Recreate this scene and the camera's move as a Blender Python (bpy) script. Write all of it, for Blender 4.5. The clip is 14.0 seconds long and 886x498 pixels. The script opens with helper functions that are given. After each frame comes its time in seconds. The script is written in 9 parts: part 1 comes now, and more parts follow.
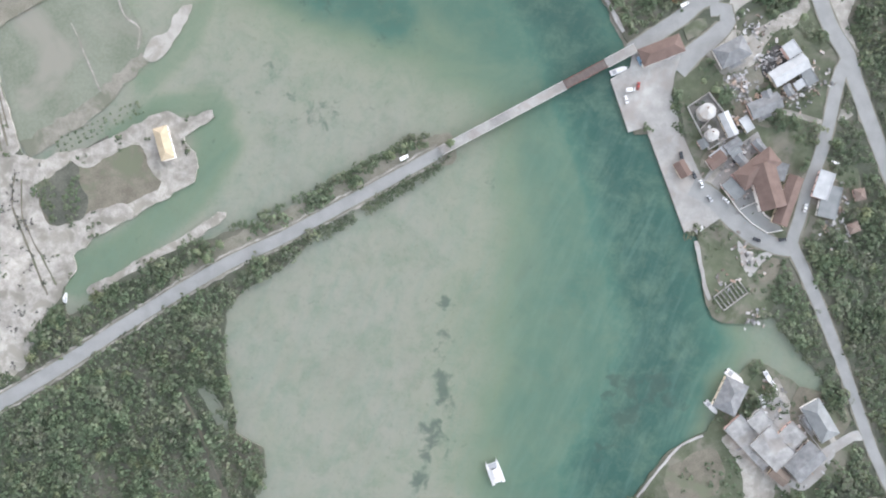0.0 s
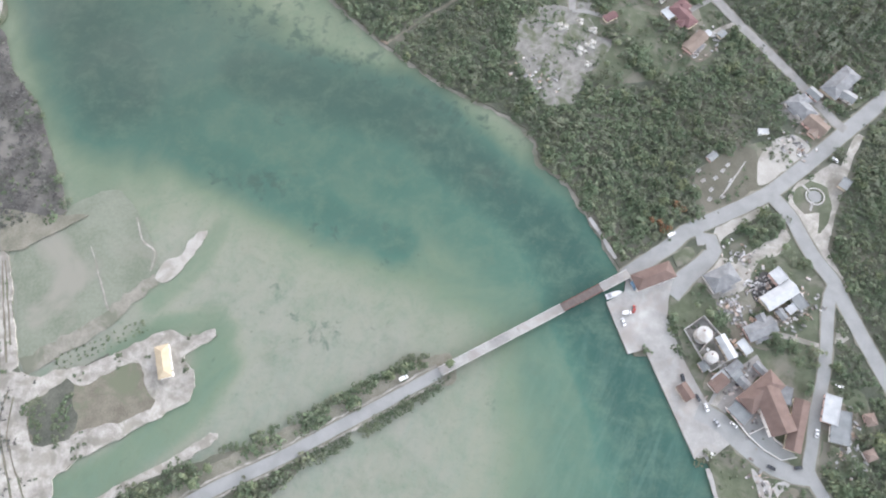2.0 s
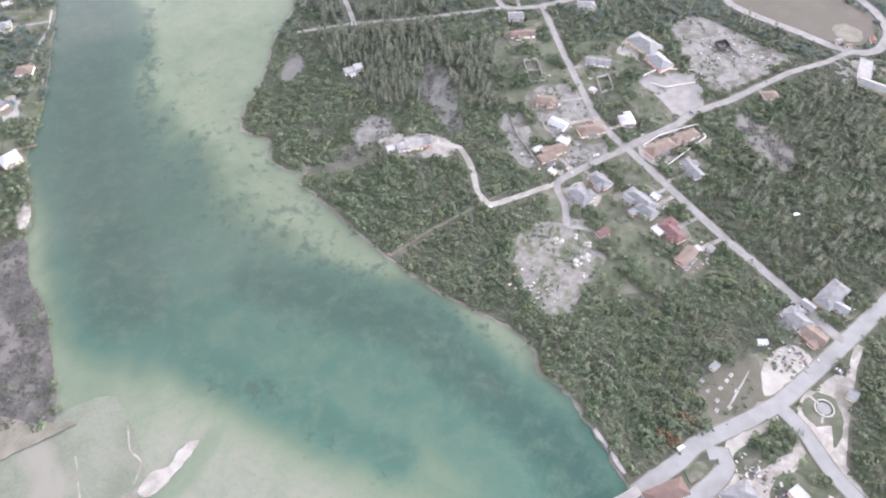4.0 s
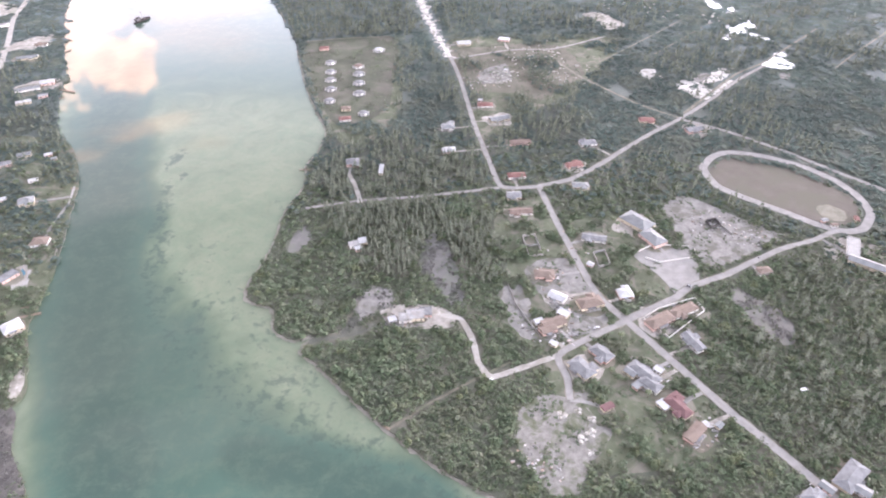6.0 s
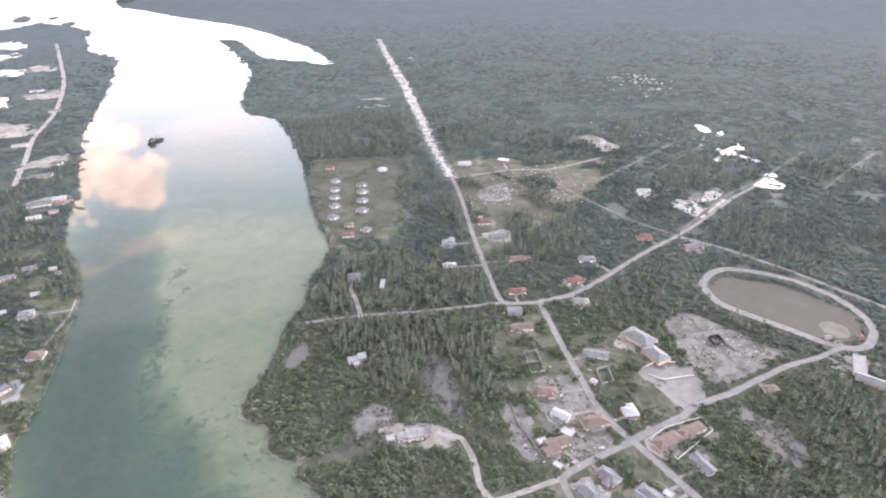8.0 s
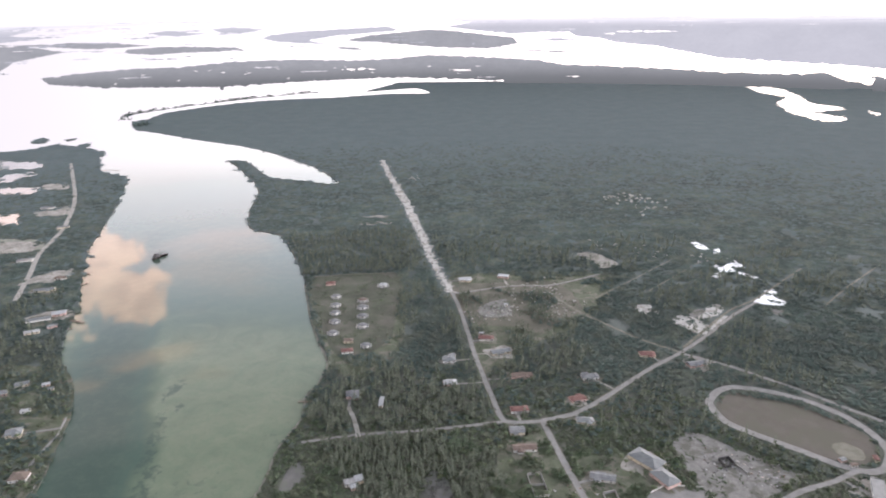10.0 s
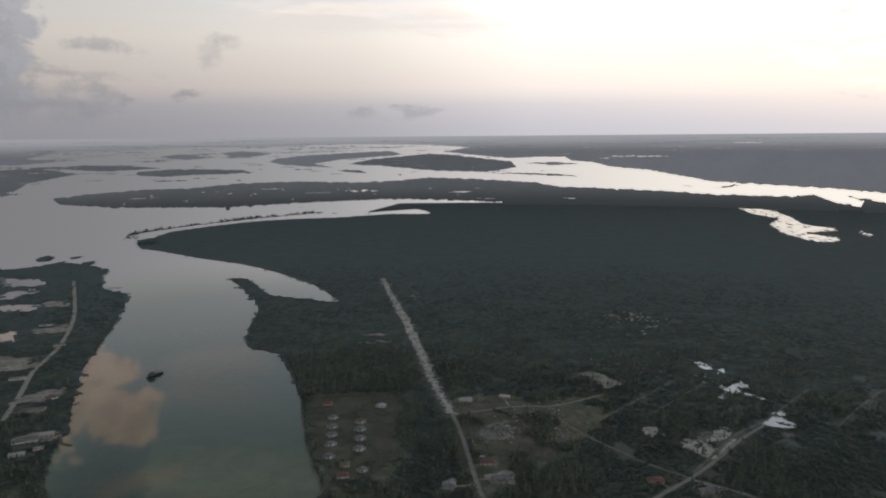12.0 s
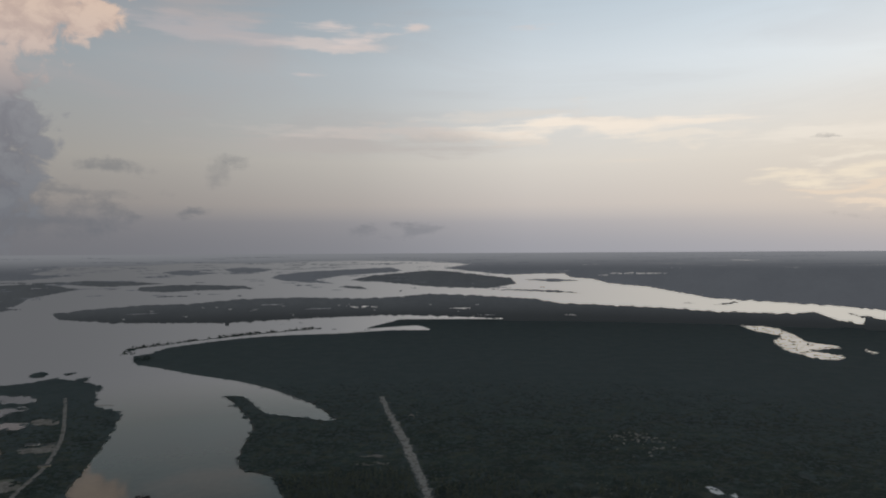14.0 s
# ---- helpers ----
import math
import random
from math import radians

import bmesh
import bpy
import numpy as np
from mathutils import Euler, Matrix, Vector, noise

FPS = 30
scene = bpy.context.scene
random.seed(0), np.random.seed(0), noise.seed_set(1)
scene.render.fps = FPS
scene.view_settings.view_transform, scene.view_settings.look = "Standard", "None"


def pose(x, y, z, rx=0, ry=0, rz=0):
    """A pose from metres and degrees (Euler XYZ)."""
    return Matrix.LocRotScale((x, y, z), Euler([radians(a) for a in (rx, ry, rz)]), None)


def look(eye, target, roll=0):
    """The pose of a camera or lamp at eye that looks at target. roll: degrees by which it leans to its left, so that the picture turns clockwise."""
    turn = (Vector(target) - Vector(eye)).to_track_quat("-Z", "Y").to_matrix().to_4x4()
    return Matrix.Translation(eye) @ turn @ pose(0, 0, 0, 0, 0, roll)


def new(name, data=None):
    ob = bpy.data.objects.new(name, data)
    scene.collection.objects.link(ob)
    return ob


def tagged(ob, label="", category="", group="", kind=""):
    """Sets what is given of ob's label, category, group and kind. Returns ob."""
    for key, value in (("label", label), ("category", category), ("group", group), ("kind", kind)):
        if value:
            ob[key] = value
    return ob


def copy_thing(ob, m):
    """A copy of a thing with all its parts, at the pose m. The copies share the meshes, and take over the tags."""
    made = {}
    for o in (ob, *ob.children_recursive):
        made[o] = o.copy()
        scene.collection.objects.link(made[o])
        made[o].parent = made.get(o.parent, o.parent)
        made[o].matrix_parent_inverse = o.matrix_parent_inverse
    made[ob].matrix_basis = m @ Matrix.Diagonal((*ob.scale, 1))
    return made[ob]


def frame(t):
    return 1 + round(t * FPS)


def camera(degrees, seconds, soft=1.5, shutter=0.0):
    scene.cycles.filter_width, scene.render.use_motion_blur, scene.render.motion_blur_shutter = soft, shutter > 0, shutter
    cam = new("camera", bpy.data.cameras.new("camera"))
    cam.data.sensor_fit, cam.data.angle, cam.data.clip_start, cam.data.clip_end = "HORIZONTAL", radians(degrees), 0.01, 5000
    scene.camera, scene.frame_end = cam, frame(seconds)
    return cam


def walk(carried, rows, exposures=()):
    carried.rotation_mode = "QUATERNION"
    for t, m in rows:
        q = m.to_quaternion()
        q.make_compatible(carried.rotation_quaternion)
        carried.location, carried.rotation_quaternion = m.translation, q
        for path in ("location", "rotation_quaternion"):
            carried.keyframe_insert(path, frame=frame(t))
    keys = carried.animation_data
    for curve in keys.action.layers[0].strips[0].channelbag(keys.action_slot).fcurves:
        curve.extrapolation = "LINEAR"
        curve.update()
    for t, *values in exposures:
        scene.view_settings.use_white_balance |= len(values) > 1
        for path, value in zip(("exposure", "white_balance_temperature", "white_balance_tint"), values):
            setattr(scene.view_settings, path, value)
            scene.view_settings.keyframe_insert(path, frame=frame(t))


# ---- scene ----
from mathutils import geometry

# ---- the camera: a drone that hovers 400 m up and tilts from straight down to the horizon ----
cam = camera(65.85, 14.0, soft=2.0)
PATH = [
    (0, pose(0, 0, 400, 1.61, 1.40, 0.00)),
    (0.5, pose(0, 0, 400, 7.81, 1.33, 0.13)),
    (1, pose(0, 0, 400, 13.62, 1.29, 0.32)),
    (1.5, pose(0, 0, 400, 17.49, 1.31, 0.39)),
    (2, pose(0, 0, 400, 19.92, 1.31, 0.44)),
    (2.5, pose(0, 0, 400, 22.38, 1.33, 0.49)),
    (3, pose(0, 0, 400, 24.91, 1.28, 0.55)),
    (3.5, pose(0, 0, 400, 30.34, 1.24, 0.69)),
    (4, pose(0, 0, 400, 37.21, 1.18, 0.82)),
    (4.2, pose(0, 0, 400, 40.08, 1.15, 0.90)),
    (4.6, pose(0, 0, 400, 44.24, 1.06, 1.00)),
    (5.2, pose(0, 0, 400, 47.59, 0.99, 1.09)),
    (5.8, pose(0, 0, 400, 50.50, 0.93, 1.16)),
    (6.3, pose(0, 0, 400, 52.95, 0.88, 1.22)),
    (6.5, pose(0, 0, 400, 53.94, 0.87, 1.23)),
    (7, pose(0, 0, 400, 56.38, 0.82, 1.29)),
    (9.3, pose(0, 0, 400, 67.33, 0.66, 1.45)),
    (9.5, pose(0, 0, 400, 68.33, 0.65, 1.47)),
    (10, pose(0, 0, 400, 70.76, 0.61, 1.48)),
    (10.5, pose(0, 0, 400, 73.24, 0.60, 1.48)),
    (11, pose(0, 0, 400, 75.70, 0.56, 1.49)),
    (11.5, pose(0, 0, 400, 78.18, 0.51, 1.52)),
    (12, pose(0, 0, 400, 80.64, 0.46, 1.53)),
    (12.5, pose(0, 0, 400, 83.09, 0.44, 1.53)),
    (13, pose(0, 0, 400, 85.44, 0.38, 1.55)),
    (13.5, pose(0, 0, 400, 87.87, 0.31, 1.55)),
    (14, pose(0, 0, 400, 90.35, 0.31, 1.56)),
]
EXPOSURE = [(0, 2.02, 6280, 16), (1.5, 2.1, 6280, 17), (3, 2.2, 6290, 20), (3.5, 2.3, 6300, 23), (4, 2.44, 6320, 26), (5, 2.46, 6360, 28), (6.5, 2.36, 6400, 30), (9.5, 1.68, 6480, 23), (10, 1.4, 6500, 21), (10.5, 0.93, 6520, 18), (11, 0.34, 6520, 16), (11.5, -0.25, 6480, 14), (12, -0.74, 6400, 12), (12.5, -1.06, 6320, 11), (13, -1.3, 6290, 10), (14, -1.52, 6280, 10)]
walk(cam, PATH, EXPOSURE)
HOVER = 400.0        # height of the eye over the water
RIM = 4150.0         # where the flat ground ends and the backdrop of distance begins
EDGE = 4940.0        # the backdrop's far rim

# ---- light: an evening sky, sun just over the horizon behind thin cloud ----
SUN_BEARING, SUN_HEIGHT = 40.0, 6.0
world = bpy.data.worlds.new("evening_sky")
scene.world = world
world.use_nodes = True


class Nodes:
    """A short way to wire nodes."""

    def __init__(self, tree):
        self.tree = tree
        tree.nodes.clear()

    def add(self, kind, **sets):
        n = self.tree.nodes.new(kind)
        for k, v in sets.items():
            setattr(n, k, v)
        return n

    def put(self, socket, v):
        if isinstance(v, bpy.types.NodeSocket):
            self.tree.links.new(v, socket)
        elif isinstance(v, (tuple, list)) and len(v) == 3 and socket.type == "RGBA":
            socket.default_value = (*v, 1)
        else:
            socket.default_value = v

    def math(self, op, a, b=0.0, c=0.0, clamp=False):
        n = self.add("ShaderNodeMath", operation=op, use_clamp=clamp)
        for s, v in zip(n.inputs, (a, b, c)):
            self.put(s, v)
        return n.outputs[0]

    def mix(self, f, a, b, blend="MIX"):
        n = self.add("ShaderNodeMix", data_type="RGBA", blend_type=blend)
        self.put(n.inputs[0], f)
        self.put(n.inputs[6], a)
        self.put(n.inputs[7], b)
        return n.outputs[2]

    def ramp(self, f, stops, smooth=False):
        n = self.add("ShaderNodeValToRGB")
        e = n.color_ramp.elements
        n.color_ramp.interpolation = "EASE" if smooth else "LINEAR"
        while len(e) < len(stops):
            e.new(0.5)
        for s, (p, c) in zip(e, stops):
            s.position = p
            s.color = (*c, 1) if isinstance(c, tuple) else (c, c, c, 1)
        self.put(n.inputs[0], f)
        return n.outputs[0]

    def noise(self, v, scale, detail=4.0, rough=0.55, warp=0.0):
        n = self.add("ShaderNodeTexNoise")
        self.put(n.inputs["Vector"], v)
        for k, x in (("Scale", scale), ("Detail", detail), ("Roughness", rough), ("Distortion", warp)):
            n.inputs[k].default_value = x
        return n.outputs[0]

    def band(self, x, lo, hi):
        """0 below lo, 1 above hi."""
        n = self.add("ShaderNodeMapRange", interpolation_type="SMOOTHSTEP")
        self.put(n.inputs[0], x)
        n.inputs[1].default_value, n.inputs[2].default_value = lo, hi
        return n.outputs[0]


def make_sky():
    k = Nodes(world.node_tree)
    co = k.add("ShaderNodeTexCoord").outputs["Generated"]
    sep = k.add("ShaderNodeSeparateXYZ")
    k.put(sep.inputs[0], co)
    x, y, z = sep.outputs
    turn = k.math("MULTIPLY", k.math("ARCTAN2", x, y), 57.29578)      # bearing, degrees
    rise = k.math("MULTIPLY", k.math("ARCSINE", z), 57.29578)         # height, degrees
    sky = k.add("ShaderNodeTexSky", sky_type="NISHITA")
    sky.sun_disc = False
    sky.sun_elevation, sky.sun_rotation = radians(SUN_HEIGHT), radians(SUN_BEARING)
    sky.air_density, sky.dust_density, sky.ozone_density = 1.0, 2.0, 2.0
    clear = k.mix(1.0, sky.outputs[0], (0.10, 0.10, 0.10), "MULTIPLY")
    # thin high overcast and haze
    veil = k.ramp(k.math("MULTIPLY", rise, 1 / 60), [(0.0, (0.58, 0.575, 0.61)), (0.042, (0.66, 0.63, 0.65)), (0.066, (0.90, 0.81, 0.75)), (0.125, (1.10, 1.02, 0.91)), (0.22, (0.92, 0.96, 0.965)), (0.34, (0.78, 0.885, 0.955)), (0.55, (0.25, 0.30, 0.335)), (1.0, (0.135, 0.153, 0.168))])
    side = k.ramp(k.band(turn, -42, 42), [(0.0, 0.76), (0.35, 1.12), (0.6, 1.55), (1.0, 1.82)])
    veil = k.mix(1.0, veil, side, "MULTIPLY")
    col = k.mix(0.9, clear, veil)
    # evening glow round the sun
    da = k.math("MULTIPLY", k.math("SUBTRACT", turn, SUN_BEARING - 2), 1 / 26)
    de = k.math("MULTIPLY", k.math("SUBTRACT", rise, 6.0), 1 / 6.0)
    glow = k.math("EXPONENT", k.math("MULTIPLY", k.math("ADD", k.math("MULTIPLY", da, da), k.math("MULTIPLY", de, de)), -1.0))
    col = k.mix(k.math("MULTIPLY", glow, 0.6), col, (1.36, 1.20, 1.0))

    def plane(a, b):
        n = k.add("ShaderNodeCombineXYZ")
        k.put(n.inputs[0], k.math("MULTIPLY", turn, a))
        k.put(n.inputs[1], k.math("MULTIPLY", rise, b))
        return n.outputs[0]

    flat, puff, thread = plane(0.045, 0.22), plane(0.11, 0.13), plane(0.035, 0.55)
    # cloud edges wander
    bend = k.noise(puff, 1.1, 3, 0.5)
    bend2 = k.noise(plane(0.09, 0.31), 1.9, 4, 0.55)
    turn2 = k.math("ADD", turn, k.math("MULTIPLY", k.math("SUBTRACT", bend, 0.5), 9.0))
    rise2 = k.math("ADD", rise, k.math("MULTIPLY", k.math("SUBTRACT", bend2, 0.5), 3.4))

    def blob(a, b, wa, wb):
        u = k.math("MULTIPLY", k.math("SUBTRACT", turn2, a), 1 / wa)
        v = k.math("MULTIPLY", k.math("SUBTRACT", rise2, b), 1 / wb)
        return k.math("SUBTRACT", 1.0, k.math("SQRT", k.math("ADD", k.math("MULTIPLY", u, u), k.math("MULTIPLY", v, v))))

    # a faint mottling of high cloud over the whole sky
    thin = k.band(k.noise(flat, 0.9, 6, 0.6, 0.8), 0.42, 0.72)
    col = k.mix(k.math("MULTIPLY", k.math("MULTIPLY", thin, k.band(rise, 5, 12)), k.ramp(k.band(turn, -40, 10), [(0.0, 0.5), (1.0, 0.16)])), col, (0.86, 0.77, 0.74))
    # streaks of lit cirrus
    s = k.math("ADD", k.math("MULTIPLY", k.noise(flat, 1.5, 7, 0.6, 0.5), 0.55), k.math("MULTIPLY", k.noise(thread, 2.0, 7, 0.6, 0.5), 0.45))
    rag = k.math("MULTIPLY", k.math("SUBTRACT", s, 0.5), 4.6)
    for a, b, wa, wb, amount, tone in (
            (9, 10.2, 13, 1.2, 0.95, (1.95, 1.70, 1.42)), (2, 9.6, 8, 0.8, 0.6, (1.60, 1.40, 1.20)), (17, 9.0, 6, 0.6, 0.65, (1.85, 1.64, 1.38)), (13.5, 7.4, 4, 0.45, 0.5, (1.70, 1.50, 1.27)),
            (-8, 9.0, 13, 1.4, 0.45, (1.02, 0.91, 0.84)), (-7, 10.1, 13, 0.9, 0.6, (1.28, 1.13, 1.02)), (6, 11.2, 11, 0.8, 0.5, (1.5, 1.36, 1.2)), (31, 4.6, 6, 0.4, 0.6, (2.0, 1.6, 1.2)), (27, 5.6, 7, 0.7, 0.8, (2.05, 1.76, 1.36)), (31, 3.5, 6, 0.5, 0.8, (2.0, 1.62, 1.24)), (30, 6.9, 7, 0.6, 0.65, (2.0, 1.78, 1.46)), (29, 8.8, 8, 1.1, 0.55, (1.95, 1.76, 1.50)),
            (-5, 17.7, 10, 0.8, 0.9, (1.42, 1.22, 1.12)), (-10, 16.8, 7, 0.6, 0.7, (1.36, 1.16, 1.06)), (-13.5, 14.2, 3, 0.6, 0.6, (1.22, 1.06, 1.0)), (-21, 17.2, 7, 1.3, 0.5, (1.08, 0.93, 0.90)),
            (-28.5, 25.8, 7, 1.1, 0.75, (1.05, 0.78, 0.62)), (-20.5, 20.5, 6, 3.4, 0.35, (1.0, 0.86, 0.80)), (-23, 27.2, 4, 0.9, 0.5, (0.9, 0.72, 0.62)), (12, 24, 12, 3, 0.25, (0.62, 0.62, 0.64))):
        m = k.band(k.math("ADD", blob(a, b, wa, wb), rag), 0.05, 0.85)
        col = k.mix(k.math("MULTIPLY", m, amount), col, tone)
    # small grey scud low down
    s = k.noise(puff, 3.4, 7, 0.66)
    ragged = k.math("MULTIPLY", k.math("SUBTRACT", s, 0.5), 2.8)
    for a, b, wa, wb, amount in ((-19.4, 7.4, 3.0, 0.8, 0.36), (-20.6, 6.2, 1.2, 1.8, 0.28), (-27.2, 6.7, 2.6, 0.7, 0.45), (-21.6, 3.0, 2.0, 0.6, 0.55), (-26.2, 2.7, 1.5, 0.8, 0.45), (-3.4, 2.0, 2.0, 0.55, 0.4), (-6.8, 1.9, 1.7, 0.5, 0.4), (-30, 4.6, 5, 0.8, 0.4), (28.6, 8.2, 1.4, 0.3, 0.35), (34, 2.6, 5, 0.5, 0.3), (-33, 2.6, 8, 2.2, 0.5)):
        m = k.band(k.math("ADD", blob(a, b, wa, wb), ragged), 0.0, 0.95)
        col = k.mix(k.math("MULTIPLY", m, amount), col, (0.29, 0.315, 0.355))
    # the tall cumulus, lit from the sun's side
    s = k.noise(puff, 4.6, 7, 0.58, 0.4)
    bump = k.math("MULTIPLY", k.math("SUBTRACT", s, 0.5), 1.5)
    turn2 = k.math("ADD", turn, k.math("MULTIPLY", k.math("SUBTRACT", bend, 0.5), 3.0))
    rise2 = k.math("ADD", rise, k.math("MULTIPLY", k.math("SUBTRACT", bend2, 0.5), 1.6))
    shape = k.math("MAXIMUM", k.math("MAXIMUM", blob(-33.0, 18.2, 5.4, 5.0), blob(-28.0, 20.6, 3.6, 2.6)), k.math("MAXIMUM", blob(-37.0, 7.5, 6.2, 9.0), blob(-29.0, 17.2, 2.9, 1.7)))
    tower = k.band(k.math("ADD", shape, k.math("MULTIPLY", bump, 1.1)), 0.02, 0.36)
    lit = k.ramp(k.math("MULTIPLY", rise, 1 / 30), [(0.10, (0.44, 0.455, 0.49)), (0.36, (0.55, 0.545, 0.57)), (0.40, (0.78, 0.69, 0.67)), (0.50, (1.25, 0.98, 0.83)), (0.62, (1.55, 1.16, 0.90)), (0.85, (1.7, 1.25, 0.92))])
    lit = k.mix(k.band(s, 0.38, 0.62), k.mix(1.0, lit, (0.80, 0.79, 0.82), "MULTIPLY"), lit)
    col = k.mix(k.math("MULTIPLY", tower, 0.92), col, lit)
    # bank of haze on the horizon
    low = k.math("SUBTRACT", 1.0, k.band(rise, 0.2, 3.4))
    col = k.mix(k.math("MULTIPLY", low, 0.62), col, k.mix(1.0, (0.49, 0.485, 0.52), side, "MULTIPLY"))
    # brighter low in the west, dimmer on the far side from the sun
    lift = k.ramp(k.math("MULTIPLY", rise, 1 / 60), [(0.0, 1.22), (0.12, 1.28), (0.25, 1.46), (0.38, 1.2), (0.55, 1.0)])
    off = k.math("ABSOLUTE", k.math("SUBTRACT", turn, 20.0))
    dusk = k.ramp(k.band(off, 75, 165), [(0.0, 1.0), (1.0, 0.52)])
    col = k.mix(1.0, k.mix(1.0, col, lift, "MULTIPLY"), dusk, "MULTIPLY")
    bg = k.add("ShaderNodeBackground")
    k.put(bg.inputs[0], col)
    bg.inputs[1].default_value = 1.0
    k.put(k.add("ShaderNodeOutputWorld").inputs[0], bg.outputs[0])


make_sky()
sun = new("sun", bpy.data.lights.new("sun", "SUN"))
sun.data.energy, sun.data.angle, sun.data.color = 0.3, radians(14), (1.0, 0.82, 0.66)
sun.matrix_world = look((0, 0, 0), (-math.sin(radians(SUN_BEARING)) * math.cos(radians(25)), -math.cos(radians(SUN_BEARING)) * math.cos(radians(25)), -math.sin(radians(25))))
# ---- materials ----
def surface(name, dark, light, size, rough=0.85, fine=0.0, bump=0.0, spec=0.3, island=0.0, third=None, metal=0.0, broad=0.0, inland=None, sprays=()):
    """A material that wanders between two colours at a large scale and a fine one (size and fine in metres)."""
    m = bpy.data.materials.new(name)
    m.use_nodes = True
    k = Nodes(m.node_tree)
    pos = k.add("ShaderNodeNewGeometry").outputs["Position"]
    big = k.noise(pos, 1 / size, 5, 0.6)
    f = k.band(big, 0.32, 0.68)
    small = k.noise(pos, 1 / (fine or size / 9), 4, 0.65)
    f = k.math("ADD", k.math("MULTIPLY", f, 0.6), k.math("MULTIPLY", k.band(small, 0.3, 0.7), 0.4))
    col = k.mix(f, dark, light)
    if third:
        col = k.mix(k.band(k.noise(pos, 1 / (size * 2.3), 4, 0.6, 0.5), 0.47, 0.64), col, third)
    if broad:
        v = k.math("ADD", 0.8, k.math("MULTIPLY", k.band(k.noise(pos, 1 / broad, 5, 0.6, 0.3), 0.3, 0.7), 0.4))
        tone = k.add("ShaderNodeCombineColor")
        for s in tone.inputs:
            k.put(s, v)
        col = k.mix(1.0, col, tone.outputs[0], "MULTIPLY")
    # far ground turns leafy in tone, with haze painted into the base colour
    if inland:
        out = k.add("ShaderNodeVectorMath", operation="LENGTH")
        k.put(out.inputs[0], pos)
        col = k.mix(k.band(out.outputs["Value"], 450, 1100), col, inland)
    if island:
        r = k.add("ShaderNodeNewGeometry").outputs["Random Per Island"]
        v = k.math("ADD", 1 - island, k.math("MULTIPLY", r, 2 * island))
        grey = k.add("ShaderNodeCombineColor")
        for s in grey.inputs:
            k.put(s, v)
        col = k.mix(1.0, col, grey.outputs[0], "MULTIPLY")
    for i, tint in enumerate(sprays):
        r = k.add("ShaderNodeNewGeometry").outputs["Random Per Island"]
        here = k.band(k.noise(pos, 1 / (24 + 17 * i), 3, 0.6), 0.40, 0.66)
        pick = k.band(k.math("FRACT", k.math("MULTIPLY", r, 7.3 + 4 * i)), 0.5, 0.75)
        col = k.mix(k.math("MULTIPLY", k.math("MULTIPLY", here, pick), 0.6), col, tint)
    p = k.add("ShaderNodeBsdfPrincipled")
    k.put(p.inputs["Base Color"], col)
    p.inputs["Roughness"].default_value = rough
    p.inputs["Specular IOR Level"].default_value = spec
    p.inputs["Metallic"].default_value = metal
    if bump:
        b = k.add("ShaderNodeBump")
        b.inputs["Strength"].default_value, b.inputs["Distance"].default_value = 0.6, bump
        k.put(b.inputs["Height"], small)
        k.put(p.inputs["Normal"], b.outputs[0])
    k.put(k.add("ShaderNodeOutputMaterial").inputs[0], p.outputs[0])
    return m


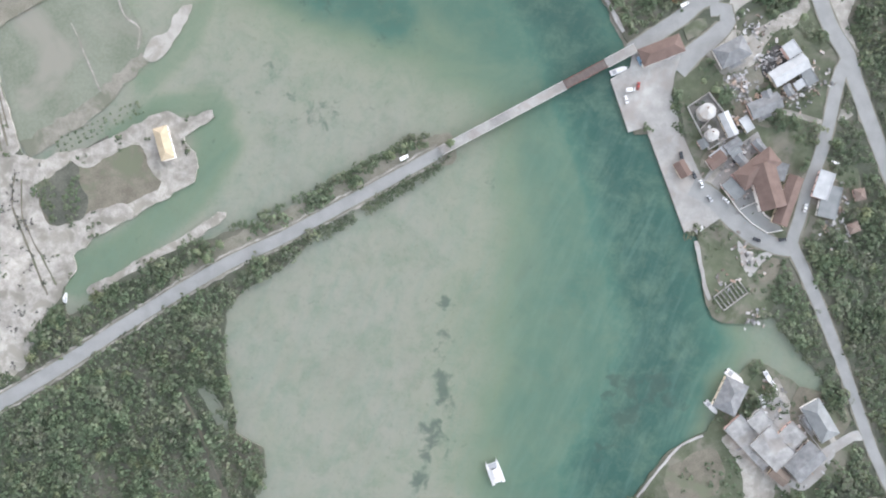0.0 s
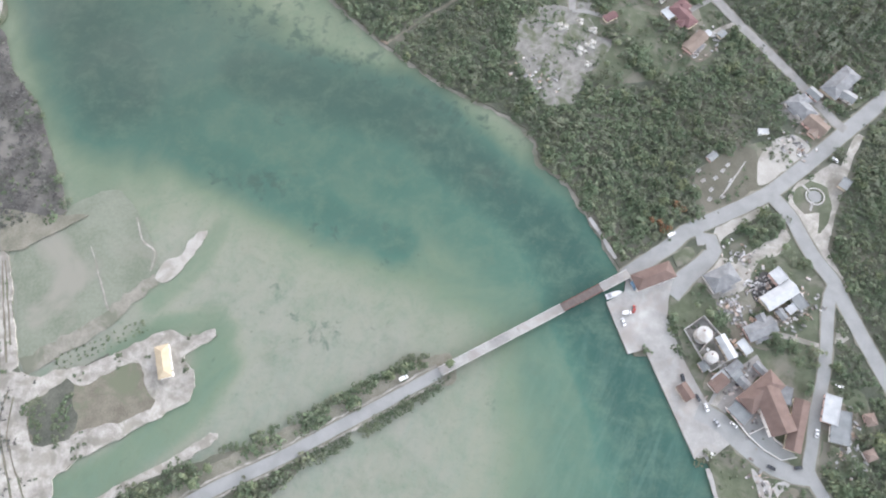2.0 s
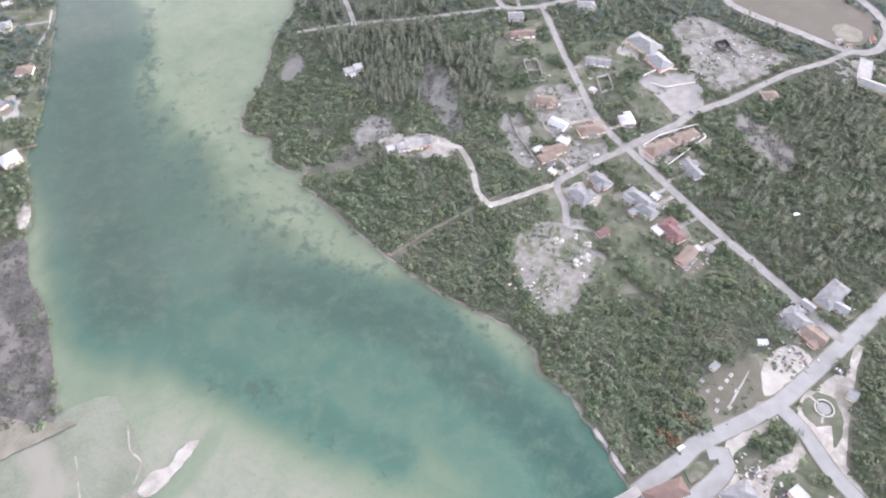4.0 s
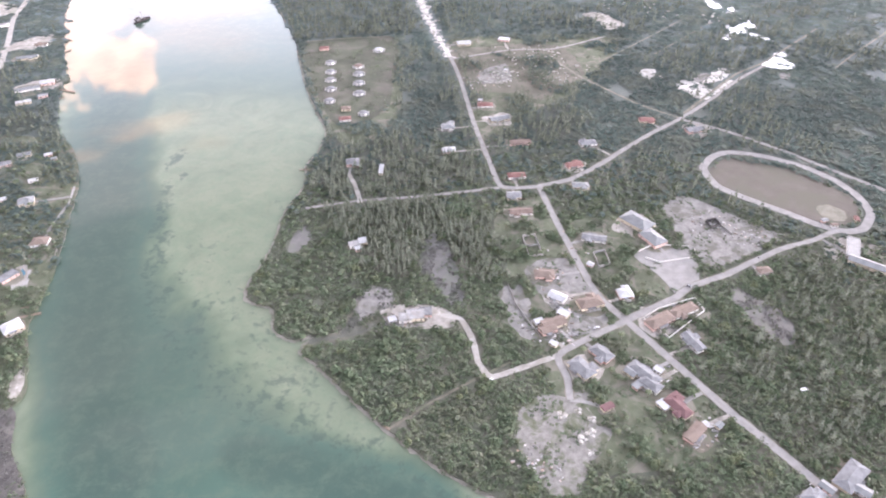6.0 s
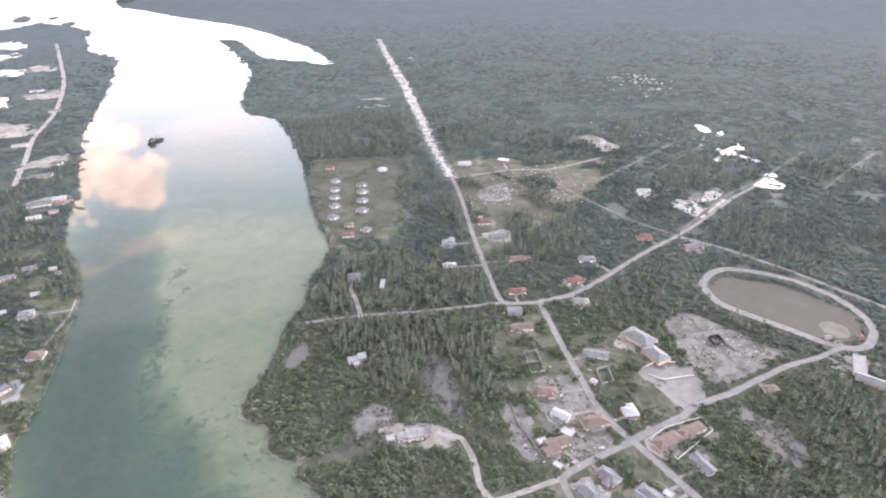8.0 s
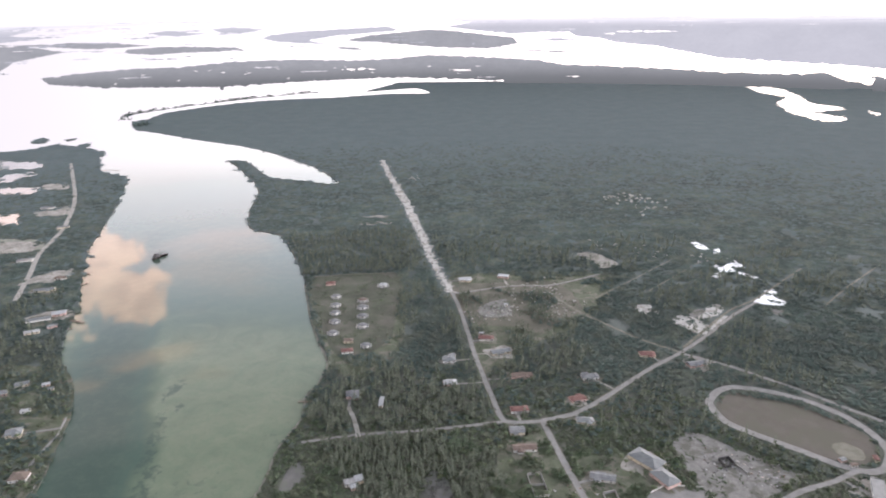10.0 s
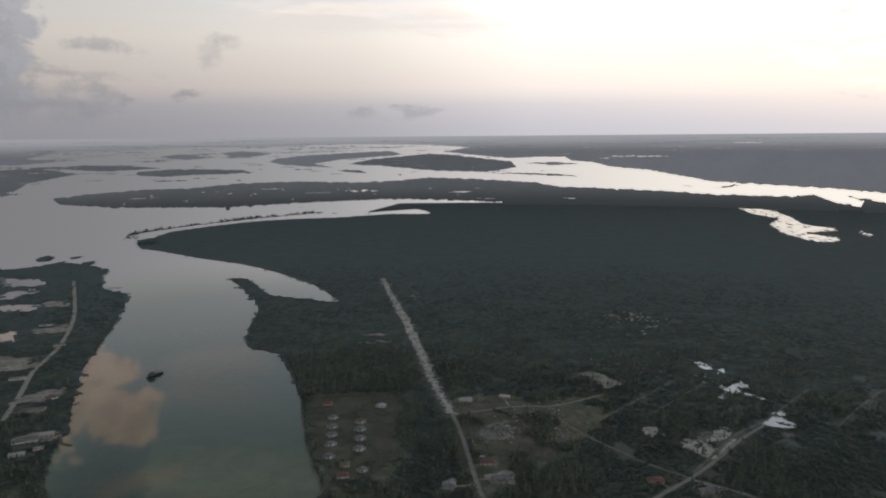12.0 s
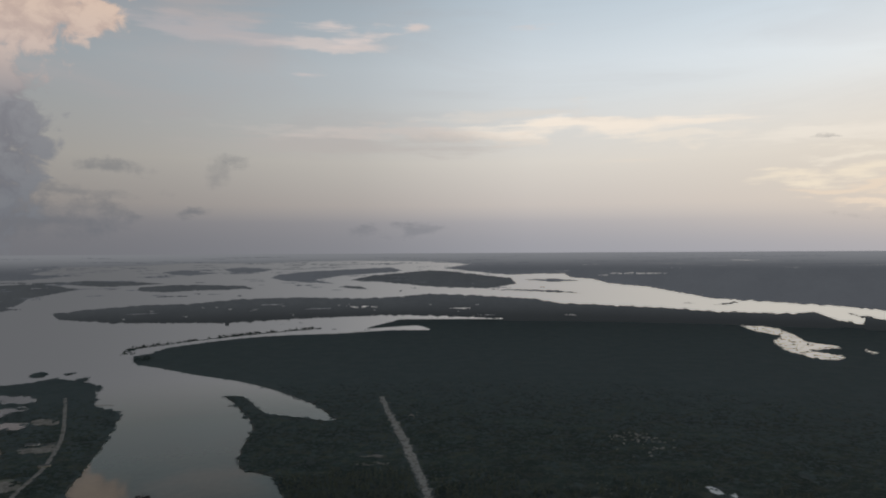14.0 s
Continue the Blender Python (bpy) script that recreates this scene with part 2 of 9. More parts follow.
def make_water():
    m = bpy.data.materials.new("creek_water")
    m.use_nodes = True
    k = Nodes(m.node_tree)
    pos = k.add("ShaderNodeNewGeometry").outputs["Position"]
    depth = k.add("ShaderNodeAttribute", attribute_name="depth").outputs["Fac"]
    weed = k.add("ShaderNodeAttribute", attribute_name="weed").outputs["Fac"]
    d = k.math("ADD", depth, k.math("MULTIPLY", k.math("SUBTRACT", k.noise(pos, 1 / 48, 7, 0.64, 1.2), 0.5), 1.1))
    col = k.ramp(k.math("MULTIPLY", d, 1 / 6), [(0.0, (0.228, 0.234, 0.196)), (0.08, (0.207, 0.223, 0.174)), (0.24, (0.135, 0.180, 0.126)), (0.40, (0.058, 0.130, 0.102)), (0.60, (0.036, 0.086, 0.072)), (1.0, (0.024, 0.054, 0.048))])
    mottle = k.band(k.noise(pos, 1 / 17, 8, 0.74, 0.3), 0.42, 0.68)
    col = k.mix(k.math("MULTIPLY", mottle, 0.46), col, (0.118, 0.172, 0.122))
    speck = k.band(k.noise(pos, 1 / 3.0, 6, 0.74), 0.52, 0.72)
    col = k.mix(k.math("MULTIPLY", speck, 0.30), col, (0.10, 0.125, 0.088))
    place = k.add("ShaderNodeSeparateXYZ")
    k.put(place.inputs[0], pos)
    drift = k.add("ShaderNodeMapping", vector_type="TEXTURE")
    k.put(drift.inputs["Vector"], pos)
    drift.inputs["Rotation"].default_value = (0, 0, radians(-24))
    drift.inputs["Scale"].default_value = (7, 38, 1)
    rib = k.band(k.noise(drift.outputs[0], 1.0, 6, 0.66, 0.8), 0.42, 0.72)
    south = k.math("SUBTRACT", 1.0, k.band(place.outputs[1], 30, 150))
    col = k.mix(k.math("MULTIPLY", k.math("MULTIPLY", rib, south), 0.24), col, (0.135, 0.205, 0.166))
    cloudy = k.band(k.noise(pos, 1 / 24, 5, 0.6, 0.6), 0.5, 0.72)
    col = k.mix(k.math("MULTIPLY", cloudy, 0.15), col, (0.10, 0.115, 0.085))
    col = k.mix(k.math("MULTIPLY", k.math("MULTIPLY", k.band(place.outputs[1], 60, 380), k.band(d, 0.5, 2.2)), 0.62), col, (0.068, 0.086, 0.066))
    col = k.mix(k.math("MULTIPLY", k.band(place.outputs[1], 60, 380), k.math("SUBTRACT", 1.0, k.band(d, 0.6, 2.4))), col, k.mix(1.0, col, (1.0, 1.0, 0.93), "MULTIPLY"))
    # seagrass beds
    bed = k.band(k.math("ADD", weed, k.math("MULTIPLY", k.math("SUBTRACT", k.noise(pos, 1 / 7.5, 5, 0.6, 0.5), 0.5), 2.4)), 0.34, 0.86)
    col = k.mix(k.math("MULTIPLY", bed, 0.62), col, (0.050, 0.078, 0.066))
    p = k.add("ShaderNodeBsdfPrincipled")
    k.put(p.inputs["Base Color"], col)
    p.inputs["Roughness"].default_value = 0.025
    p.inputs["IOR"].default_value = 1.333
    p.inputs["Specular IOR Level"].default_value = 0.36
    b = k.add("ShaderNodeBump")
    b.inputs["Strength"].default_value, b.inputs["Distance"].default_value = 0.10, 0.03
    k.put(b.inputs["Height"], k.noise(pos, 1 / 2.5, 4, 0.6))
    k.put(p.inputs["Normal"], b.outputs[0])
    # past the near creek the sheet is backdrop, its sky reflection painted as emission
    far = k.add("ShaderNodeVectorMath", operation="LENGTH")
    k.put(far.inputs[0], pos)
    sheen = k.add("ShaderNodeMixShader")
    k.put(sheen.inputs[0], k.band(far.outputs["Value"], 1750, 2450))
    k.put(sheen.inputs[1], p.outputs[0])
    k.put(sheen.inputs[2], painted_sheen(k, pos))
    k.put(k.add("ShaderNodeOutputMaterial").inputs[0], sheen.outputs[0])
    return m


def painted_sheen(k, pos):
    """Far water's evening sheen, painted as emission: dull at left, bright towards the sun."""
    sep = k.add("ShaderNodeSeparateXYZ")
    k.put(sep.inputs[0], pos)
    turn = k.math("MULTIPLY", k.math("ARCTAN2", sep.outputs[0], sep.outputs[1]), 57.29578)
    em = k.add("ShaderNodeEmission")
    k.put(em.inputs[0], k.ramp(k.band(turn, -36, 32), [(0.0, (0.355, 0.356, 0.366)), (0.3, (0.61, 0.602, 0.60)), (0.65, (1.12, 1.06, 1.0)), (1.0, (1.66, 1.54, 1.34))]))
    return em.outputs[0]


def glow(name, colour, strength):
    m = bpy.data.materials.new(name)
    m.use_nodes = True
    k = Nodes(m.node_tree)
    e = k.add("ShaderNodeEmission")
    k.put(e.inputs[0], colour)
    e.inputs[1].default_value = strength
    k.put(k.add("ShaderNodeOutputMaterial").inputs[0], e.outputs[0])
    return m


def hazed_far_woods(name, dark, light):
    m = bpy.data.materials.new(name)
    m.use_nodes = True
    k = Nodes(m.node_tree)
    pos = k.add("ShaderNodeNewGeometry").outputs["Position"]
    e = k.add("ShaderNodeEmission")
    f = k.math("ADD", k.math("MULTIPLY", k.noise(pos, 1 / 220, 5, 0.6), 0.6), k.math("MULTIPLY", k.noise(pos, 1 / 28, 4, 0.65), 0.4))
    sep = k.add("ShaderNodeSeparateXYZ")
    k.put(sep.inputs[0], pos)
    # haze painted into the emission: darker at the low rim, paler upward
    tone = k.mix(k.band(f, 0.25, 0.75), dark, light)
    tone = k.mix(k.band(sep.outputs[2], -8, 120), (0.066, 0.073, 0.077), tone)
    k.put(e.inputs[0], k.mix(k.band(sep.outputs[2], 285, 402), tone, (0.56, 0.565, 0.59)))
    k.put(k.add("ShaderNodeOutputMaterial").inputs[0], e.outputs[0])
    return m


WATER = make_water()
# its inland colour is an understorey tone with distance haze painted in
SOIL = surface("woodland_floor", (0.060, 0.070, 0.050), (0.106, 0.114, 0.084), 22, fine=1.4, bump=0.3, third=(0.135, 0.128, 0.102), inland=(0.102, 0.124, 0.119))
GRASS = surface("rough_grass", (0.072, 0.088, 0.052), (0.120, 0.132, 0.090), 7, fine=0.8, bump=0.1, third=(0.160, 0.152, 0.122), broad=40)
DRYGRASS = surface("dry_grass", (0.090, 0.088, 0.066), (0.138, 0.130, 0.102), 18, fine=1.2, bump=0.1, third=(0.155, 0.143, 0.116))
TURF = surface("brown_turf", (0.098, 0.088, 0.073), (0.132, 0.118, 0.099), 20, fine=1.2, bump=0.1, third=(0.108, 0.104, 0.080))
SCRUB = surface("scrub_ground", (0.12, 0.12, 0.09), (0.24, 0.225, 0.185), 12, fine=1.0, bump=0.2)
SAND = surface("limestone_sand", (0.225, 0.211, 0.186), (0.415, 0.392, 0.358), 5, fine=0.6, bump=0.1, third=(0.225, 0.212, 0.182), broad=28)
PALEROCK = surface("bare_white_limestone", (0.36, 0.35, 0.325), (0.54, 0.525, 0.495), 6, fine=0.8, bump=0.2, third=(0.30, 0.285, 0.255))
MARL = surface("white_marl", (0.30, 0.286, 0.258), (0.40, 0.384, 0.355), 7, fine=0.8, bump=0.15, third=(0.262, 0.247, 0.216))
MUD = surface("mud_flat", (0.125, 0.145, 0.105), (0.20, 0.215, 0.17), 26, rough=0.5, fine=2.0, third=(0.22, 0.215, 0.18))
GREYMUD = surface("grey_salt_mud", (0.088, 0.087, 0.081), (0.142, 0.138, 0.129), 7, rough=0.5, fine=0.9, third=(0.115, 0.12, 0.10))
DARKMUD = surface("dark_mud", (0.05, 0.056, 0.044), (0.13, 0.13, 0.105), 12, rough=0.6, fine=1.2)
ASPHALT = surface("worn_asphalt", (0.222, 0.225, 0.220), (0.290, 0.292, 0.286), 9, fine=0.5)
TRACKSTONE = surface("crushed_stone", (0.20, 0.194, 0.185), (0.30, 0.29, 0.277), 8, fine=0.5)
CONCRETE = surface("quay_concrete", (0.275, 0.268, 0.256), (0.385, 0.376, 0.360), 6, fine=0.5, third=(0.305, 0.284, 0.264), broad=30)
FILL = surface("stony_fill", (0.135, 0.130, 0.115), (0.265, 0.257, 0.238), 5, fine=0.7, bump=0.2, third=(0.100, 0.112, 0.070))
POND = surface("salt_pond", (0.50, 0.50, 0.48), (0.62, 0.62, 0.60), 30, rough=0.08, spec=0.5)
STILL = surface("still_pond_water", (0.085, 0.088, 0.082), (0.14, 0.138, 0.125), 40, rough=0.06, spec=0.25)
VILLAGREEN = surface("villa_lawn", (0.062, 0.072, 0.048), (0.094, 0.098, 0.072), 16, fine=1.2, bump=0.1, third=(0.112, 0.106, 0.086), broad=40)
RUBBLE = surface("grey_rubble", (0.14, 0.138, 0.13), (0.27, 0.262, 0.245), 6, fine=0.8, bump=0.2, third=(0.12, 0.118, 0.098))
POOLWATER = surface("pool_water", (0.03, 0.11, 0.16), (0.05, 0.15, 0.20), 3, rough=0.03, spec=0.5)
# paler, bluer than the near canopy: haze over distant woods put into the colour
HAZEDLEAF = surface("hazed_far_coppice", (0.114, 0.148, 0.148), (0.148, 0.180, 0.179), 60, rough=0.9, fine=9, spec=0.05)
LEAF = surface("broadleaf_canopy", (0.064, 0.090, 0.054), (0.104, 0.136, 0.080), 5.5, rough=0.75, fine=1.4, island=0.2, third=(0.124, 0.140, 0.094), spec=0.2, broad=60, sprays=((0.140, 0.150, 0.084), (0.118, 0.112, 0.096)))
BRUSH = surface("grey_brush", (0.076, 0.073, 0.070), (0.140, 0.134, 0.127), 6, fine=1.0, island=0.2, third=(0.08, 0.09, 0.068))
THICKET = surface("dark_scrub_ground", (0.070, 0.068, 0.062), (0.130, 0.124, 0.114), 9, fine=1.0, bump=0.2, third=(0.165, 0.155, 0.140))
BIGLEAF = surface("broad_tree_canopy", (0.044, 0.068, 0.040), (0.098, 0.128, 0.074), 9, rough=0.75, fine=0.9, island=0.24, third=(0.128, 0.145, 0.080), spec=0.2, broad=25)
RUSTLEAF = surface("flowering_canopy", (0.13, 0.075, 0.045), (0.21, 0.115, 0.065), 3, rough=0.8, fine=0.8, island=0.25, third=(0.09, 0.10, 0.06), spec=0.1)
# leaf green shifted towards blue, middle-distance haze painted into it
MIDLEAF = surface("hazed_coppice_canopy", (0.063, 0.090, 0.079), (0.097, 0.126, 0.109), 14, rough=0.85, fine=3.5, island=0.12, third=(0.126, 0.142, 0.114), spec=0.1, broad=140)
# the slough's sky reflection is painted as flat emission
SLOUGH = glow("slough_painted_sheen", (1.45, 1.32, 1.15), 1.0)
PINELEAF = surface("casuarina_needles", (0.104, 0.122, 0.088), (0.166, 0.180, 0.134), 8, rough=0.8, fine=0.8, island=0.2)
BARK = surface("bark", (0.10, 0.085, 0.065), (0.19, 0.165, 0.13), 1.0, fine=0.1, bump=0.02)
ROOFS = {
    "terracotta": surface("terracotta_shingle", (0.124, 0.086, 0.073), (0.172, 0.122, 0.105), 5, fine=0.3),
    "red": surface("red_shingle", (0.165, 0.085, 0.075), (0.24, 0.135, 0.12), 5, fine=0.3),
    "maroon": surface("maroon_shingle", (0.125, 0.07, 0.07), (0.18, 0.105, 0.105), 5, fine=0.3),
    "brown": surface("brown_shingle", (0.13, 0.095, 0.08), (0.22, 0.17, 0.145), 5, fine=0.3),
    "tan": surface("tan_shingle", (0.15, 0.118, 0.098), (0.225, 0.178, 0.148), 5, fine=0.3),
    "grey": surface("grey_shingle", (0.125, 0.13, 0.135), (0.25, 0.255, 0.26), 4, fine=0.3),
    "palegrey": surface("pale_blue_sheet_roof", (0.155, 0.166, 0.170), (0.238, 0.248, 0.250), 5, fine=0.3, rough=0.5),
    "white": surface("white_sheet_roof", (0.33, 0.34, 0.35), (0.47, 0.48, 0.485), 5, fine=0.4, rough=0.5),
    "slab": surface("stained_flat_roof", (0.20, 0.20, 0.20), (0.36, 0.355, 0.345), 5, fine=0.5, rough=0.7, third=(0.24, 0.225, 0.21), broad=9),
    "straw": surface("new_plywood_roof", (0.40, 0.325, 0.225), (0.50, 0.42, 0.30), 4, fine=0.4),
}
WALLS = [surface("plaster_white", (0.62, 0.60, 0.56), (0.75, 0.73, 0.70), 3, fine=0.3), surface("plaster_cream", (0.55, 0.48, 0.36), (0.66, 0.58, 0.46), 3, fine=0.3), surface("plaster_pink", (0.55, 0.38, 0.33), (0.64, 0.47, 0.42), 3, fine=0.3)]
DARKGLASS = surface("window_glass", (0.03, 0.035, 0.04), (0.05, 0.055, 0.06), 1, rough=0.1, spec=0.5)
WOOD = surface("weathered_wood", (0.16, 0.12, 0.09), (0.28, 0.23, 0.18), 2, fine=0.2)
RUST = surface("rusty_steel", (0.11, 0.05, 0.04), (0.20, 0.10, 0.08), 2, fine=0.3)
DULLRUST = surface("walked_rusty_steel", (0.115, 0.095, 0.088), (0.175, 0.145, 0.135), 3, fine=0.4)
TANKWHITE = surface("chalky_white_paint", (0.38, 0.375, 0.36), (0.50, 0.495, 0.48), 3, fine=0.5, rough=0.6, third=(0.36, 0.335, 0.31))
RIDGE = surface("tan_marsh_ridge", (0.17, 0.165, 0.135), (0.265, 0.25, 0.215), 7, fine=1.0, third=(0.14, 0.145, 0.11))
BROWN = surface("brown_mud", (0.115, 0.105, 0.08), (0.19, 0.175, 0.14), 8, fine=1.0, third=(0.13, 0.14, 0.095))
CHAR = surface("charred_ground", (0.035, 0.035, 0.038), (0.11, 0.105, 0.10), 4, fine=0.7)
WHITEPAINT = surface("white_gelcoat", (0.62, 0.62, 0.62), (0.72, 0.72, 0.72), 2, rough=0.3)
RUBBER = surface("tyre_rubber", (0.015, 0.015, 0.015), (0.03, 0.03, 0.03), 1)
HULL = surface("dark_hull", (0.03, 0.028, 0.03), (0.075, 0.06, 0.055), 4, fine=0.5)


# ---- shared building code ----
def mesh_object(name, verts, faces, material, parent=None, label=""):
    me = bpy.data.meshes.new(name)
    me.from_pydata([tuple(v) for v in verts], [], faces)
    me.materials.append(material)
    ob = new(name, me)
    if parent:
        ob.parent = parent
    if label:
        tagged(ob, label)
    return ob


def part(name, bm, material, parent, label=""):
    me = bpy.data.meshes.new(name)
    bm.to_mesh(me)
    bm.free()
    me.materials.append(material)
    ob = new(name, me)
    ob.parent = parent
    if label:
        tagged(ob, label)
    return ob


def curve(points, step, closed=True, wild=0.0, seed=0.0):
    """A smooth line through the plan's corners, cut into steps and roughened by wild metres."""
    p = [Vector(q) for q in points]
    n = len(p)
    out = []
    for i in range(n if closed else n - 1):
        a, b, c, d = (p[j % n] if closed else p[min(max(j, 0), n - 1)] for j in (i - 1, i, i + 1, i + 2))
        m = max(1, int((c - b).length / step))
        for s in range(m):
            t = s / m
            q = 0.5 * (2 * b + (c - a) * t * 0.7 + (2 * a - 5 * b + 4 * c - d) * 0 + Vector((0, 0)))
            h = t * t * (3 - 2 * t)
            ta, tb = (c - a) * 0.35, (d - b) * 0.35
            if ta.length > (c - b).length:
                ta = ta.normalized() * (c - b).length
            if tb.length > (c - b).length:
                tb = tb.normalized() * (c - b).length
            q = b * (1 - h) + c * h + ta * (t ** 3 - 2 * t * t + t) + tb * (t ** 3 - t * t)
            out.append(q)
    if not closed:
        out.append(p[-1])
    if wild:
        for q in out:
            v = Vector((q.x, q.y, seed))
            g = noise.noise_vector(v / (wild * 7)) * 1.3 + noise.noise_vector(v / (wild * 2.2)) * 0.6 + noise.noise_vector(v / (wild * 0.8)) * 0.3
            q += Vector((g.x, g.y)) * wild
    return [(q.x, q.y) for q in out]


def grown(outline, by):
    """The outline moved outwards by some metres."""
    p = [Vector(q) for q in outline]
    n = len(p)
    area = sum(p[i - 1].x * p[i].y - p[i].x * p[i - 1].y for i in range(n))
    out = []
    for i in range(n):
        t = (p[(i + 1) % n] - p[i - 1]).normalized()
        out.append(tuple(p[i] + Vector((t.y, -t.x)) * (by if area > 0 else -by)))
    return out


def sheet(name, outline, z, material, step=3.0, wild=0.8, skirt=0.0, holes=(), label="", kind="structure", parent=None):
    """A flat piece of ground with an uneven edge, with a bank that falls away by skirt."""
    loops = [curve(outline, step, True, wild) if wild else [tuple(q) for q in outline]] + [curve(h, step, True, wild) for h in holes]
    tris = geometry.tessellate_polygon([[Vector((x, y, 0)) for x, y in l] for l in loops])
    verts = [(x, y, z) for l in loops for x, y in l]
    faces = [tuple(t) for t in tris]
    if skirt:
        start = 0
        for l in loops:
            n, base = len(l), len(verts)
            for i in range(n):
                (ax, ay), (bx, by), (cx, cy) = l[i - 1], l[i], l[(i + 1) % n]
                verts.append((bx, by, z - skirt))
            for i in range(n):
                j = (i + 1) % n
                faces.append((start + i, start + j, base + j, base + i))
            start += n
            # later loops follow the first rows of verts
        bm = None
    me = bpy.data.meshes.new(name)
    me.from_pydata(verts, [], faces)
    me.update()
    bm = bmesh.new()
    bm.from_mesh(me)
    bmesh.ops.recalc_face_normals(bm, faces=bm.faces)
    for fc in bm.faces:
        if abs(fc.normal.z) > 0.9 and fc.normal.z < 0:
            fc.normal_flip()
    bm.to_mesh(me)
    bm.free()
    me.materials.append(material)
    ob = new(name, me)
    if parent:
        ob.parent = parent
    tagged(ob, label, "", "", kind)
    return ob


def ribbon(name, line, width, z, material, label, step=4.0, wild=0.07, ends=None):
    """A road along a line."""
    c = [Vector(q) for q in curve(line, step, False)]
    verts, faces = [], []
    for i, q in enumerate(c):
        t = (c[min(i + 1, len(c) - 1)] - c[max(i - 1, 0)]).normalized()
        nrm = Vector((-t.y, t.x))
        w = width if ends is None else width + (ends - width) * i / (len(c) - 1)
        l = w / 2 + wild * noise.noise((q.x / 5, q.y / 5, 1)) * 2
        r = w / 2 + wild * noise.noise((q.x / 5, q.y / 5, 7)) * 2
        verts += [(*(q + nrm * l), z), (*(q - nrm * r), z)]
    for i in range(len(c) - 1):
        faces.append((2 * i + 1, 2 * i + 3, 2 * i + 2, 2 * i))
    ob = mesh_object(name, verts, faces, material)
    return tagged(ob, label, "", "", "structure")


def inside(poly, x, y):
    poly = np.asarray(poly)
    res = np.zeros(x.shape, bool)
    px, py = poly[:, 0], poly[:, 1]
    for i in range(len(poly)):
        x1, y1, x2, y2 = px[i - 1], py[i - 1], px[i], py[i]
        if y1 != y2:
            c = ((y1 > y) != (y2 > y)) & (x < (x2 - x1) * (y - y1) / (y2 - y1) + x1)
            res ^= c
    return res


def away(line, x, y):
    """Distance from a line of points."""
    best = np.full(x.shape, 1e9)
    for (x1, y1), (x2, y2) in zip(line[:-1], line[1:]):
        dx, dy = x2 - x1, y2 - y1
        t = np.clip(((x - x1) * dx + (y - y1) * dy) / (dx * dx + dy * dy + 1e-9), 0, 1)
        best = np.minimum(best, np.hypot(x - x1 - t * dx, y - y1 - t * dy))
    return best


def bowl(bearing, drop, near=1.0):
    """A place on the backdrop of distance, by its bearing and its drop below the horizon in degrees."""
    s = math.tan(radians(max(drop, 0.0)))
    r = HOVER / s if s > 1e-6 else 1e9
    rho = r if r < RIM else RIM + (EDGE - RIM) * (1 - RIM / r)
    rho *= 1 - (1 - near) * min(1.0, max(0.0, (r - RIM) / 600))
    return (rho * math.sin(radians(bearing)), rho * math.cos(radians(bearing)), HOVER - rho * math.tan(radians(drop)))


# ---- the plan ----
EAST_SHORE_SOUTH = [(90.3, -140.6), (98.4, -133), (111, -115.7), (127, -99.5), (140, -94.9), (159.4, -86.7), (164.7, -70.8), (165.7, -57.6), (173, -52.8), (178.8, -63), (192.7, -84.5), (208.7, -75.5), (206.1, -60.8), (190.6, -41.7), (180.7, -28.9), (167.8, -28.6), (163.9, -18.1), (149, -28.3), (141.9, -8), (137.2, 18.7), (130.1, 20.6)]
EAST_SHORE_MID = [(100.9, 127.7), (96.2, 135.5), (90.1, 151), (88.6, 152.1), (81.7, 166.2), (67.5, 192), (51.9, 205.1), (49.4, 222.3), (32.8, 239.3), (17.8, 248), (-13.1, 266), (-45.6, 292.1), (-67, 312.1), (-94.1, 338.8), (-113.4, 359.7), (-125.3, 368.8), (-124, 379), (-114.3, 389.1), (-81, 397.3), (-117, 391.5), (-133.9, 383.7), (-152.1, 394.5), (-159.9, 420), (-184.3, 431.9), (-186.6, 455.2), (-179.8, 487.2), (-177, 522.7), (-177.2, 557.6), (-165.9, 610.2), (-170.7, 653), (-162.6, 679.5), (-160.9, 729.3), (-185.6, 791.6), (-209.2, 859), (-243, 979)]
EAST_SHORE_NORTH = [(-275, 1072), (-336, 1218), (-412, 1269), (-451, 1394), (-472, 1533), (-516, 1654), (-607, 1818), (-663, 1910), (-617, 1904), (-501, 1712), (-419, 1670), (-312, 1624), (-303, 1651), (-390, 1806), (-522, 1970), (-684, 2125), (-869, 2240), (-1061, 2382), (-1189, 2470), (-1287, 2654), (-1257, 2711), (-1242, 2922), (-1039, 3223), (-819, 3348), (-615, 3409), (-375, 3546), (-164, 3562), (-243, 3783), (-363, 3732), (-507, 3657), (-392, 4037), (-106, 4338), (-431, 4435), (-774, 4306), (-1019, 4179), (-1364, 3937), (-2029, 3951), (-2481, 4157), (-2792, 4580), (-2733, 4933), (-2524, 5368), (-2191, 5488)]
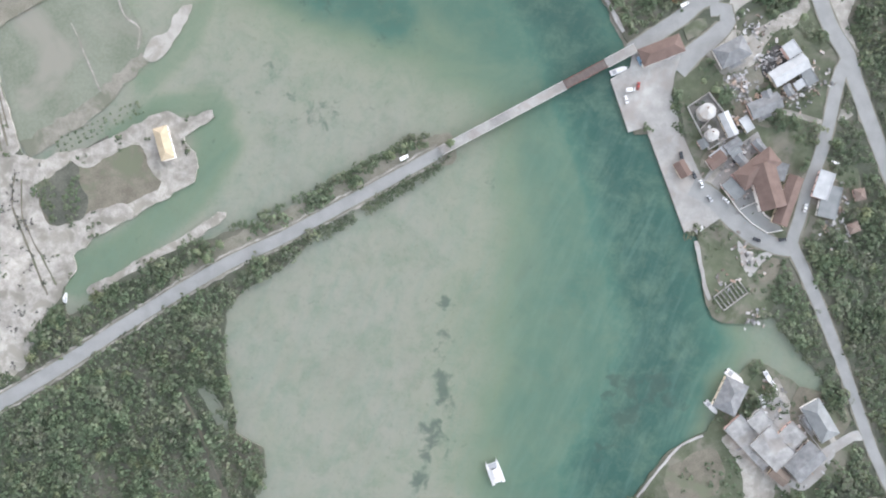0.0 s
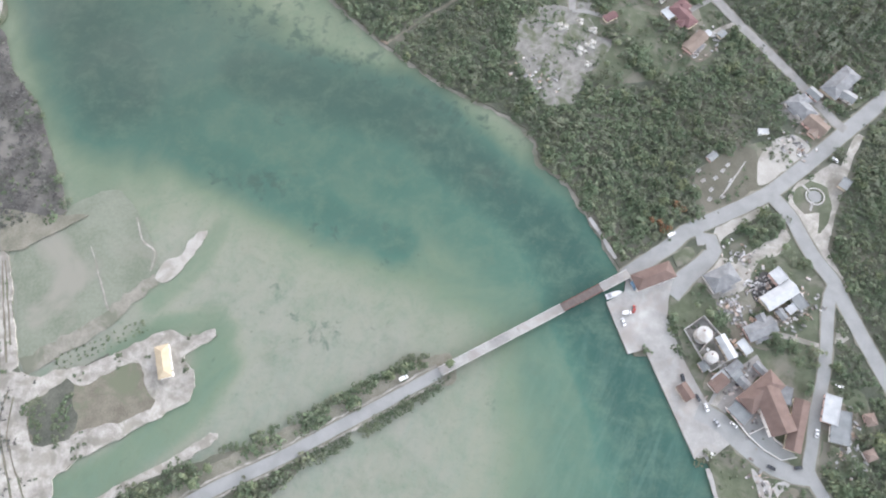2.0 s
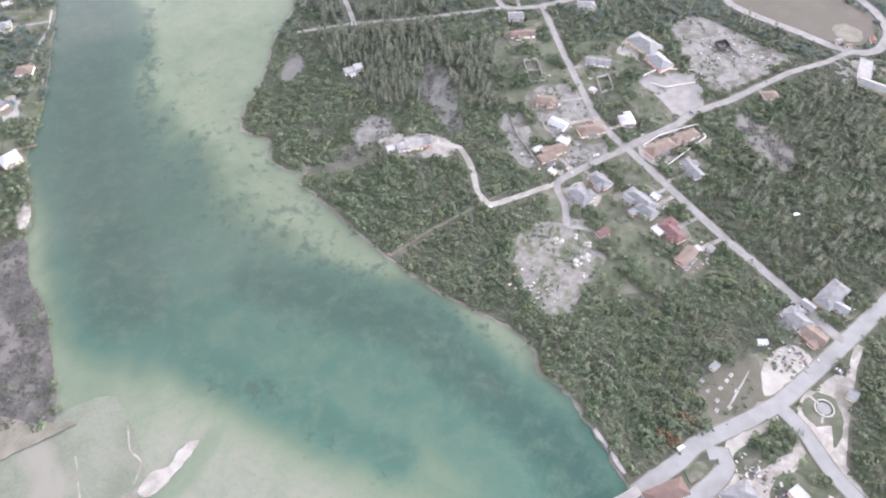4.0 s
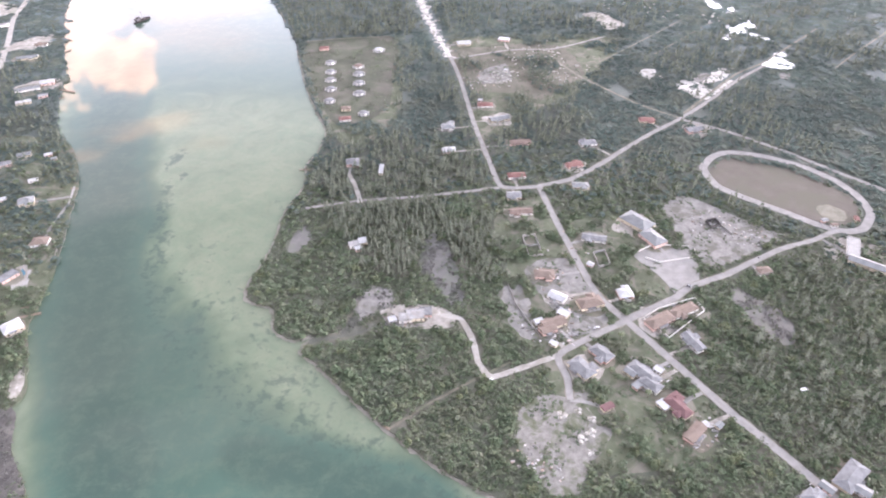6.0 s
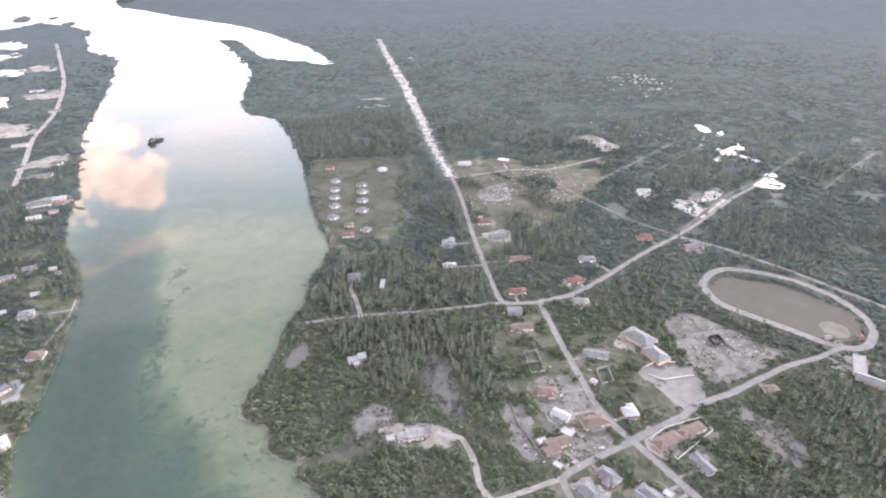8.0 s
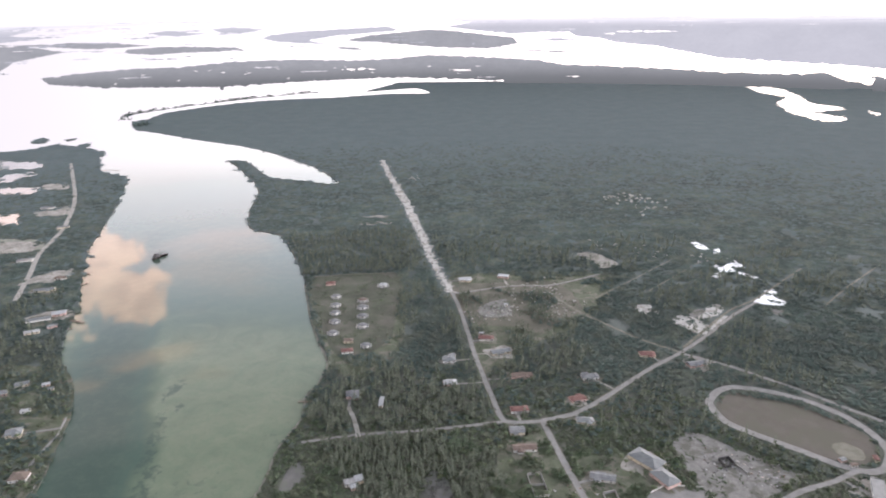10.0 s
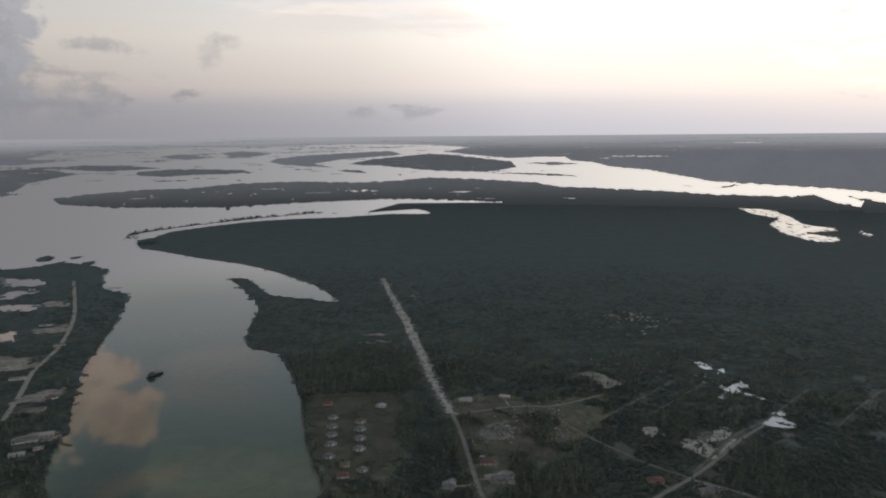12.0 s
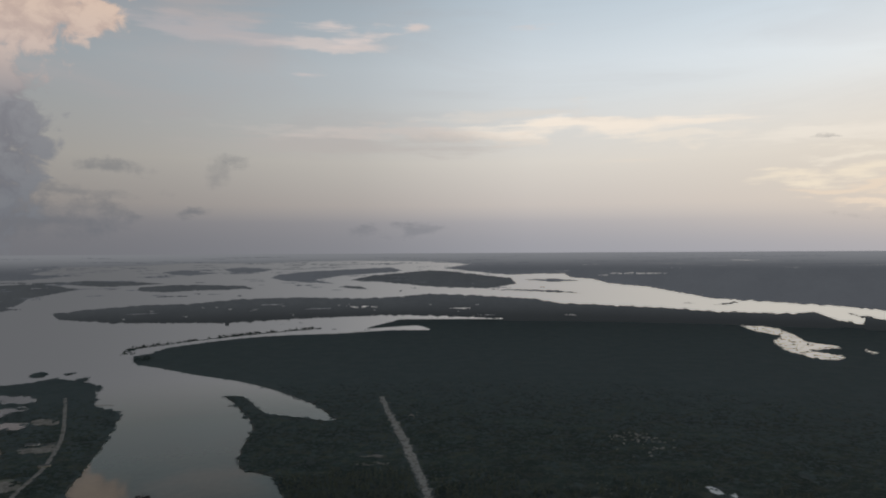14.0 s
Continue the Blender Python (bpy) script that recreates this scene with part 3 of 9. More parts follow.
WEST_SHORE = [(-4.6, 73.8), (-17.8, 77.5), (-37.7, 69.1), (-70.7, 53.7), (-97.1, 33.7), (-123.5, 24.7), (-139.4, 20.9), (-169.8, 10.1), (-202.9, -8.5), (-230.3, -28), (-233.4, -9.9), (-228.0, 0.7), (-229.6, 7.8), (-220.3, 16.2), (-205.4, 25.4), (-190.2, 33.4), (-175.4, 41.5), (-166.2, 47.4), (-156.9, 52.7), (-155.1, 59.9), (-159.9, 70.0), (-163.9, 77.7), (-156.4, 82.9), (-144.9, 90.2), (-146.2, 92.6), (-154.9, 90.5), (-163.7, 87.4), (-172.8, 91.2), (-181.1, 89.1), (-190.7, 84.2), (-205.1, 77.3), (-222.8, 70.5), (-239.3, 67.7), (-247.1, 63.6), (-259.3, 65.6), (-263.5, 73.1), (-272.9, 106.2), (-284.1, 141.1), (-276.6, 161.4), (-252.8, 170.7), (-270.7, 212.4), (-288.1, 249.5), (-309.6, 275.1), (-329.1, 313.3), (-330.4, 324.4), (-337.9, 353.2), (-360, 399), (-362, 421), (-375.7, 485.1), (-390.7, 539.9), (-413.4, 613.8), (-445.5, 675.5), (-490.2, 732.8), (-521, 797), (-560, 903), (-606, 998), (-654, 1103)]
WEST_SHORE_NORTH = [(-669, 1136), (-705, 1253), (-752, 1406), (-829, 1618), (-879, 1717), (-976, 1791), (-1134, 2079), (-1316, 2178), (-1347, 2109), (-1419, 2056)]
CAUSEWAY_SOUTH = [(-4.6, 67), (-10.5, 59.9), (-40.9, 46.4), (-70.5, 31.6), (-83.7, 23.9), (-87, 16.5), (-101.8, 1.9), (-123.2, -11.2), (-135.8, -22.7), (-137.9, -40.8), (-136.1, -60.6), (-132.1, -80.4), (-129.2, -97), (-114.3, -104.9), (-114, -120.1), (-120.3, -137.6)]
GAP_POND = [(-150.2, -65), (-138.8, -80.6), (-133.6, -100.6), (-138.3, -99.1), (-145.6, -84.2), (-153, -71.1)]
BERM_SOUTH = [(-220.2, -12.2), (-204.1, -3.1), (-186.3, 7.1), (-170.0, 15.6), (-156.1, 24.4), (-142.4, 33.3), (-137.8, 32.7), (-137.7, 29.2), (-146.3, 23.8), (-163.4, 12.5), (-179.4, 3.8), (-194.0, -6.0), (-214.7, -16.3)]
SANDBAR = [(-188.8, 125.8), (-185.2, 133.5), (-180.6, 139.1), (-174.6, 141.7), (-169.5, 150.3), (-164.3, 157.5), (-159.6, 157.5), (-160.4, 152.2), (-165.1, 142.8), (-171.1, 133.5), (-177.1, 125.0), (-182.7, 122.5)]
MUD_FLAT = [(-273.6, 128.6), (-253.1, 148.9), (-226, 161), (-207.5, 133.5), (-186.3, 128.4), (-197.4, 114.9), (-213.6, 100.9), (-257.5, 71.5), (-268.4, 98.3)]
MUD_FLAT_NORTH = [(-279.2, 143.2), (-250.7, 174), (-224.1, 186.3), (-206.2, 170.2), (-190.9, 145.2), (-187.4, 124.9), (-212.5, 109.5), (-228.6, 138.8), (-274, 121.7)]
SAND_WEST = [(-292.8, 67.2), (-259.3, 65.6), (-247.1, 63.6), (-239.3, 67.7), (-222.8, 70.5), (-205.1, 77.3), (-190.7, 84.2), (-181.1, 89.1), (-172.8, 91.2), (-163.7, 87.4), (-154.9, 90.5), (-146.2, 92.6), (-144.9, 90.2), (-156.4, 82.9), (-163.9, 77.7), (-159.9, 70.0), (-155.1, 59.9), (-156.9, 52.7), (-166.2, 47.4), (-175.4, 41.5), (-190.2, 33.4), (-205.4, 25.4), (-220.3, 16.2), (-229.6, 7.8), (-228.0, 0.7), (-233.4, -9.9), (-249.8, -37.0), (-257.2, -58.6), (-291.5, -71.9)]
LAGOON_MUD = [(-250.9, 48.0), (-240.5, 55.7), (-230.2, 64.0), (-224.5, 60.7), (-216.1, 60.7), (-210.1, 65.8), (-191.0, 74.3), (-186.9, 69.2), (-181.9, 57.5), (-176.1, 51.3), (-178.7, 46.0), (-191.1, 40.1), (-203.9, 36.9), (-213.6, 35.5), (-225.7, 28.4), (-241.5, 24.9), (-248.8, 35.0)]
DIRT_WEST = [(-308.5, 173.3), (-262.9, 167.5), (-237.6, 168), (-260.9, 153.7), (-277.6, 144.3), (-302.9, 144.3)]
ROAD_CAUSEWAY = [(-293.2, -92.5), (-271.7, -80), (-237, -59.1), (-203, -37.3), (-169.7, -16.5), (-136.5, 2.8), (-103.5, 18.1), (-70.6, 35.8), (-37.6, 53.5), (-11.2, 68.3)]
BRIDGE = [(-11.2, 68.3), (99.9, 126.9)]
ROAD_MAIN = [(99.9, 126.9), (130.3, 147), (139.9, 155.4), (164.1, 166.5), (186.9, 177.2), (198.7, 184), (224.1, 203.3), (255.7, 228.8), (288.5, 255.3), (327.1, 287.7)]
ROAD_EAST = [(195.5, 182), (205.9, 166.1), (214.9, 141.1), (225, 123.2), (228, 111.7), (235.8, 87.4), (246.2, 58), (255.4, 33.8)]
ROAD_SHORE = [(226.4, 123.1), (220.9, 114.1), (217.1, 100.4), (213.2, 82.8), (208.3, 65.4), (201, 46.6), (195.6, 28.1), (191.4, 14.7), (196.8, 1.4), (206.5, -22.1), (216.8, -49.4), (225, -73.8), (234.6, -102.4), (244.6, -125), (259.6, -153.2)]
ROAD_QUAY = [(146.2, 150.9), (155.1, 150.8), (156.4, 143.4), (146.4, 133.2), (136.8, 126.0), (126.6, 115.3)]
ROAD_MARKET = [(134.5, 47.4), (146.3, 40.9), (158.4, 27.9), (169.6, 18.7), (182.4, 12.7), (192, 11.4)]
ROAD_NORTH = [(251.4, 226.5), (245.6, 233), (226.8, 264.4), (209.2, 290.2), (193.7, 312.1), (178.1, 337.6), (165.1, 359), (148, 387.1), (135.8, 406.9), (117.4, 437.5), (105.1, 490), (93.2, 545.5), (82.2, 606.3)]
ROAD_NORTH_END = [(82.2, 606.3), (43.7, 606.3), (32.3, 653.9), (16.3, 743.8), (-1, 871.6), (-15, 945)]
AIRSTRIP = [(-16, 942), (-45, 1063), (-78, 1233), (-129, 1479), (-184, 1711), (-226, 1908)]
ROAD_SCHOOL = [(135.8, 406.9), (161.9, 421.7), (183.9, 435.2), (199.2, 448.6), (235.7, 465.3), (292.3, 499.2), (328.8, 513.5), (355.8, 527.7), (377.8, 529.5)]
ROAD_YARD = [(134.6, 405.6), (105.5, 388.3), (76.3, 367.7), (80.3, 345.1), (79.9, 323.9)]
TRACK_WHITE = [(76.3, 367.7), (44.8, 353.7), (23, 345.5), (13.9, 359.3), (9, 385.7), (-0.5, 407.6), (-16.9, 412.1)]
ROAD_FIELD = [(82.3, 607.4), (116.6, 620.4), (151.2, 648.7), (181.7, 679), (222.5, 718.5), (267.6, 756.1), (313.6, 802.2), (371, 865), (421, 910)]
TRACK_FIELD = [(267.6, 756.1), (225.4, 794), (184.3, 846.9), (159.1, 881.9), (137, 929)]
TRACK_LOTS = [(-13, 939), (71, 970), (139, 975), (223, 1023)]
ROAD_TRACKSIDE = [(268.2, 753.3), (316.1, 721.3), (369.1, 671.3), (402.5, 634.1), (437.1, 597.9)]
ROAD_MANGROVE = [(43.7, 605.2), (-38.7, 588.8), (-102.2, 580.9), (-157.9, 567.2)]
DRIVE_POND = [(-121.8, 631.7), (-111, 604.5), (-102.9, 576.9)]
ROAD_WEST_BANK = [(-661, 914), (-705, 1023), (-748, 1123), (-783, 1258), (-851, 1424), (-932, 1578), (-1107, 1881)]
TRACK_BUSH = [(275.5, 770.2), (370, 879), (425, 922), (546, 1045)]
TRACK_RIDGE = [(511, 897), (566, 954), (667, 1050)]
QUAY = [(130.1, 20.6), (108.3, 82), (98.3, 79.2), (88, 110.4), (99.5, 117.4), (101.2, 126.3), (129.1, 124.3), (125.2, 112.2), (123.4, 100.3), (131, 73.7), (139.5, 54), (153.6, 31.1), (142.1, 22.9)]
MARKET_LOT = [(140.1, 49.1), (147.9, 61.7), (160.9, 71.1), (172.9, 79.3), (176, 71.2), (160, 55), (149, 44.4)]
TERRACE = [(150.4, 49.0), (159.8, 55.8), (172.4, 41.8), (176.2, 31.7), (182.0, 28.4), (186.1, 21.9), (177.4, 20.3), (168.8, 25.8), (161.2, 33.5)]
SCHOOL_LOT = [(159.2, 491.3), (180.4, 506), (214.6, 497.5), (208, 454.4), (185.1, 440.2), (180.4, 451.1), (174.1, 466.1)]
QUARRY = [(203.1, 569.3), (230.9, 589.5), (268.7, 555.1), (306.1, 522.6), (290.8, 509.5), (233.1, 473.1), (221.7, 477.2), (208.6, 514.4)]
FILL_YARD = [(46.1, 321.5), (60.9, 329.3), (79.4, 326.9), (94.6, 335), (95.7, 304.3), (107, 297.1), (91, 275.4), (75.1, 248.1), (59.9, 248), (45.2, 260.5), (39.1, 282.1), (37, 301.4)]
PALE_LOT = [(192.5, 205.6), (203.4, 219.1), (216.5, 224.1), (224.9, 218.3), (227.9, 206.9), (208.7, 195.0), (189.8, 187.3)]
GRAVEYARD = [(145.3, 190.7), (154.1, 199.8), (167.5, 207.7), (181.0, 215.7), (191.3, 211.6), (193.8, 197.6), (187.0, 183.9), (172.3, 173.1), (158.3, 166.6), (151.6, 176.2)]
WHITE_VERGE = [(206.5, 177.2), (214.9, 189.6), (224.5, 194.3), (239.3, 202.9), (245.3, 198.2), (241.8, 183.7), (235.4, 170.2), (230.1, 158.9), (225.0, 148.5), (227.2, 136.8), (233.1, 119.6), (229.5, 122.4), (217.7, 145.9), (208.8, 164.6)]
BEACH_PARK = [(150, -98.7), (159.7, -94.7), (170, -104.7), (179.1, -119), (178.4, -132.9), (168.7, -139.2), (164.1, -118.1)]
WATERFRONT_LOT = [(166.9, -94.4), (173.7, -74.5), (181.7, -71.5), (192.2, -87.2), (206.6, -107.1), (216.2, -100.9), (207.4, -117.6), (194.7, -127.1), (177.2, -115.4)]
FIELD_GRASS = [(266.7, 633), (297.3, 662.9), (355.7, 637.3), (395.1, 591.6), (394.8, 560.5), (383.9, 542.8), (360.7, 539), (324.9, 558.1), (279.9, 589.9)]
VILLAS_LAWN = [(-237.3, 1007.7), (-172.8, 1018.3), (-103.0, 1029.0), (-91.3, 944.3), (-92.4, 875.6), (-92.1, 797.7), (-116.2, 751.5), (-150.2, 744.4), (-169.1, 774.6), (-202.8, 867.5), (-227.6, 946.1)]
LOTS_CLEARED = [(-17.8, 968.8), (54.5, 985.2), (144.1, 988.3), (169.8, 901.0), (152.5, 860.2), (101.9, 809.2), (66.5, 829.6), (25.5, 833.4), (6.8, 856.3)]
LOTS_PALE = [(21.2, 889.3), (40.0, 908.4), (63.9, 921.9), (69.0, 872.0), (49.1, 859.5), (26.1, 859.7)]
BARE_ONE = [(198.7, 1114.6), (217.1, 1125.1), (241.4, 1108.5), (258.0, 1069.3), (245.0, 1052.1), (226.4, 1047.6), (218.3, 1080.2)]
POND_ONE = [(411.1, 1186.5), (424.5, 1165.7), (439.2, 1151.1), (457.2, 1142.3), (442.9, 1117.9), (421.8, 1115.6), (419.3, 1132.0), (410.1, 1148.9)]
POND_TWO = [(390.7, 1007.1), (411.3, 1034.8), (410.9, 1059.1), (434.6, 1063.6), (457.2, 1083.4), (453.4, 1048.5), (432.3, 1029.7), (420.4, 1025.1), (401.9, 1004.6)]
POND_THREE = [(421.5, 915.5), (438.2, 931.2), (452.8, 953.7), (468.9, 959.8), (463.6, 932.9), (460.8, 905.3), (450.2, 895.8), (431.4, 903.7)]
POND_FOUR = [(280.3, 844.8), (297.6, 862.4), (316.5, 856.8), (325.0, 834.0), (323.7, 812.3), (309.0, 809.1), (295.4, 825.8)]
POND_FIVE = [(243.4, 886.8), (252.9, 902.0), (267.0, 901.8), (265.5, 884.7), (254.1, 868.2), (248.0, 875.6)]
POND_MANGROVE = [(-162.5, 497.2), (-161.5, 527.2), (-152.2, 536.2), (-143.5, 518.5), (-148.5, 501.5), (-157.5, 493.2)]
MUD_MANGROVE = [(-114.1, 466), (-102, 451.3), (-81, 397.3), (-98.5, 390.7), (-88.7, 423.3)]
MUD_WOOD = [(-30.4, 523.2), (-14.1, 514.7), (1.9, 452), (4.2, 424.1), (-7.7, 424.1), (-22.8, 451.9), (-38.8, 474.2)]
MUD_EAST = [(236, 450.1), (250.4, 435.1), (270.9, 413.3), (264.7, 383.5), (250.6, 381.1), (236.9, 407.7), (229.4, 428.6)]
YARD_WHITE = [(-91.9, 430.1), (-76.8, 447.9), (-61.8, 444.5), (-55.3, 423.7), (-82, 406.8)]
YARD_HOUSE = [(-59, 410.4), (-41, 423.8), (-7.6, 417.4), (-7.4, 398), (-53.3, 397.6)]
YARD_RED = [(57.1, 466.8), (73.8, 486.1), (99.4, 486), (106.5, 462.9), (120, 423.7), (118.1, 397.5), (78.2, 385.6), (51.3, 385.7), (39.1, 410.9), (80.5, 407.5)]
LAWN_WEST = [(-550, 709.1), (-489.9, 711.5), (-452.2, 675.9), (-413.8, 608.2), (-385.6, 511.6), (-392.9, 493.3), (-437.9, 549.7), (-472.2, 570.7)]
LAWN_BANK = [(-429.5, 492.2), (-388.7, 484.6), (-370.4, 468.2), (-365.3, 420.8), (-366.4, 398.5), (-342.1, 352.7), (-348.1, 332.8)]
BEACH_WEST = [(-340, 353), (-331.6, 334.9), (-331.1, 319.6), (-336.9, 321.9), (-345.6, 345.9)]
SLOUGH_EAST = [(1540, 4035), (1576, 3842), (1629, 3610), (1579, 3262), (1516, 3051), (1575, 2951), (1561, 2859), (1395, 2781), (1445, 2664), (1434, 2602), (1356, 2534), (1297, 2627), (1306, 2785), (1369, 3057), (1496, 3265), (1469, 3506)]
SLOUGH_TIP = [(1658, 2854), (1624, 2767), (1628, 2716), (1588, 2686), (1603, 2769)]
LAKE_WEST_A = [(-1352, 1940), (-1215, 1905), (-1176, 1861), (-1163, 1818), (-1261, 1802)]
LAKE_WEST_B = [(-1213, 1729), (-1154, 1778), (-1120, 1734), (-1157, 1642)]
LAKE_WEST_C = [(-1116, 1581), (-1035, 1604), (-1010, 1558), (-1090, 1541)]
FLAT_WEST_D = [(-912, 1378), (-866, 1425), (-840, 1388), (-884, 1351)]
FLAT_WEST_E = [(-842, 1158), (-803, 1196), (-783, 1172), (-817, 1119)]
LOT_WEST_F = [(-696, 972), (-686, 1015), (-652, 1036), (-633, 1018), (-664, 992)]
BANK_EAST = [(138.8, 14.7), (155.1, 26.2), (167.8, 11.4), (180.6, -8.4), (167.8, -28), (151.6, -31), (143.5, -14.5)]
POINT_EAST = [(105, -133.2), (127.1, -102.8), (141.7, -97.4), (156.8, -104.1), (164.1, -118.1), (165.3, -139)]
LAGOON_DARK = [(-250.0, 47.1), (-240.3, 54.7), (-230.0, 63.0), (-224.2, 59.0), (-225.6, 51.4), (-220.8, 42.6), (-222.9, 31.6), (-232.1, 27.5), (-241.6, 25.2), (-248.4, 35.1)]
SAND_NW = [(-306.4, 144.1), (-284.1, 141.1), (-272.5, 104.4), (-262.9, 69.7), (-295.9, 65.5)]
CHAR_YARD = [(175.6, 122), (182.1, 129.4), (192, 127.8), (194.3, 123), (182.3, 114.3), (180.6, 108.3), (175.6, 112.3)]
QUAY_VERGE = [(126.3, 107.1), (132.6, 114.8), (136.4, 104), (142.2, 85.6), (147.1, 67.3), (140.1, 51.4), (132, 75.4)]
LOOP_VERGE = [(130.6, 139.8), (138.7, 145.7), (143.5, 145.7), (144.5, 141.3), (139.1, 135.4), (132.7, 132.9)]
DIRT_YARD = [(153.3, 111.4), (172.3, 122.6), (176.3, 108.8), (170.6, 94.9), (157.5, 96.1)]
DIRT_POINT = [(117.8, -119.3), (132.1, -104.7), (147, -107), (152.4, -117.5), (144.8, -130.8), (121.6, -133.1)]
WHITE_TRIANGLE = [(214.7, 85.6), (220, 95.3), (227.7, 88.7), (224.2, 86.1)]
SEA_WALL_POINT = [(101, -132.4), (114.3, -115.2), (127.1, -101.5), (139.4, -95.9)]
DITCH_A = [(-253.5, 61.3), (-231.8, 65.6), (-208.8, 78.6)]
TRACK_OVAL = [(263.2, 642.1), (280.8, 666.2), (302.5, 675.3), (335.9, 666.5), (370.8, 644.8), (394.3, 615.6), (404.1, 586.4), (403.3, 557.6), (385.9, 533.2), (366.4, 527.7), (344.5, 539), (320.2, 560.1), (289.7, 584.9), (268, 607.7)]
SPIT = [(-1386, 2792), (-1372, 2888), (-1246, 3122), (-1018, 3403), (-759, 3637)]
ISLET_A = [(-1435, 2236), (-1442, 2309), (-1402, 2276), (-1371, 2207), (-1399, 2193)]
ISLET_B = [(-1328, 2258), (-1326, 2294), (-1304, 2272), (-1312, 2236)]
ISLET_C = [(-1244, 2174), (-1220, 2198), (-1191, 2135), (-1208, 2123)]
ISLET_D = [(-1106, 2032), (-1112, 2070), (-1079, 2016), (-1067, 1971)]
SCRUB_NW = [(-367, 317.9), (-328.6, 313.2), (-309.6, 275.1), (-288.1, 249.5), (-270.7, 212.4), (-252.8, 170.7), (-276.6, 161.4), (-310.1, 152.4)]
RIDGE_PATH = [(-259.1, 70.1), (-239.6, 81.9), (-213.5, 99.5), (-202.4, 111.6), (-187.2, 125.6)]
RIDGE_EDGE = [(-191.7, 130.5), (-190.9, 143.1), (-200.3, 151.1), (-206, 166.5)]
RIDGE_DITCH = [(-213.9, 105.2), (-220.3, 120), (-229.2, 140.8), (-232.3, 146.6)]
BUSH_ROW = [(-240.6, 72), (-219.2, 81.5), (-189.4, 96.2)]
RUIN_SLIP = [(147.7, -15.2), (161.5, -4.8), (164.5, -14), (150.7, -27.2)]
SEA_WALL = [(136.6, 15.8), (139.1, 2.8), (141.4, -10.2), (143.8, -18.3)]
FAR_MAIN = [(3.4, 5.46), (1.2, 5.37), (-1.41, 5.27), (-5.54, 5.13), (-10.19, 5.22), (-13.70, 5.31), (-19.11, 5.48), (-27.18, 5.15), (-30.83, 4.72), (-31.37, 4.26), (-28.99, 4.06), (-25.18, 3.86), (-21.77, 3.87), (-18.18, 3.60), (-13.78, 3.55), (-8.32, 3.72), (-5.52, 3.62), (-2.71, 3.38), (1.52, 3.55), (6.18, 3.82), (8.03, 4.17), (10.76, 4.24), (17.34, 4.47), (19.85, 4.63), (25.38, 4.64), (26.87, 4.45), (28.35, 4.98), (29.96, 5.23), (30.11, 4.80), (29.04, 4.47), (31.41, 4.85), (35.70, 5.28), (35.74, 5.91), (21.51, 5.66), (3.6, 6.00)]
FAR_NORTH = [(-1.52, 1.25), (1.06, 1.54), (3.86, 1.82), (6.63, 1.73), (8.46, 1.73), (9.01, 2.04), (10.73, 2.16), (12.08, 2.51), (15.16, 2.79), (18.15, 3.31), (19.82, 3.62), (21.45, 3.70), (25.35, 3.87), (29.02, 4.01), (31.38, 4.22), (35.66, 4.45), (35.52, -0.78), (28.90, -0.22), (-1.56, -0.5), (-33.99, -0.30), (-38.03, -0.50), (-38.10, 1.57), (-33.42, 1.81), (-30.67, 1.58), (-32.73, 1.38), (-30.64, 0.90), (-24.66, 0.83), (-22.26, 0.69), (-16.79, 0.75), (-11.91, 0.62), (-8.26, 0.58), (-2.68, 0.69), (0.82, 0.90)]
FAR_ISLE_A = [(-25.64, 2.71), (-25.51, 2.50), (-23.13, 2.37), (-21.09, 2.40), (-17.71, 2.55), (-16.94, 2.75), (-19.00, 2.82), (-21.93, 2.85), (-23.55, 2.92), (-25.13, 2.82)]
FAR_ISLE_B = [(-38.11, 1.78), (-32.42, 1.99), (-30.33, 1.98), (-28.88, 1.92), (-26.26, 2.03), (-23.73, 2.26), (-27.04, 2.39), (-28.35, 2.37), (-30.69, 2.13)]
FAR_ISLE_C = [(-38.13, 2.08), (-34.09, 2.11), (-32.08, 2.05), (-30.17, 2.41), (-29.46, 2.53), (-31.08, 2.79), (-32.82, 3.12), (-33.51, 3.58), (-34.18, 3.71), (-33.20, 3.86), (-38.24, 4.01)]
FAR_ISLE_D = [(-15.73, 1.93), (-15.06, 1.68), (-12.83, 1.46), (-9.19, 1.29), (-5.95, 1.16), (-4.93, 1.44), (-5.96, 1.57), (-10.12, 1.82), (-12.17, 2.15), (-10.59, 2.45), (-12.63, 2.36), (-14.64, 2.18)]
FAR_ISLE_E = [(-9.44, 2.20), (-7.36, 1.82), (-4.56, 1.58), (-2.69, 1.42), (-0.82, 1.53), (1.99, 1.86), (4.09, 2.09), (4.55, 2.55), (3.39, 2.78), (1.99, 2.95), (-1.76, 2.84), (-3.64, 2.69), (-5.51, 2.48), (-7.36, 2.32)]
FAR_ISLE_F = [(2.08, 3.00), (5.25, 3.05), (8.02, 3.13), (9.84, 3.34), (6.64, 3.23)]
FAR_ISLE_G = [(5.25, 2.23), (7.55, 2.14), (9.83, 2.31), (7.56, 2.41)]
FAR_ISLE_H = [(-10.28, 2.73), (-9.22, 2.66), (-8.30, 2.76), (-7.84, 2.95), (-9.22, 2.88)]
FAR_ISLE_I = [(-23.89, 1.38), (-22.28, 1.22), (-21.05, 1.39), (-19.80, 1.51), (-21.88, 1.67), (-23.10, 1.54)]
FAR_ISLE_J = [(20.04, 4.09), (21.45, 3.88), (21.77, 3.91), (20.85, 4.11)]
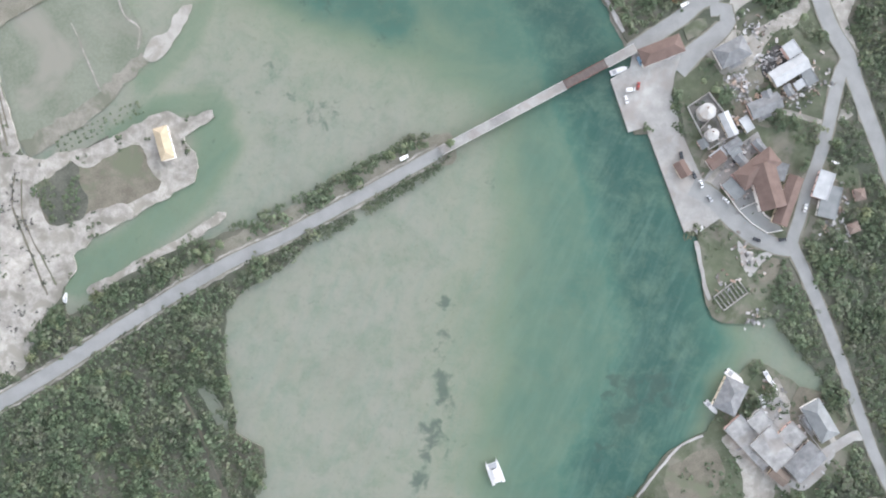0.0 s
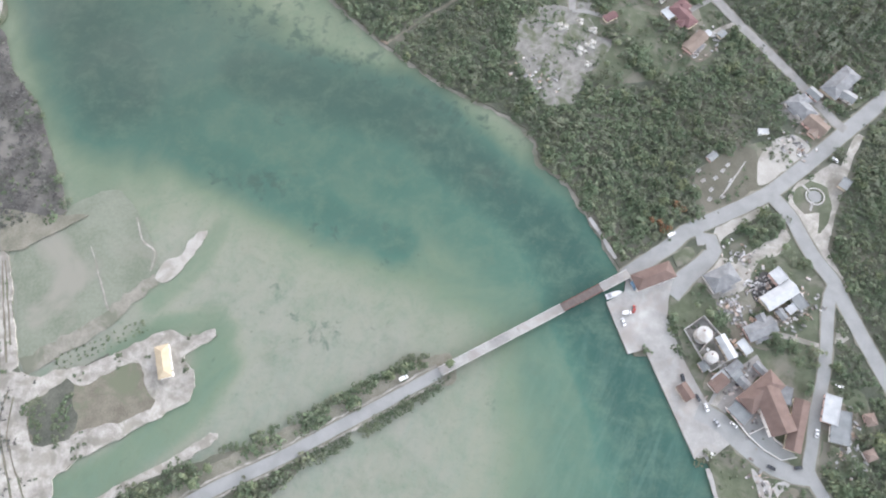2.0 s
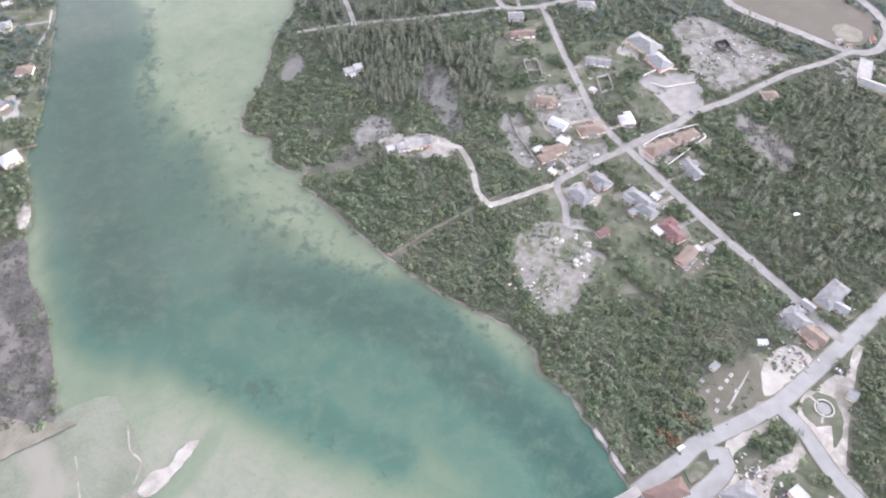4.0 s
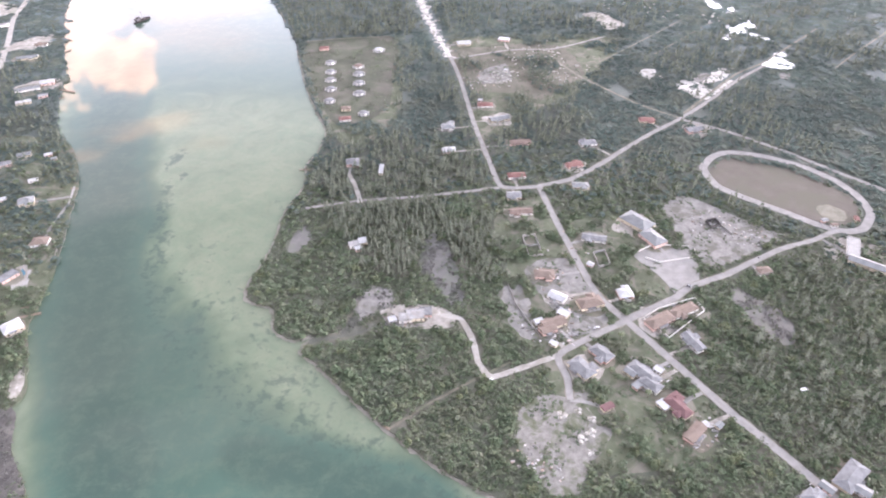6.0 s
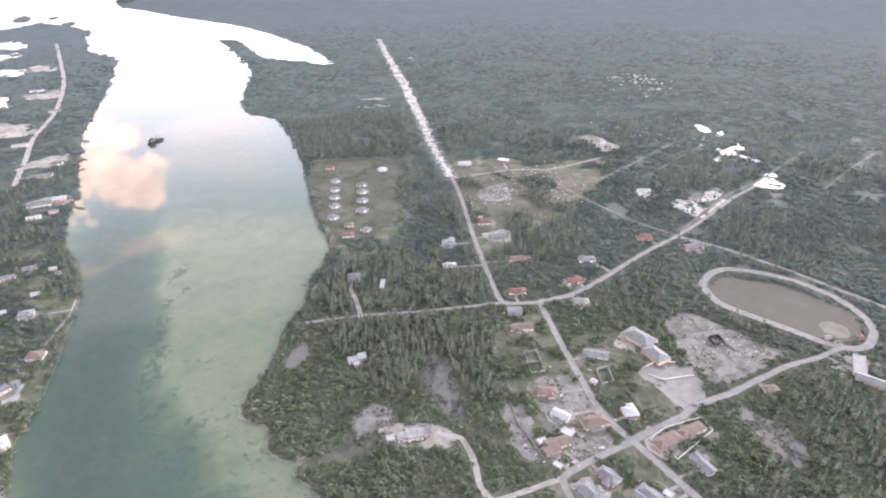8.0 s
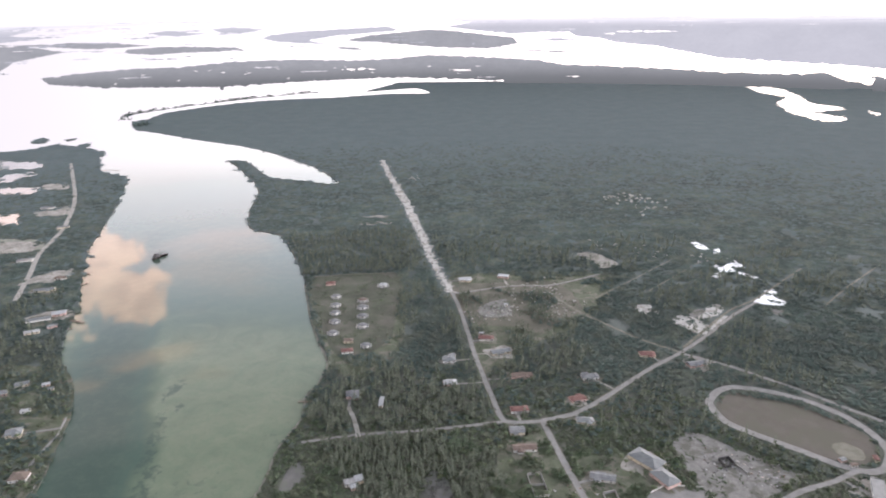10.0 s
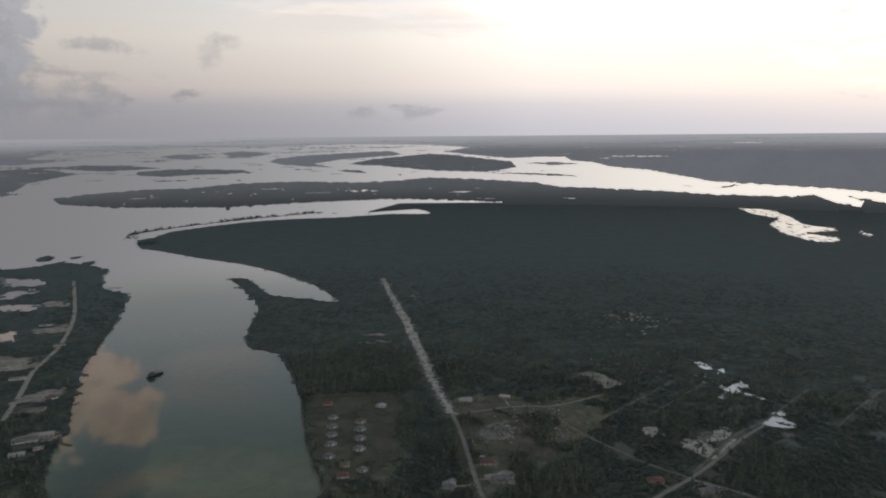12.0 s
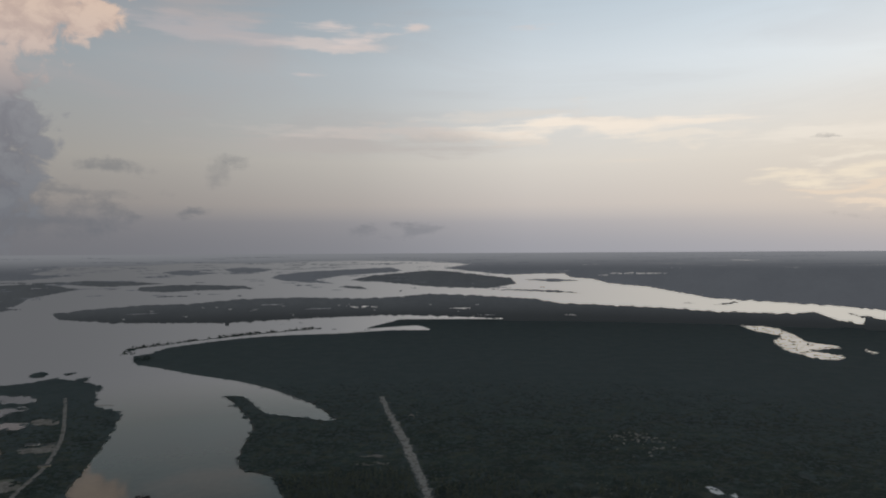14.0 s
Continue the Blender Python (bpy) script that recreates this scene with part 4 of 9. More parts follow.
FAR_ISLE_K = [(-19.37, 1.17), (-17.66, 1.04), (-15.49, 1.27), (-16.81, 1.50), (-18.53, 1.50)]
BRIGHT_SLIVERS = [(-8.33, 4.40, 1.42, 0.085), (-0.13, 4.59, 0.95, 0.085), (7.12, 5.31, 1.18, 0.066), (8.95, 5.11, 0.57, 0.047), (14.27, 1.69, 2.37, 0.071), (11.62, 1.84, 0.47, 0.047), (22.17, 0.65, 1.18, 0.047), (24.12, 0.65, 0.71, 0.047), (26.38, 0.50, 1.18, 0.047), (29.62, 0.60, 0.95, 0.038), (-20.19, 0.53, 0.71, 0.047), (3.39, 0.64, 0.95, 0.028), (-15.58, 4.09, 1.04, 0.066), (-12.00, 4.50, 1.23, 0.057), (1.99, 5.15, 0.85, 0.047), (-5.55, 5.59, 1.66, 0.057), (8.46, 1.50, 0.76, 0.038), (16.42, 1.26, 1.42, 0.033), (-25.21, 4.51, 1.23, 0.047), (-32.10, 2.39, 0.66, 0.047)]
DARK_SLIVERS = [(-5.19, 3.13, 0.19, 0.061), (-21.16, 2.22, 0.38, 0.043), (6.64, 2.86, 0.28, 0.047), (-13.40, 5.64, 0.28, 0.061), (-12.05, 6.13, 0.57, 0.095), (-10.68, 6.21, 0.28, 0.057), (-21.32, 3.10, 0.28, 0.057), (-18.17, 3.34, 0.24, 0.057), (13.44, 4.33, 0.19, 0.038), (-7.90, 6.32, 0.38, 0.047), (-14.74, 5.69, 0.24, 0.047), (18.17, 4.01, 0.47, 0.047), (-23.17, 3.25, 1.23, 0.076), (-27.43, 2.59, 0.47, 0.038)]
SAND_WEST = grown(SAND_WEST, 1.2)
EAST = EAST_SHORE_SOUTH + [(134, 26), (113, 78), (102, 78), (95, 104), (102, 112)] + EAST_SHORE_MID + EAST_SHORE_NORTH[:31] + [(4147 * math.sin(radians(a)), 4147 * math.cos(radians(a))) for a in range(-5, 100, 3)] + [ (2500, -900), (600, -700), (250, -420), (120, -260)]
WEST = WEST_SHORE + WEST_SHORE_NORTH + [(-2400, 2000), (-3900, 1200), (-4050, -200), (-2000, -900), (-600, -600), (-200, -380), (-140, -220)] + CAUSEWAY_SOUTH[::-1]

# ---- water ----
def water_sheet():
    def steps(fine_lo, fine_hi, s, lo, hi):
        a = list(np.arange(fine_lo, fine_hi + 0.1, s))
        w = s
        while a[-1] < hi:
            w *= 1.25
            a.append(a[-1] + w)
        w = s
        while a[0] > lo:
            w *= 1.25
            a.insert(0, a[0] - w)
        return np.array(a)

    xs, ys = steps(-420, 220, 4, -4080, 4080), steps(-190, 1250, 4, -1500, 4080)
    X, Y = np.meshgrid(xs, ys)
    R = np.hypot(X, Y)
    k = np.minimum(1, RIM / np.maximum(R, 1))
    depth = 0.12 + 0.85 * np.clip((Y - 120) / 140, 0, 1)
    wander = np.array([noise.noise((x / 26, y / 34, 3.0)) + 0.5 * noise.noise((x / 9, y / 13, 7.0)) for x, y in zip(X.reshape(-1), Y.reshape(-1))]).reshape(X.shape)
    swell = np.array([noise.noise((x / 70, y / 90, 5.0)) for x, y in zip(X.reshape(-1), Y.reshape(-1))]).reshape(X.shape)
    for line, w, dmax, edge in CHANNELS:
        dd = away(line, X, Y) * (1 + 0.14 * wander + 0.26 * swell)
        depth = np.maximum(depth, dmax / (1 + (dd / w) ** edge))
    north = np.clip((Y - 620) / 420, 0, 1)
    depth = np.maximum(depth, 3.2 * north)
    weed = np.zeros(X.shape)
    for x, y, a, b, turn, amount in WEEDS:
        c, s = math.cos(radians(turn)), math.sin(radians(turn))
        u, v = ((X - x) * c + (Y - y) * s) / a, (-(X - x) * s + (Y - y) * c) / b
        weed = np.maximum(weed, amount * np.exp(-(u * u + v * v)))
    # broken seagrass off the mangrove shore
    weed = np.maximum(weed, 0.36 * np.exp(-((away(EAST_SHORE_MID[8:22], X, Y) - 18) / 9) ** 2))
    me = bpy.data.meshes.new("water")
    verts = np.stack([X * k, Y * k, np.zeros_like(X)], -1).reshape(-1, 3)
    idx = np.arange(X.size).reshape(X.shape)
    quads = np.stack([idx[:-1, :-1], idx[:-1, 1:], idx[1:, 1:], idx[1:, :-1]], -1).reshape(-1, 4)
    keep = (R[:-1, :-1].reshape(-1) < RIM * 1.1)
    quads = quads[keep]
    fill(me, verts, quads)
    for key, val in (("depth", depth), ("weed", weed)):
        me.attributes.new(key, "FLOAT", "POINT").data.foreach_set("value", val.reshape(-1).astype(np.float32))
    me.materials.append(WATER)
    tagged(new("water", me), "clear turquoise tidal creek over pale sand and seagrass", "water", "", "structure")


def fill(me, verts, polys):
    """Mesh data from arrays: all faces with one number of corners."""
    verts, polys = np.asarray(verts, np.float32), np.asarray(polys, np.int32)
    n = polys.shape[1]
    me.vertices.add(len(verts))
    me.vertices.foreach_set("co", verts.reshape(-1))
    me.loops.add(polys.size)
    me.loops.foreach_set("vertex_index", polys.reshape(-1))
    me.polygons.add(len(polys))
    me.polygons.foreach_set("loop_start", np.arange(0, polys.size, n, dtype=np.int32))
    me.update(calc_edges=True)
    me.validate()


CHANNELS = [
    # centre line, half width, depth, steepness of the sides
    ([(110.1, -14.3), (107.9, 8.3), (97.2, 56.9), (80.1, 99.5), (60.0, 150.0), (20.0, 190.0), (-30.0, 236.0), (-90.0, 258.0), (-150.0, 276.0)], 29, 3.7, 3.0),
    ([(63.7, -131.6), (66.0, -73.4), (74.0, -8.2), (82.0, 41.1), (76.0, 80.0), (64.0, 112.0)], 58, 2.1, 4.5),
    ([(81.4, 107.3), (100.7, 57.5), (114.6, 8.2), (118.6, -40.7), (107.3, -79.7), (85.6, -121.7)], 33, 3.5, 3.0),
    ([(-40.0, 150.0), (-76.0, 166.0), (-112.0, 182.0), (-154.0, 204.4), (-196.3, 226.0), (-233.3, 256.1), (-270.9, 296.8)], 25, 2.7, 2.6),
    ([(-60.0, 160.0), (-10.0, 133.0), (36.0, 112.0)], 26, 1.75, 3.0),
    ([(-231.9, 263.6), (-272.2, 324.2), (-292.0, 370.0), (-330.0, 460.0), (-368.0, 570.0), (-405.0, 670.0), (-441.7, 773.9), (-496.8, 959.7), (-590, 1231.2)], 44, 4.2, 2.8),
    ([(64.3, 141.3), (16.5, 174.6), (-42, 206), (-112, 235.8), (-172.8, 278.1), (-228, 330)], 60, 2.35, 4.0),
    ([(-200, 262), (-232, 300), (-246, 345)], 66, 2.9, 3.5),
    ([(-148, 86), (-141, 71.3), (-152, 51.5), (-196.5, 11.8), (-226.2, -5.3)], 13, 1.5, 6.0),
    ([(-206, 76), (-176, 95.3), (-150, 98.5), (-140, 92)], 8, 1.3, 5.0),
    ([(-186, 112), (-168, 128), (-156, 146), (-150, 162)], 8, 1.2, 4.0),
    ([(158.2, -37.6), (184.3, -48.2), (204.4, -65.8)], 10, 0.8, 3.0),
]
WEEDS_A = [
    (-8, -20, 8, 4.8, 0, 0.9),
    (-10, -40, 4.8, 11.2, 0, 0.8),
    (-10, -69, 6.4, 16, 10, 0.9),
    (-15, -95, 9.6, 12.8, 30, 0.9),
    (-23, -121, 4.8, 19.2, -15, 0.9),
    (113, -69, 14.4, 8, 60, 0.8),
    (120, -73, 8, 11.2, 20, 0.8),
    (90, -66, 8, 6.4, 0, 0.8),
    (85, -71, 6.4, 6.4, 0, 0.75),
    (99, -69, 6.4, 8, 0, 0.8),
    (95, -85, 11.2, 8, 0, 0.85),
    (81, -105, 9.6, 6.4, 20, 0.7),
    (-109, 118, 9.6, 6.4, 0, 0.55),
    (-85, 94, 35.2, 14.4, -10, 0.45),
]
WEEDS_B = [
    (18, 50, 6.4, 4.8, 0, 0.55),
    (-42, 137, 6.4, 6.4, 0, 0.6),
    (-48, 137, 4.8, 4.8, 0, 0.5),
    (-25, 138, 6.4, 4.8, 0, 0.5),
    (-219, 251, 19.2, 8, -30, 0.5),
    (-129, 190, 22.4, 9.6, 0, 0.7),
    (-159, 194, 12.8, 8, 0, 0.5),
    (-122, 238, 6.4, 6.4, 0, 0.8),
    (-84, 158, 11.2, 6.4, 0, 0.6),
    (-46, 160, 6.4, 6.4, 0, 0.7),
    (20, 194, 12.8, 9.6, -30, 0.7),
    (31, 182, 9.6, 8, 0, 0.6),
    (-20, 229, 8, 6.4, 0, 0.6),
    (-56, 262, 4.8, 6.4, 0, 0.7),
]
WEEDS_C = [
    (-65, 283, 22.4, 4.8, 30, 0.75),
    (-112, 306, 19.2, 19.2, 20, 0.62),
    (-143, 322, 28.8, 16, 10, 0.6),
    (-156, 328, 48, 22.4, -35, 0.4),
    (-114, 293, 41.6, 14.4, -35, 0.42),
    (-194, 369, 32, 19.2, -30, 0.36),
    (-113, 364, 41.6, 14.4, -45, 0.4),
    (-73, 314, 28.8, 9.6, -45, 0.42),
    (-148, 415, 28.8, 16, -35, 0.4),
    (-126, 463, 38.4, 38.4, 0, 0.3),
    (-174, 565, 35.2, 64, 0, 0.27),
    (-102, 291, 22.4, 6.4, 25, 0.7),
    (-133, 343, 16, 12.8, 0, 0.7),
    (-5, 248, 35.2, 6.4, -35, 0.55),
]
WEEDS_D = [
    (-300, 540, 9, 42, 8, 0.62),
    (-284, 470, 9, 34, 18, 0.66),
    (-262, 420, 9, 30, 30, 0.6),
    (-232, 380, 10, 30, 42, 0.55),
    (-186, 332, 10, 34, 52, 0.55),
    (-200, 429, 38.4, 54.4, 0, 0.33),
    (-142, 339, 41.6, 25.6, -40, 0.42),
    (-103, 309, 32, 14.4, -45, 0.42),
    (-238, 489, 25.6, 48, 0, 0.28),
    (-325, 668, 8, 24, -6, 0.8),
    (-316, 606, 8, 30, 6, 0.5),
    (-222, 420, 12.8, 12.8, 0, 0.55),
    (-161, 383, 16, 22.4, 0, 0.45),
    (-209, 369, 8, 12.8, 0, 0.5),
    (-228, 354, 8, 16, 0, 0.5),
    (-212, 373, 6.4, 12.8, 0, 0.5),
]
WEEDS_E = [
    (-275, 484, 7, 16, 10, 0.7),
    (-258, 439, 8, 20, 5, 0.62),
    (-238, 392, 8, 14, 0, 0.5),
    (-252, 508, 14, 30, 0, 0.3),
    (-184, 355, 26, 30, 0, 0.42),
    (-154, 315, 22, 16, -30, 0.55),
    (-128, 343, 20, 14, 30, 0.6),
    (-106, 304, 24, 8, -35, 0.6),
    (-83, 284, 20, 7, -35, 0.62),
    (-61, 264, 16, 6, -35, 0.6),
    (-206, 315, 22, 10, 0, 0.34),
    (-148, 385, 12, 18, 0, 0.4),
    (-306, 569, 6, 24, 0, 0.65),
    (-9, 246, 18, 6, -35, 0.62),
    (14, 237, 10, 5, -30, 0.66),
    (-26, 228, 7, 6, 0, 0.6),
    (-123, 238, 6, 6, 0, 0.75),
    (-225, 255, 16, 10, -30, 0.5),
    (-127, 187, 18, 7, 0, 0.62),
    (-142, 191, 8, 6, 0, 0.55),
    (-46, 158, 5, 5, 0, 0.7),
    (-91, 158, 6, 8, 0, 0.6),
    (32, 184, 6, 9, 0, 0.62),
    (23, 192, 8, 5, 0, 0.6),
    (-300, 570, 8, 20, 5, 0.55),
    (-290, 496, 7, 24, 10, 0.7),
    (-265, 426, 8, 22, 18, 0.62),
    (-173, 357, 26, 14, 0, 0.5),
    (-117, 341, 18, 10, -30, 0.6),
    (-215, 393, 16, 26, 0, 0.4),
    (-154, 394, 12, 20, 0, 0.34),
]
WEEDS_F = [
    (-323, 667, 5, 16, 0, 1.0),
    (-305, 630, 5, 8, 0, 0.9),
    (-313, 605, 5, 14, 0, 1.0),
    (-309, 575, 6, 16, 0, 1.0),
    (-304, 552, 5, 10, 0, 0.9),
    (-289, 518, 6, 14, 0, 1.0),
    (-282, 495, 5, 12, 0, 1.0),
    (-328, 649, 4, 8, 0, 0.8),
    (-283, 522, 5, 12, 8, 0.9),
    (-279, 487, 4, 9, 0, 0.9),
    (-252, 460, 5, 12, 10, 0.9),
    (-228, 426, 5, 9, 10, 0.8),
    (-222, 393, 6, 10, 0, 0.8),
    (-272, 448, 4, 9, 0, 0.7),
]
WEEDS = WEEDS_A + WEEDS_B + WEEDS_C + WEEDS_D + WEEDS_E + WEEDS_F
CAUSEWAY_EDGE = [(-6.1, 79.5), (-31.0, 72.9), (-57.5, 58.1), (-84.1, 43.2), (-110.8, 29.9), (-137.5, 16.6), (-160.8, 1.7), (-170.8, -8.3), (-157.3, -14.9), (-127.3, 1.7), (-97.3, 16.6), (-70.8, 31.5), (-40.9, 48.0), (-17.7, 57.9), (-2.8, 62.8)]
SPARSE = [
    [(125.3, 113.9), (160.3, 143.1), (203, 164.2), (222, 118.4), (204.3, 48.3), (190.5, 14.7), (151.9, 24.6), (139.6, 57.3)],
    [(137.2, 18), (155.1, 26.2), (184, 11.4), (180.7, -21.6), (167.8, -31.3), (145.1, -27.6)],
    [(105.1, -135.9), (140, -95.9), (168.2, -54.4), (204.8, -76), (226.8, -108.8), (208, -124.7), (179.1, -143.6)],
    [(77.1, 324.3), (133.2, 374.8), (158.4, 370.1), (182.5, 316.7), (167.3, 276.8), (95.5, 261.7), (90.3, 289.6)],
    [(46.5, 550.1), (83.5, 588.8), (103, 514.7), (136.3, 410.1), (206, 429.2), (189.3, 383.5), (158.8, 366.2), (175, 310.8), (163.9, 281.8), (75.3, 318.8), (63.2, 367.8), (33.6, 391.9), (41.2, 452.1)],
    [(-235.9, 1000.4), (-102.1, 1016.7), (-75.5, 773.7), (-115.4, 691.4), (-152.4, 718.2), (-205.3, 858.8)],
    [(-558.6, 724), (-465.4, 703.1), (-410.8, 608.1), (-379.4, 476.3), (-359.6, 399), (-326.3, 323.3), (-361, 305.6), (-602.9, 728.5)],
    [(138.7, 186), (171.1, 210.4), (217.6, 223.6), (238.7, 219.6), (192, 186), (150.1, 166.6)],
    [(201.8, 65.2), (230.5, 55.8), (229.2, 18.1), (196.9, 11.4), (190.7, 24.7)],
    [(-14.1, 1014.6), (231, 1018.5), (178.1, 855.4), (103, 788.4), (22.2, 703.2), (10.5, 853.7)],
    CAUSEWAY_EDGE,
    [(40.7, 593.9), (81.4, 588.6), (99.9, 503.9), (99.3, 479.2), (46.2, 487.1), (32.4, 530.2)],
    [(108.3, 548.8), (162.4, 556.5), (184.4, 495.7), (177.2, 434.5), (144.2, 448.8), (104.4, 479.2)],
]
SPIRES = [
    [(-97.7, 588.7), (-33.0, 593.9), (-24.8, 521.1), (-43.0, 459.2), (-80.2, 478.6)],
    [(-0.5, 548.7), (47.0, 548.8), (44.6, 459.5), (21.8, 448.2), (-0.4, 478.9)],
    [(-37.3, 707.5), (21.8, 668.4), (32.7, 615.5), (-27.4, 604.7)],
    [(196.9, 327.8), (297.5, 399.8), (362.1, 424.1), (309.8, 283.7), (238.1, 279.2)],
    [(183.2, 359.6), (264.2, 420.5), (291.3, 496.6), (370.6, 461.5), (292.8, 284.4), (254.3, 274.1)],
    [(-100.8, 569), (-32.7, 583.7), (-19.6, 523.2), (-39.2, 482), (-83.7, 514.5)],
    [(-9.1, 550.1), (41.9, 569), (36.3, 452.1), (1.9, 452)],
    [(-163.2, 717.6), (-80.4, 731.9), (-11.3, 655.6), (-9.0, 488.1), (-97.3, 487.0), (-140.1, 552.5)],
    [(-399.1, 1322.1), (-132.7, 1601.0), (-54.1, 1060.5), (-112.4, 985.7), (-250.4, 1009.8)],
    [(-15.1, 940.8), (141.4, 861.5), (156.9, 733.4), (19.7, 655.9), (-20.4, 792.3)],
]
CREEK_CUT = [(-122.1, 381.5), (-98.1, 387.6), (-80.4, 392.2), (-72.3, 402.5)]
LANE_CUT = [(-50.0, 297.7), (-22.9, 319.9), (8.5, 341.6), (38.7, 361.0)]
LOT_BANK_A = [(-690.4, 982.9), (-673.6, 1030.9), (-643.8, 1048.4), (-627.9, 1017.3), (-655.1, 980.2)]
LOT_BANK_B = [(-608.6, 851.2), (-586.8, 877.0), (-559.8, 882.6), (-543.8, 856.8), (-568.4, 842.2)]
LOT_BANK_C = [(-885.5, 1203.9), (-790.1, 1196.3), (-760.3, 1143.8), (-854.7, 1155.6)]
POOL_DECK = [(-398.1, 442.2), (-407.4, 464.9), (-393.3, 470.7), (-385.1, 446.2)]
STRIP_A = [(-1038.3, 1626.4), (-992.7, 1652.4), (-956.4, 1592.1), (-1002.4, 1572.6)]
STRIP_B = [(-920.7, 1396.2), (-858.7, 1415.7), (-831.3, 1366.2), (-886.4, 1354.9)]
STRIP_C = [(-874.4, 1176.6), (-794.7, 1185.6), (-767.3, 1136.1), (-837.2, 1120.1)]
STRIP_D = [(-997.9, 1362.9), (-925.8, 1367.2), (-896.1, 1304.0), (-917.4, 1275.4)]
STRIP_E = [(-1159.8, 1605.2), (-1053.6, 1596.5), (-1018.7, 1539.3), (-1116.3, 1540.3)]
FIELD_SAND = [(355.6, 569.0), (369.6, 572.7), (379.1, 559.9), (373.6, 546.2), (362.5, 545.6), (354.7, 554.7)]
LANE_A = [(194.4, 924.4), (250.2, 980.9), (353.7, 1090.2)]
LANE_B = [(274.2, 947.3), (325.5, 1001.9), (389.4, 1070.3)]
APRON = [(155.1, 151.7), (165.1, 162.9), (180.7, 170.9), (190.8, 175.7), (194.7, 172.4), (183.0, 164.5), (167.9, 155.2), (158.8, 147.6)]
SHOP_YARD = [(174.6, 140.5), (184.5, 146.0), (194.6, 152.3), (201.0, 158.2), (203.5, 151.5), (195.8, 141.2), (185.9, 138.6), (177.3, 129.6), (172.1, 120.6), (162.6, 114.6), (161.3, 120.6), (167.7, 128.9), (169.1, 135.0)]
YARD_SOUTH = [(175.9, -71.9), (180.8, -62.1), (186.6, -71.7), (192.7, -83.5), (208.6, -106.5), (211.1, -113.0), (195.6, -120.9), (185.5, -129.2), (166.0, -103.2), (162.3, -94.9), (169.3, -88.4)]
PIT_NORTH = [(319.5, 851.5), (332.7, 876.6), (348.0, 897.0), (364.7, 900.6), (371.2, 889.2), (359.1, 872.6), (347.8, 865.4), (336.6, 858.4)]
PIT_EAST = [(312.6, 809.1), (328.3, 820.5), (351.3, 847.6), (363.4, 859.9), (354.2, 861.8), (333.3, 837.4)]
PIT_GREY = [(310.9, 869.5), (329.8, 887.7), (338.4, 880.2), (326.5, 854.9), (313.5, 856.8)]
POND_TAIL = [(439.1, 1029.6), (450.5, 1022.3), (460.1, 1010.6), (462.8, 992.4), (452.6, 1001.6), (443.1, 1010.8)]
POND_SHALLOW = [(425.2, 886.7), (439.5, 892.2), (446.8, 879.0), (435.9, 866.3), (427.2, 875.5)]
POND_CHIP = [(266.8, 877.3), (272.3, 880.9), (272.5, 871.7), (267.0, 868.1)]
STREAK_NORTH = [(-207.6, 1291.7), (-178.0, 1306.6), (-143.7, 1313.9), (-142.9, 1294.8), (-175.7, 1287.6)]
STREAK_SOUTH = [(-205.6, 1342.4), (-177.9, 1354.2), (-151.5, 1358.0), (-152.2, 1341.7), (-181.3, 1334.0)]
WOOD_PATH = [(-164.0, -71.1), (-154.8, -87.5), (-147.0, -107.1), (-141.5, -120.2), (-135.4, -133.8)]
FENCE_TRACK = [(-235.0, 1010.0), (-173.1, 1020.7), (-89.8, 1031.2)]
SEAWALL_BANK = [(-415.2, 608.9), (-409.7, 589.3), (-406.7, 576.8)]
BANK_BEACH = [(-386.5, 514.4), (-383.2, 503.0), (-380.4, 488.6), (-384.5, 501.3)]
DIRT_LOT = [(171.4, -1.6), (180.8, 6.3), (185.0, 2.4), (181.6, -5.2), (174.4, -8.2)]
WHITE_LOT = [(160.9, 16.1), (168.5, 8.4), (181.2, 9.4), (172.3, 0.8), (167.0, -5.3), (161.9, 5.3)]
SAND_LANE = [(150.4, -98.1), (157.5, -94.9), (166.9, -105.1), (171.5, -121.1), (169.2, -131.3), (162.8, -131.4), (160.4, -114.8)]
HOUSE_DRIVE = [(197.1, -116.1), (205.2, -107.4), (214.9, -101.6), (223.9, -95.8), (232.5, -95.1)]
TERRACE_SOUTH = [(167.2, -84.2), (174.3, -77.7), (181.7, -79.9), (191.1, -89.5), (202.0, -108.1), (197.1, -116.1), (182.7, -121.0), (166.9, -105.1)]
POOL_DECK_WEST = [(-407.2, 452.7), (-411.2, 471.4), (-400.6, 477.0), (-390.6, 454.3), (-394.7, 446.7)]
POOL_WEST = [(-400.6, 455.8), (-403.6, 465.1), (-401.8, 471.4), (-395.8, 465.1), (-396.5, 459.6), (-394.8, 453.5)]
PARK_GRASS = [(140.7, 12.9), (151.4, 25.4), (156.8, 16.1), (157.7, 9.9), (148.0, 6.8), (141.6, 5.2)]
SEA_WALL_NORTH = [(81.5, 165.2), (86.8, 156.1), (92.3, 144.9), (95.9, 138.2)]
YARD_GREY = [(31.8, 444.6), (54.1, 450.3), (59.6, 423.2), (55.9, 403.0), (46.6, 403.1), (38.1, 419.9)]
HOUSE_SAND = [(-67.0, 416.0), (-54.2, 424.1), (-21.0, 425.2), (-11.4, 417.0), (-25.1, 401.2), (-57.5, 399.4)]
MEMORIAL_GREEN = [(209.4, 178.0), (214.4, 185.7), (223.8, 189.6), (232.3, 185.6), (232.4, 173.3), (227.4, 159.7), (220.6, 155.9), (224.7, 168.4), (215.1, 167.2)]
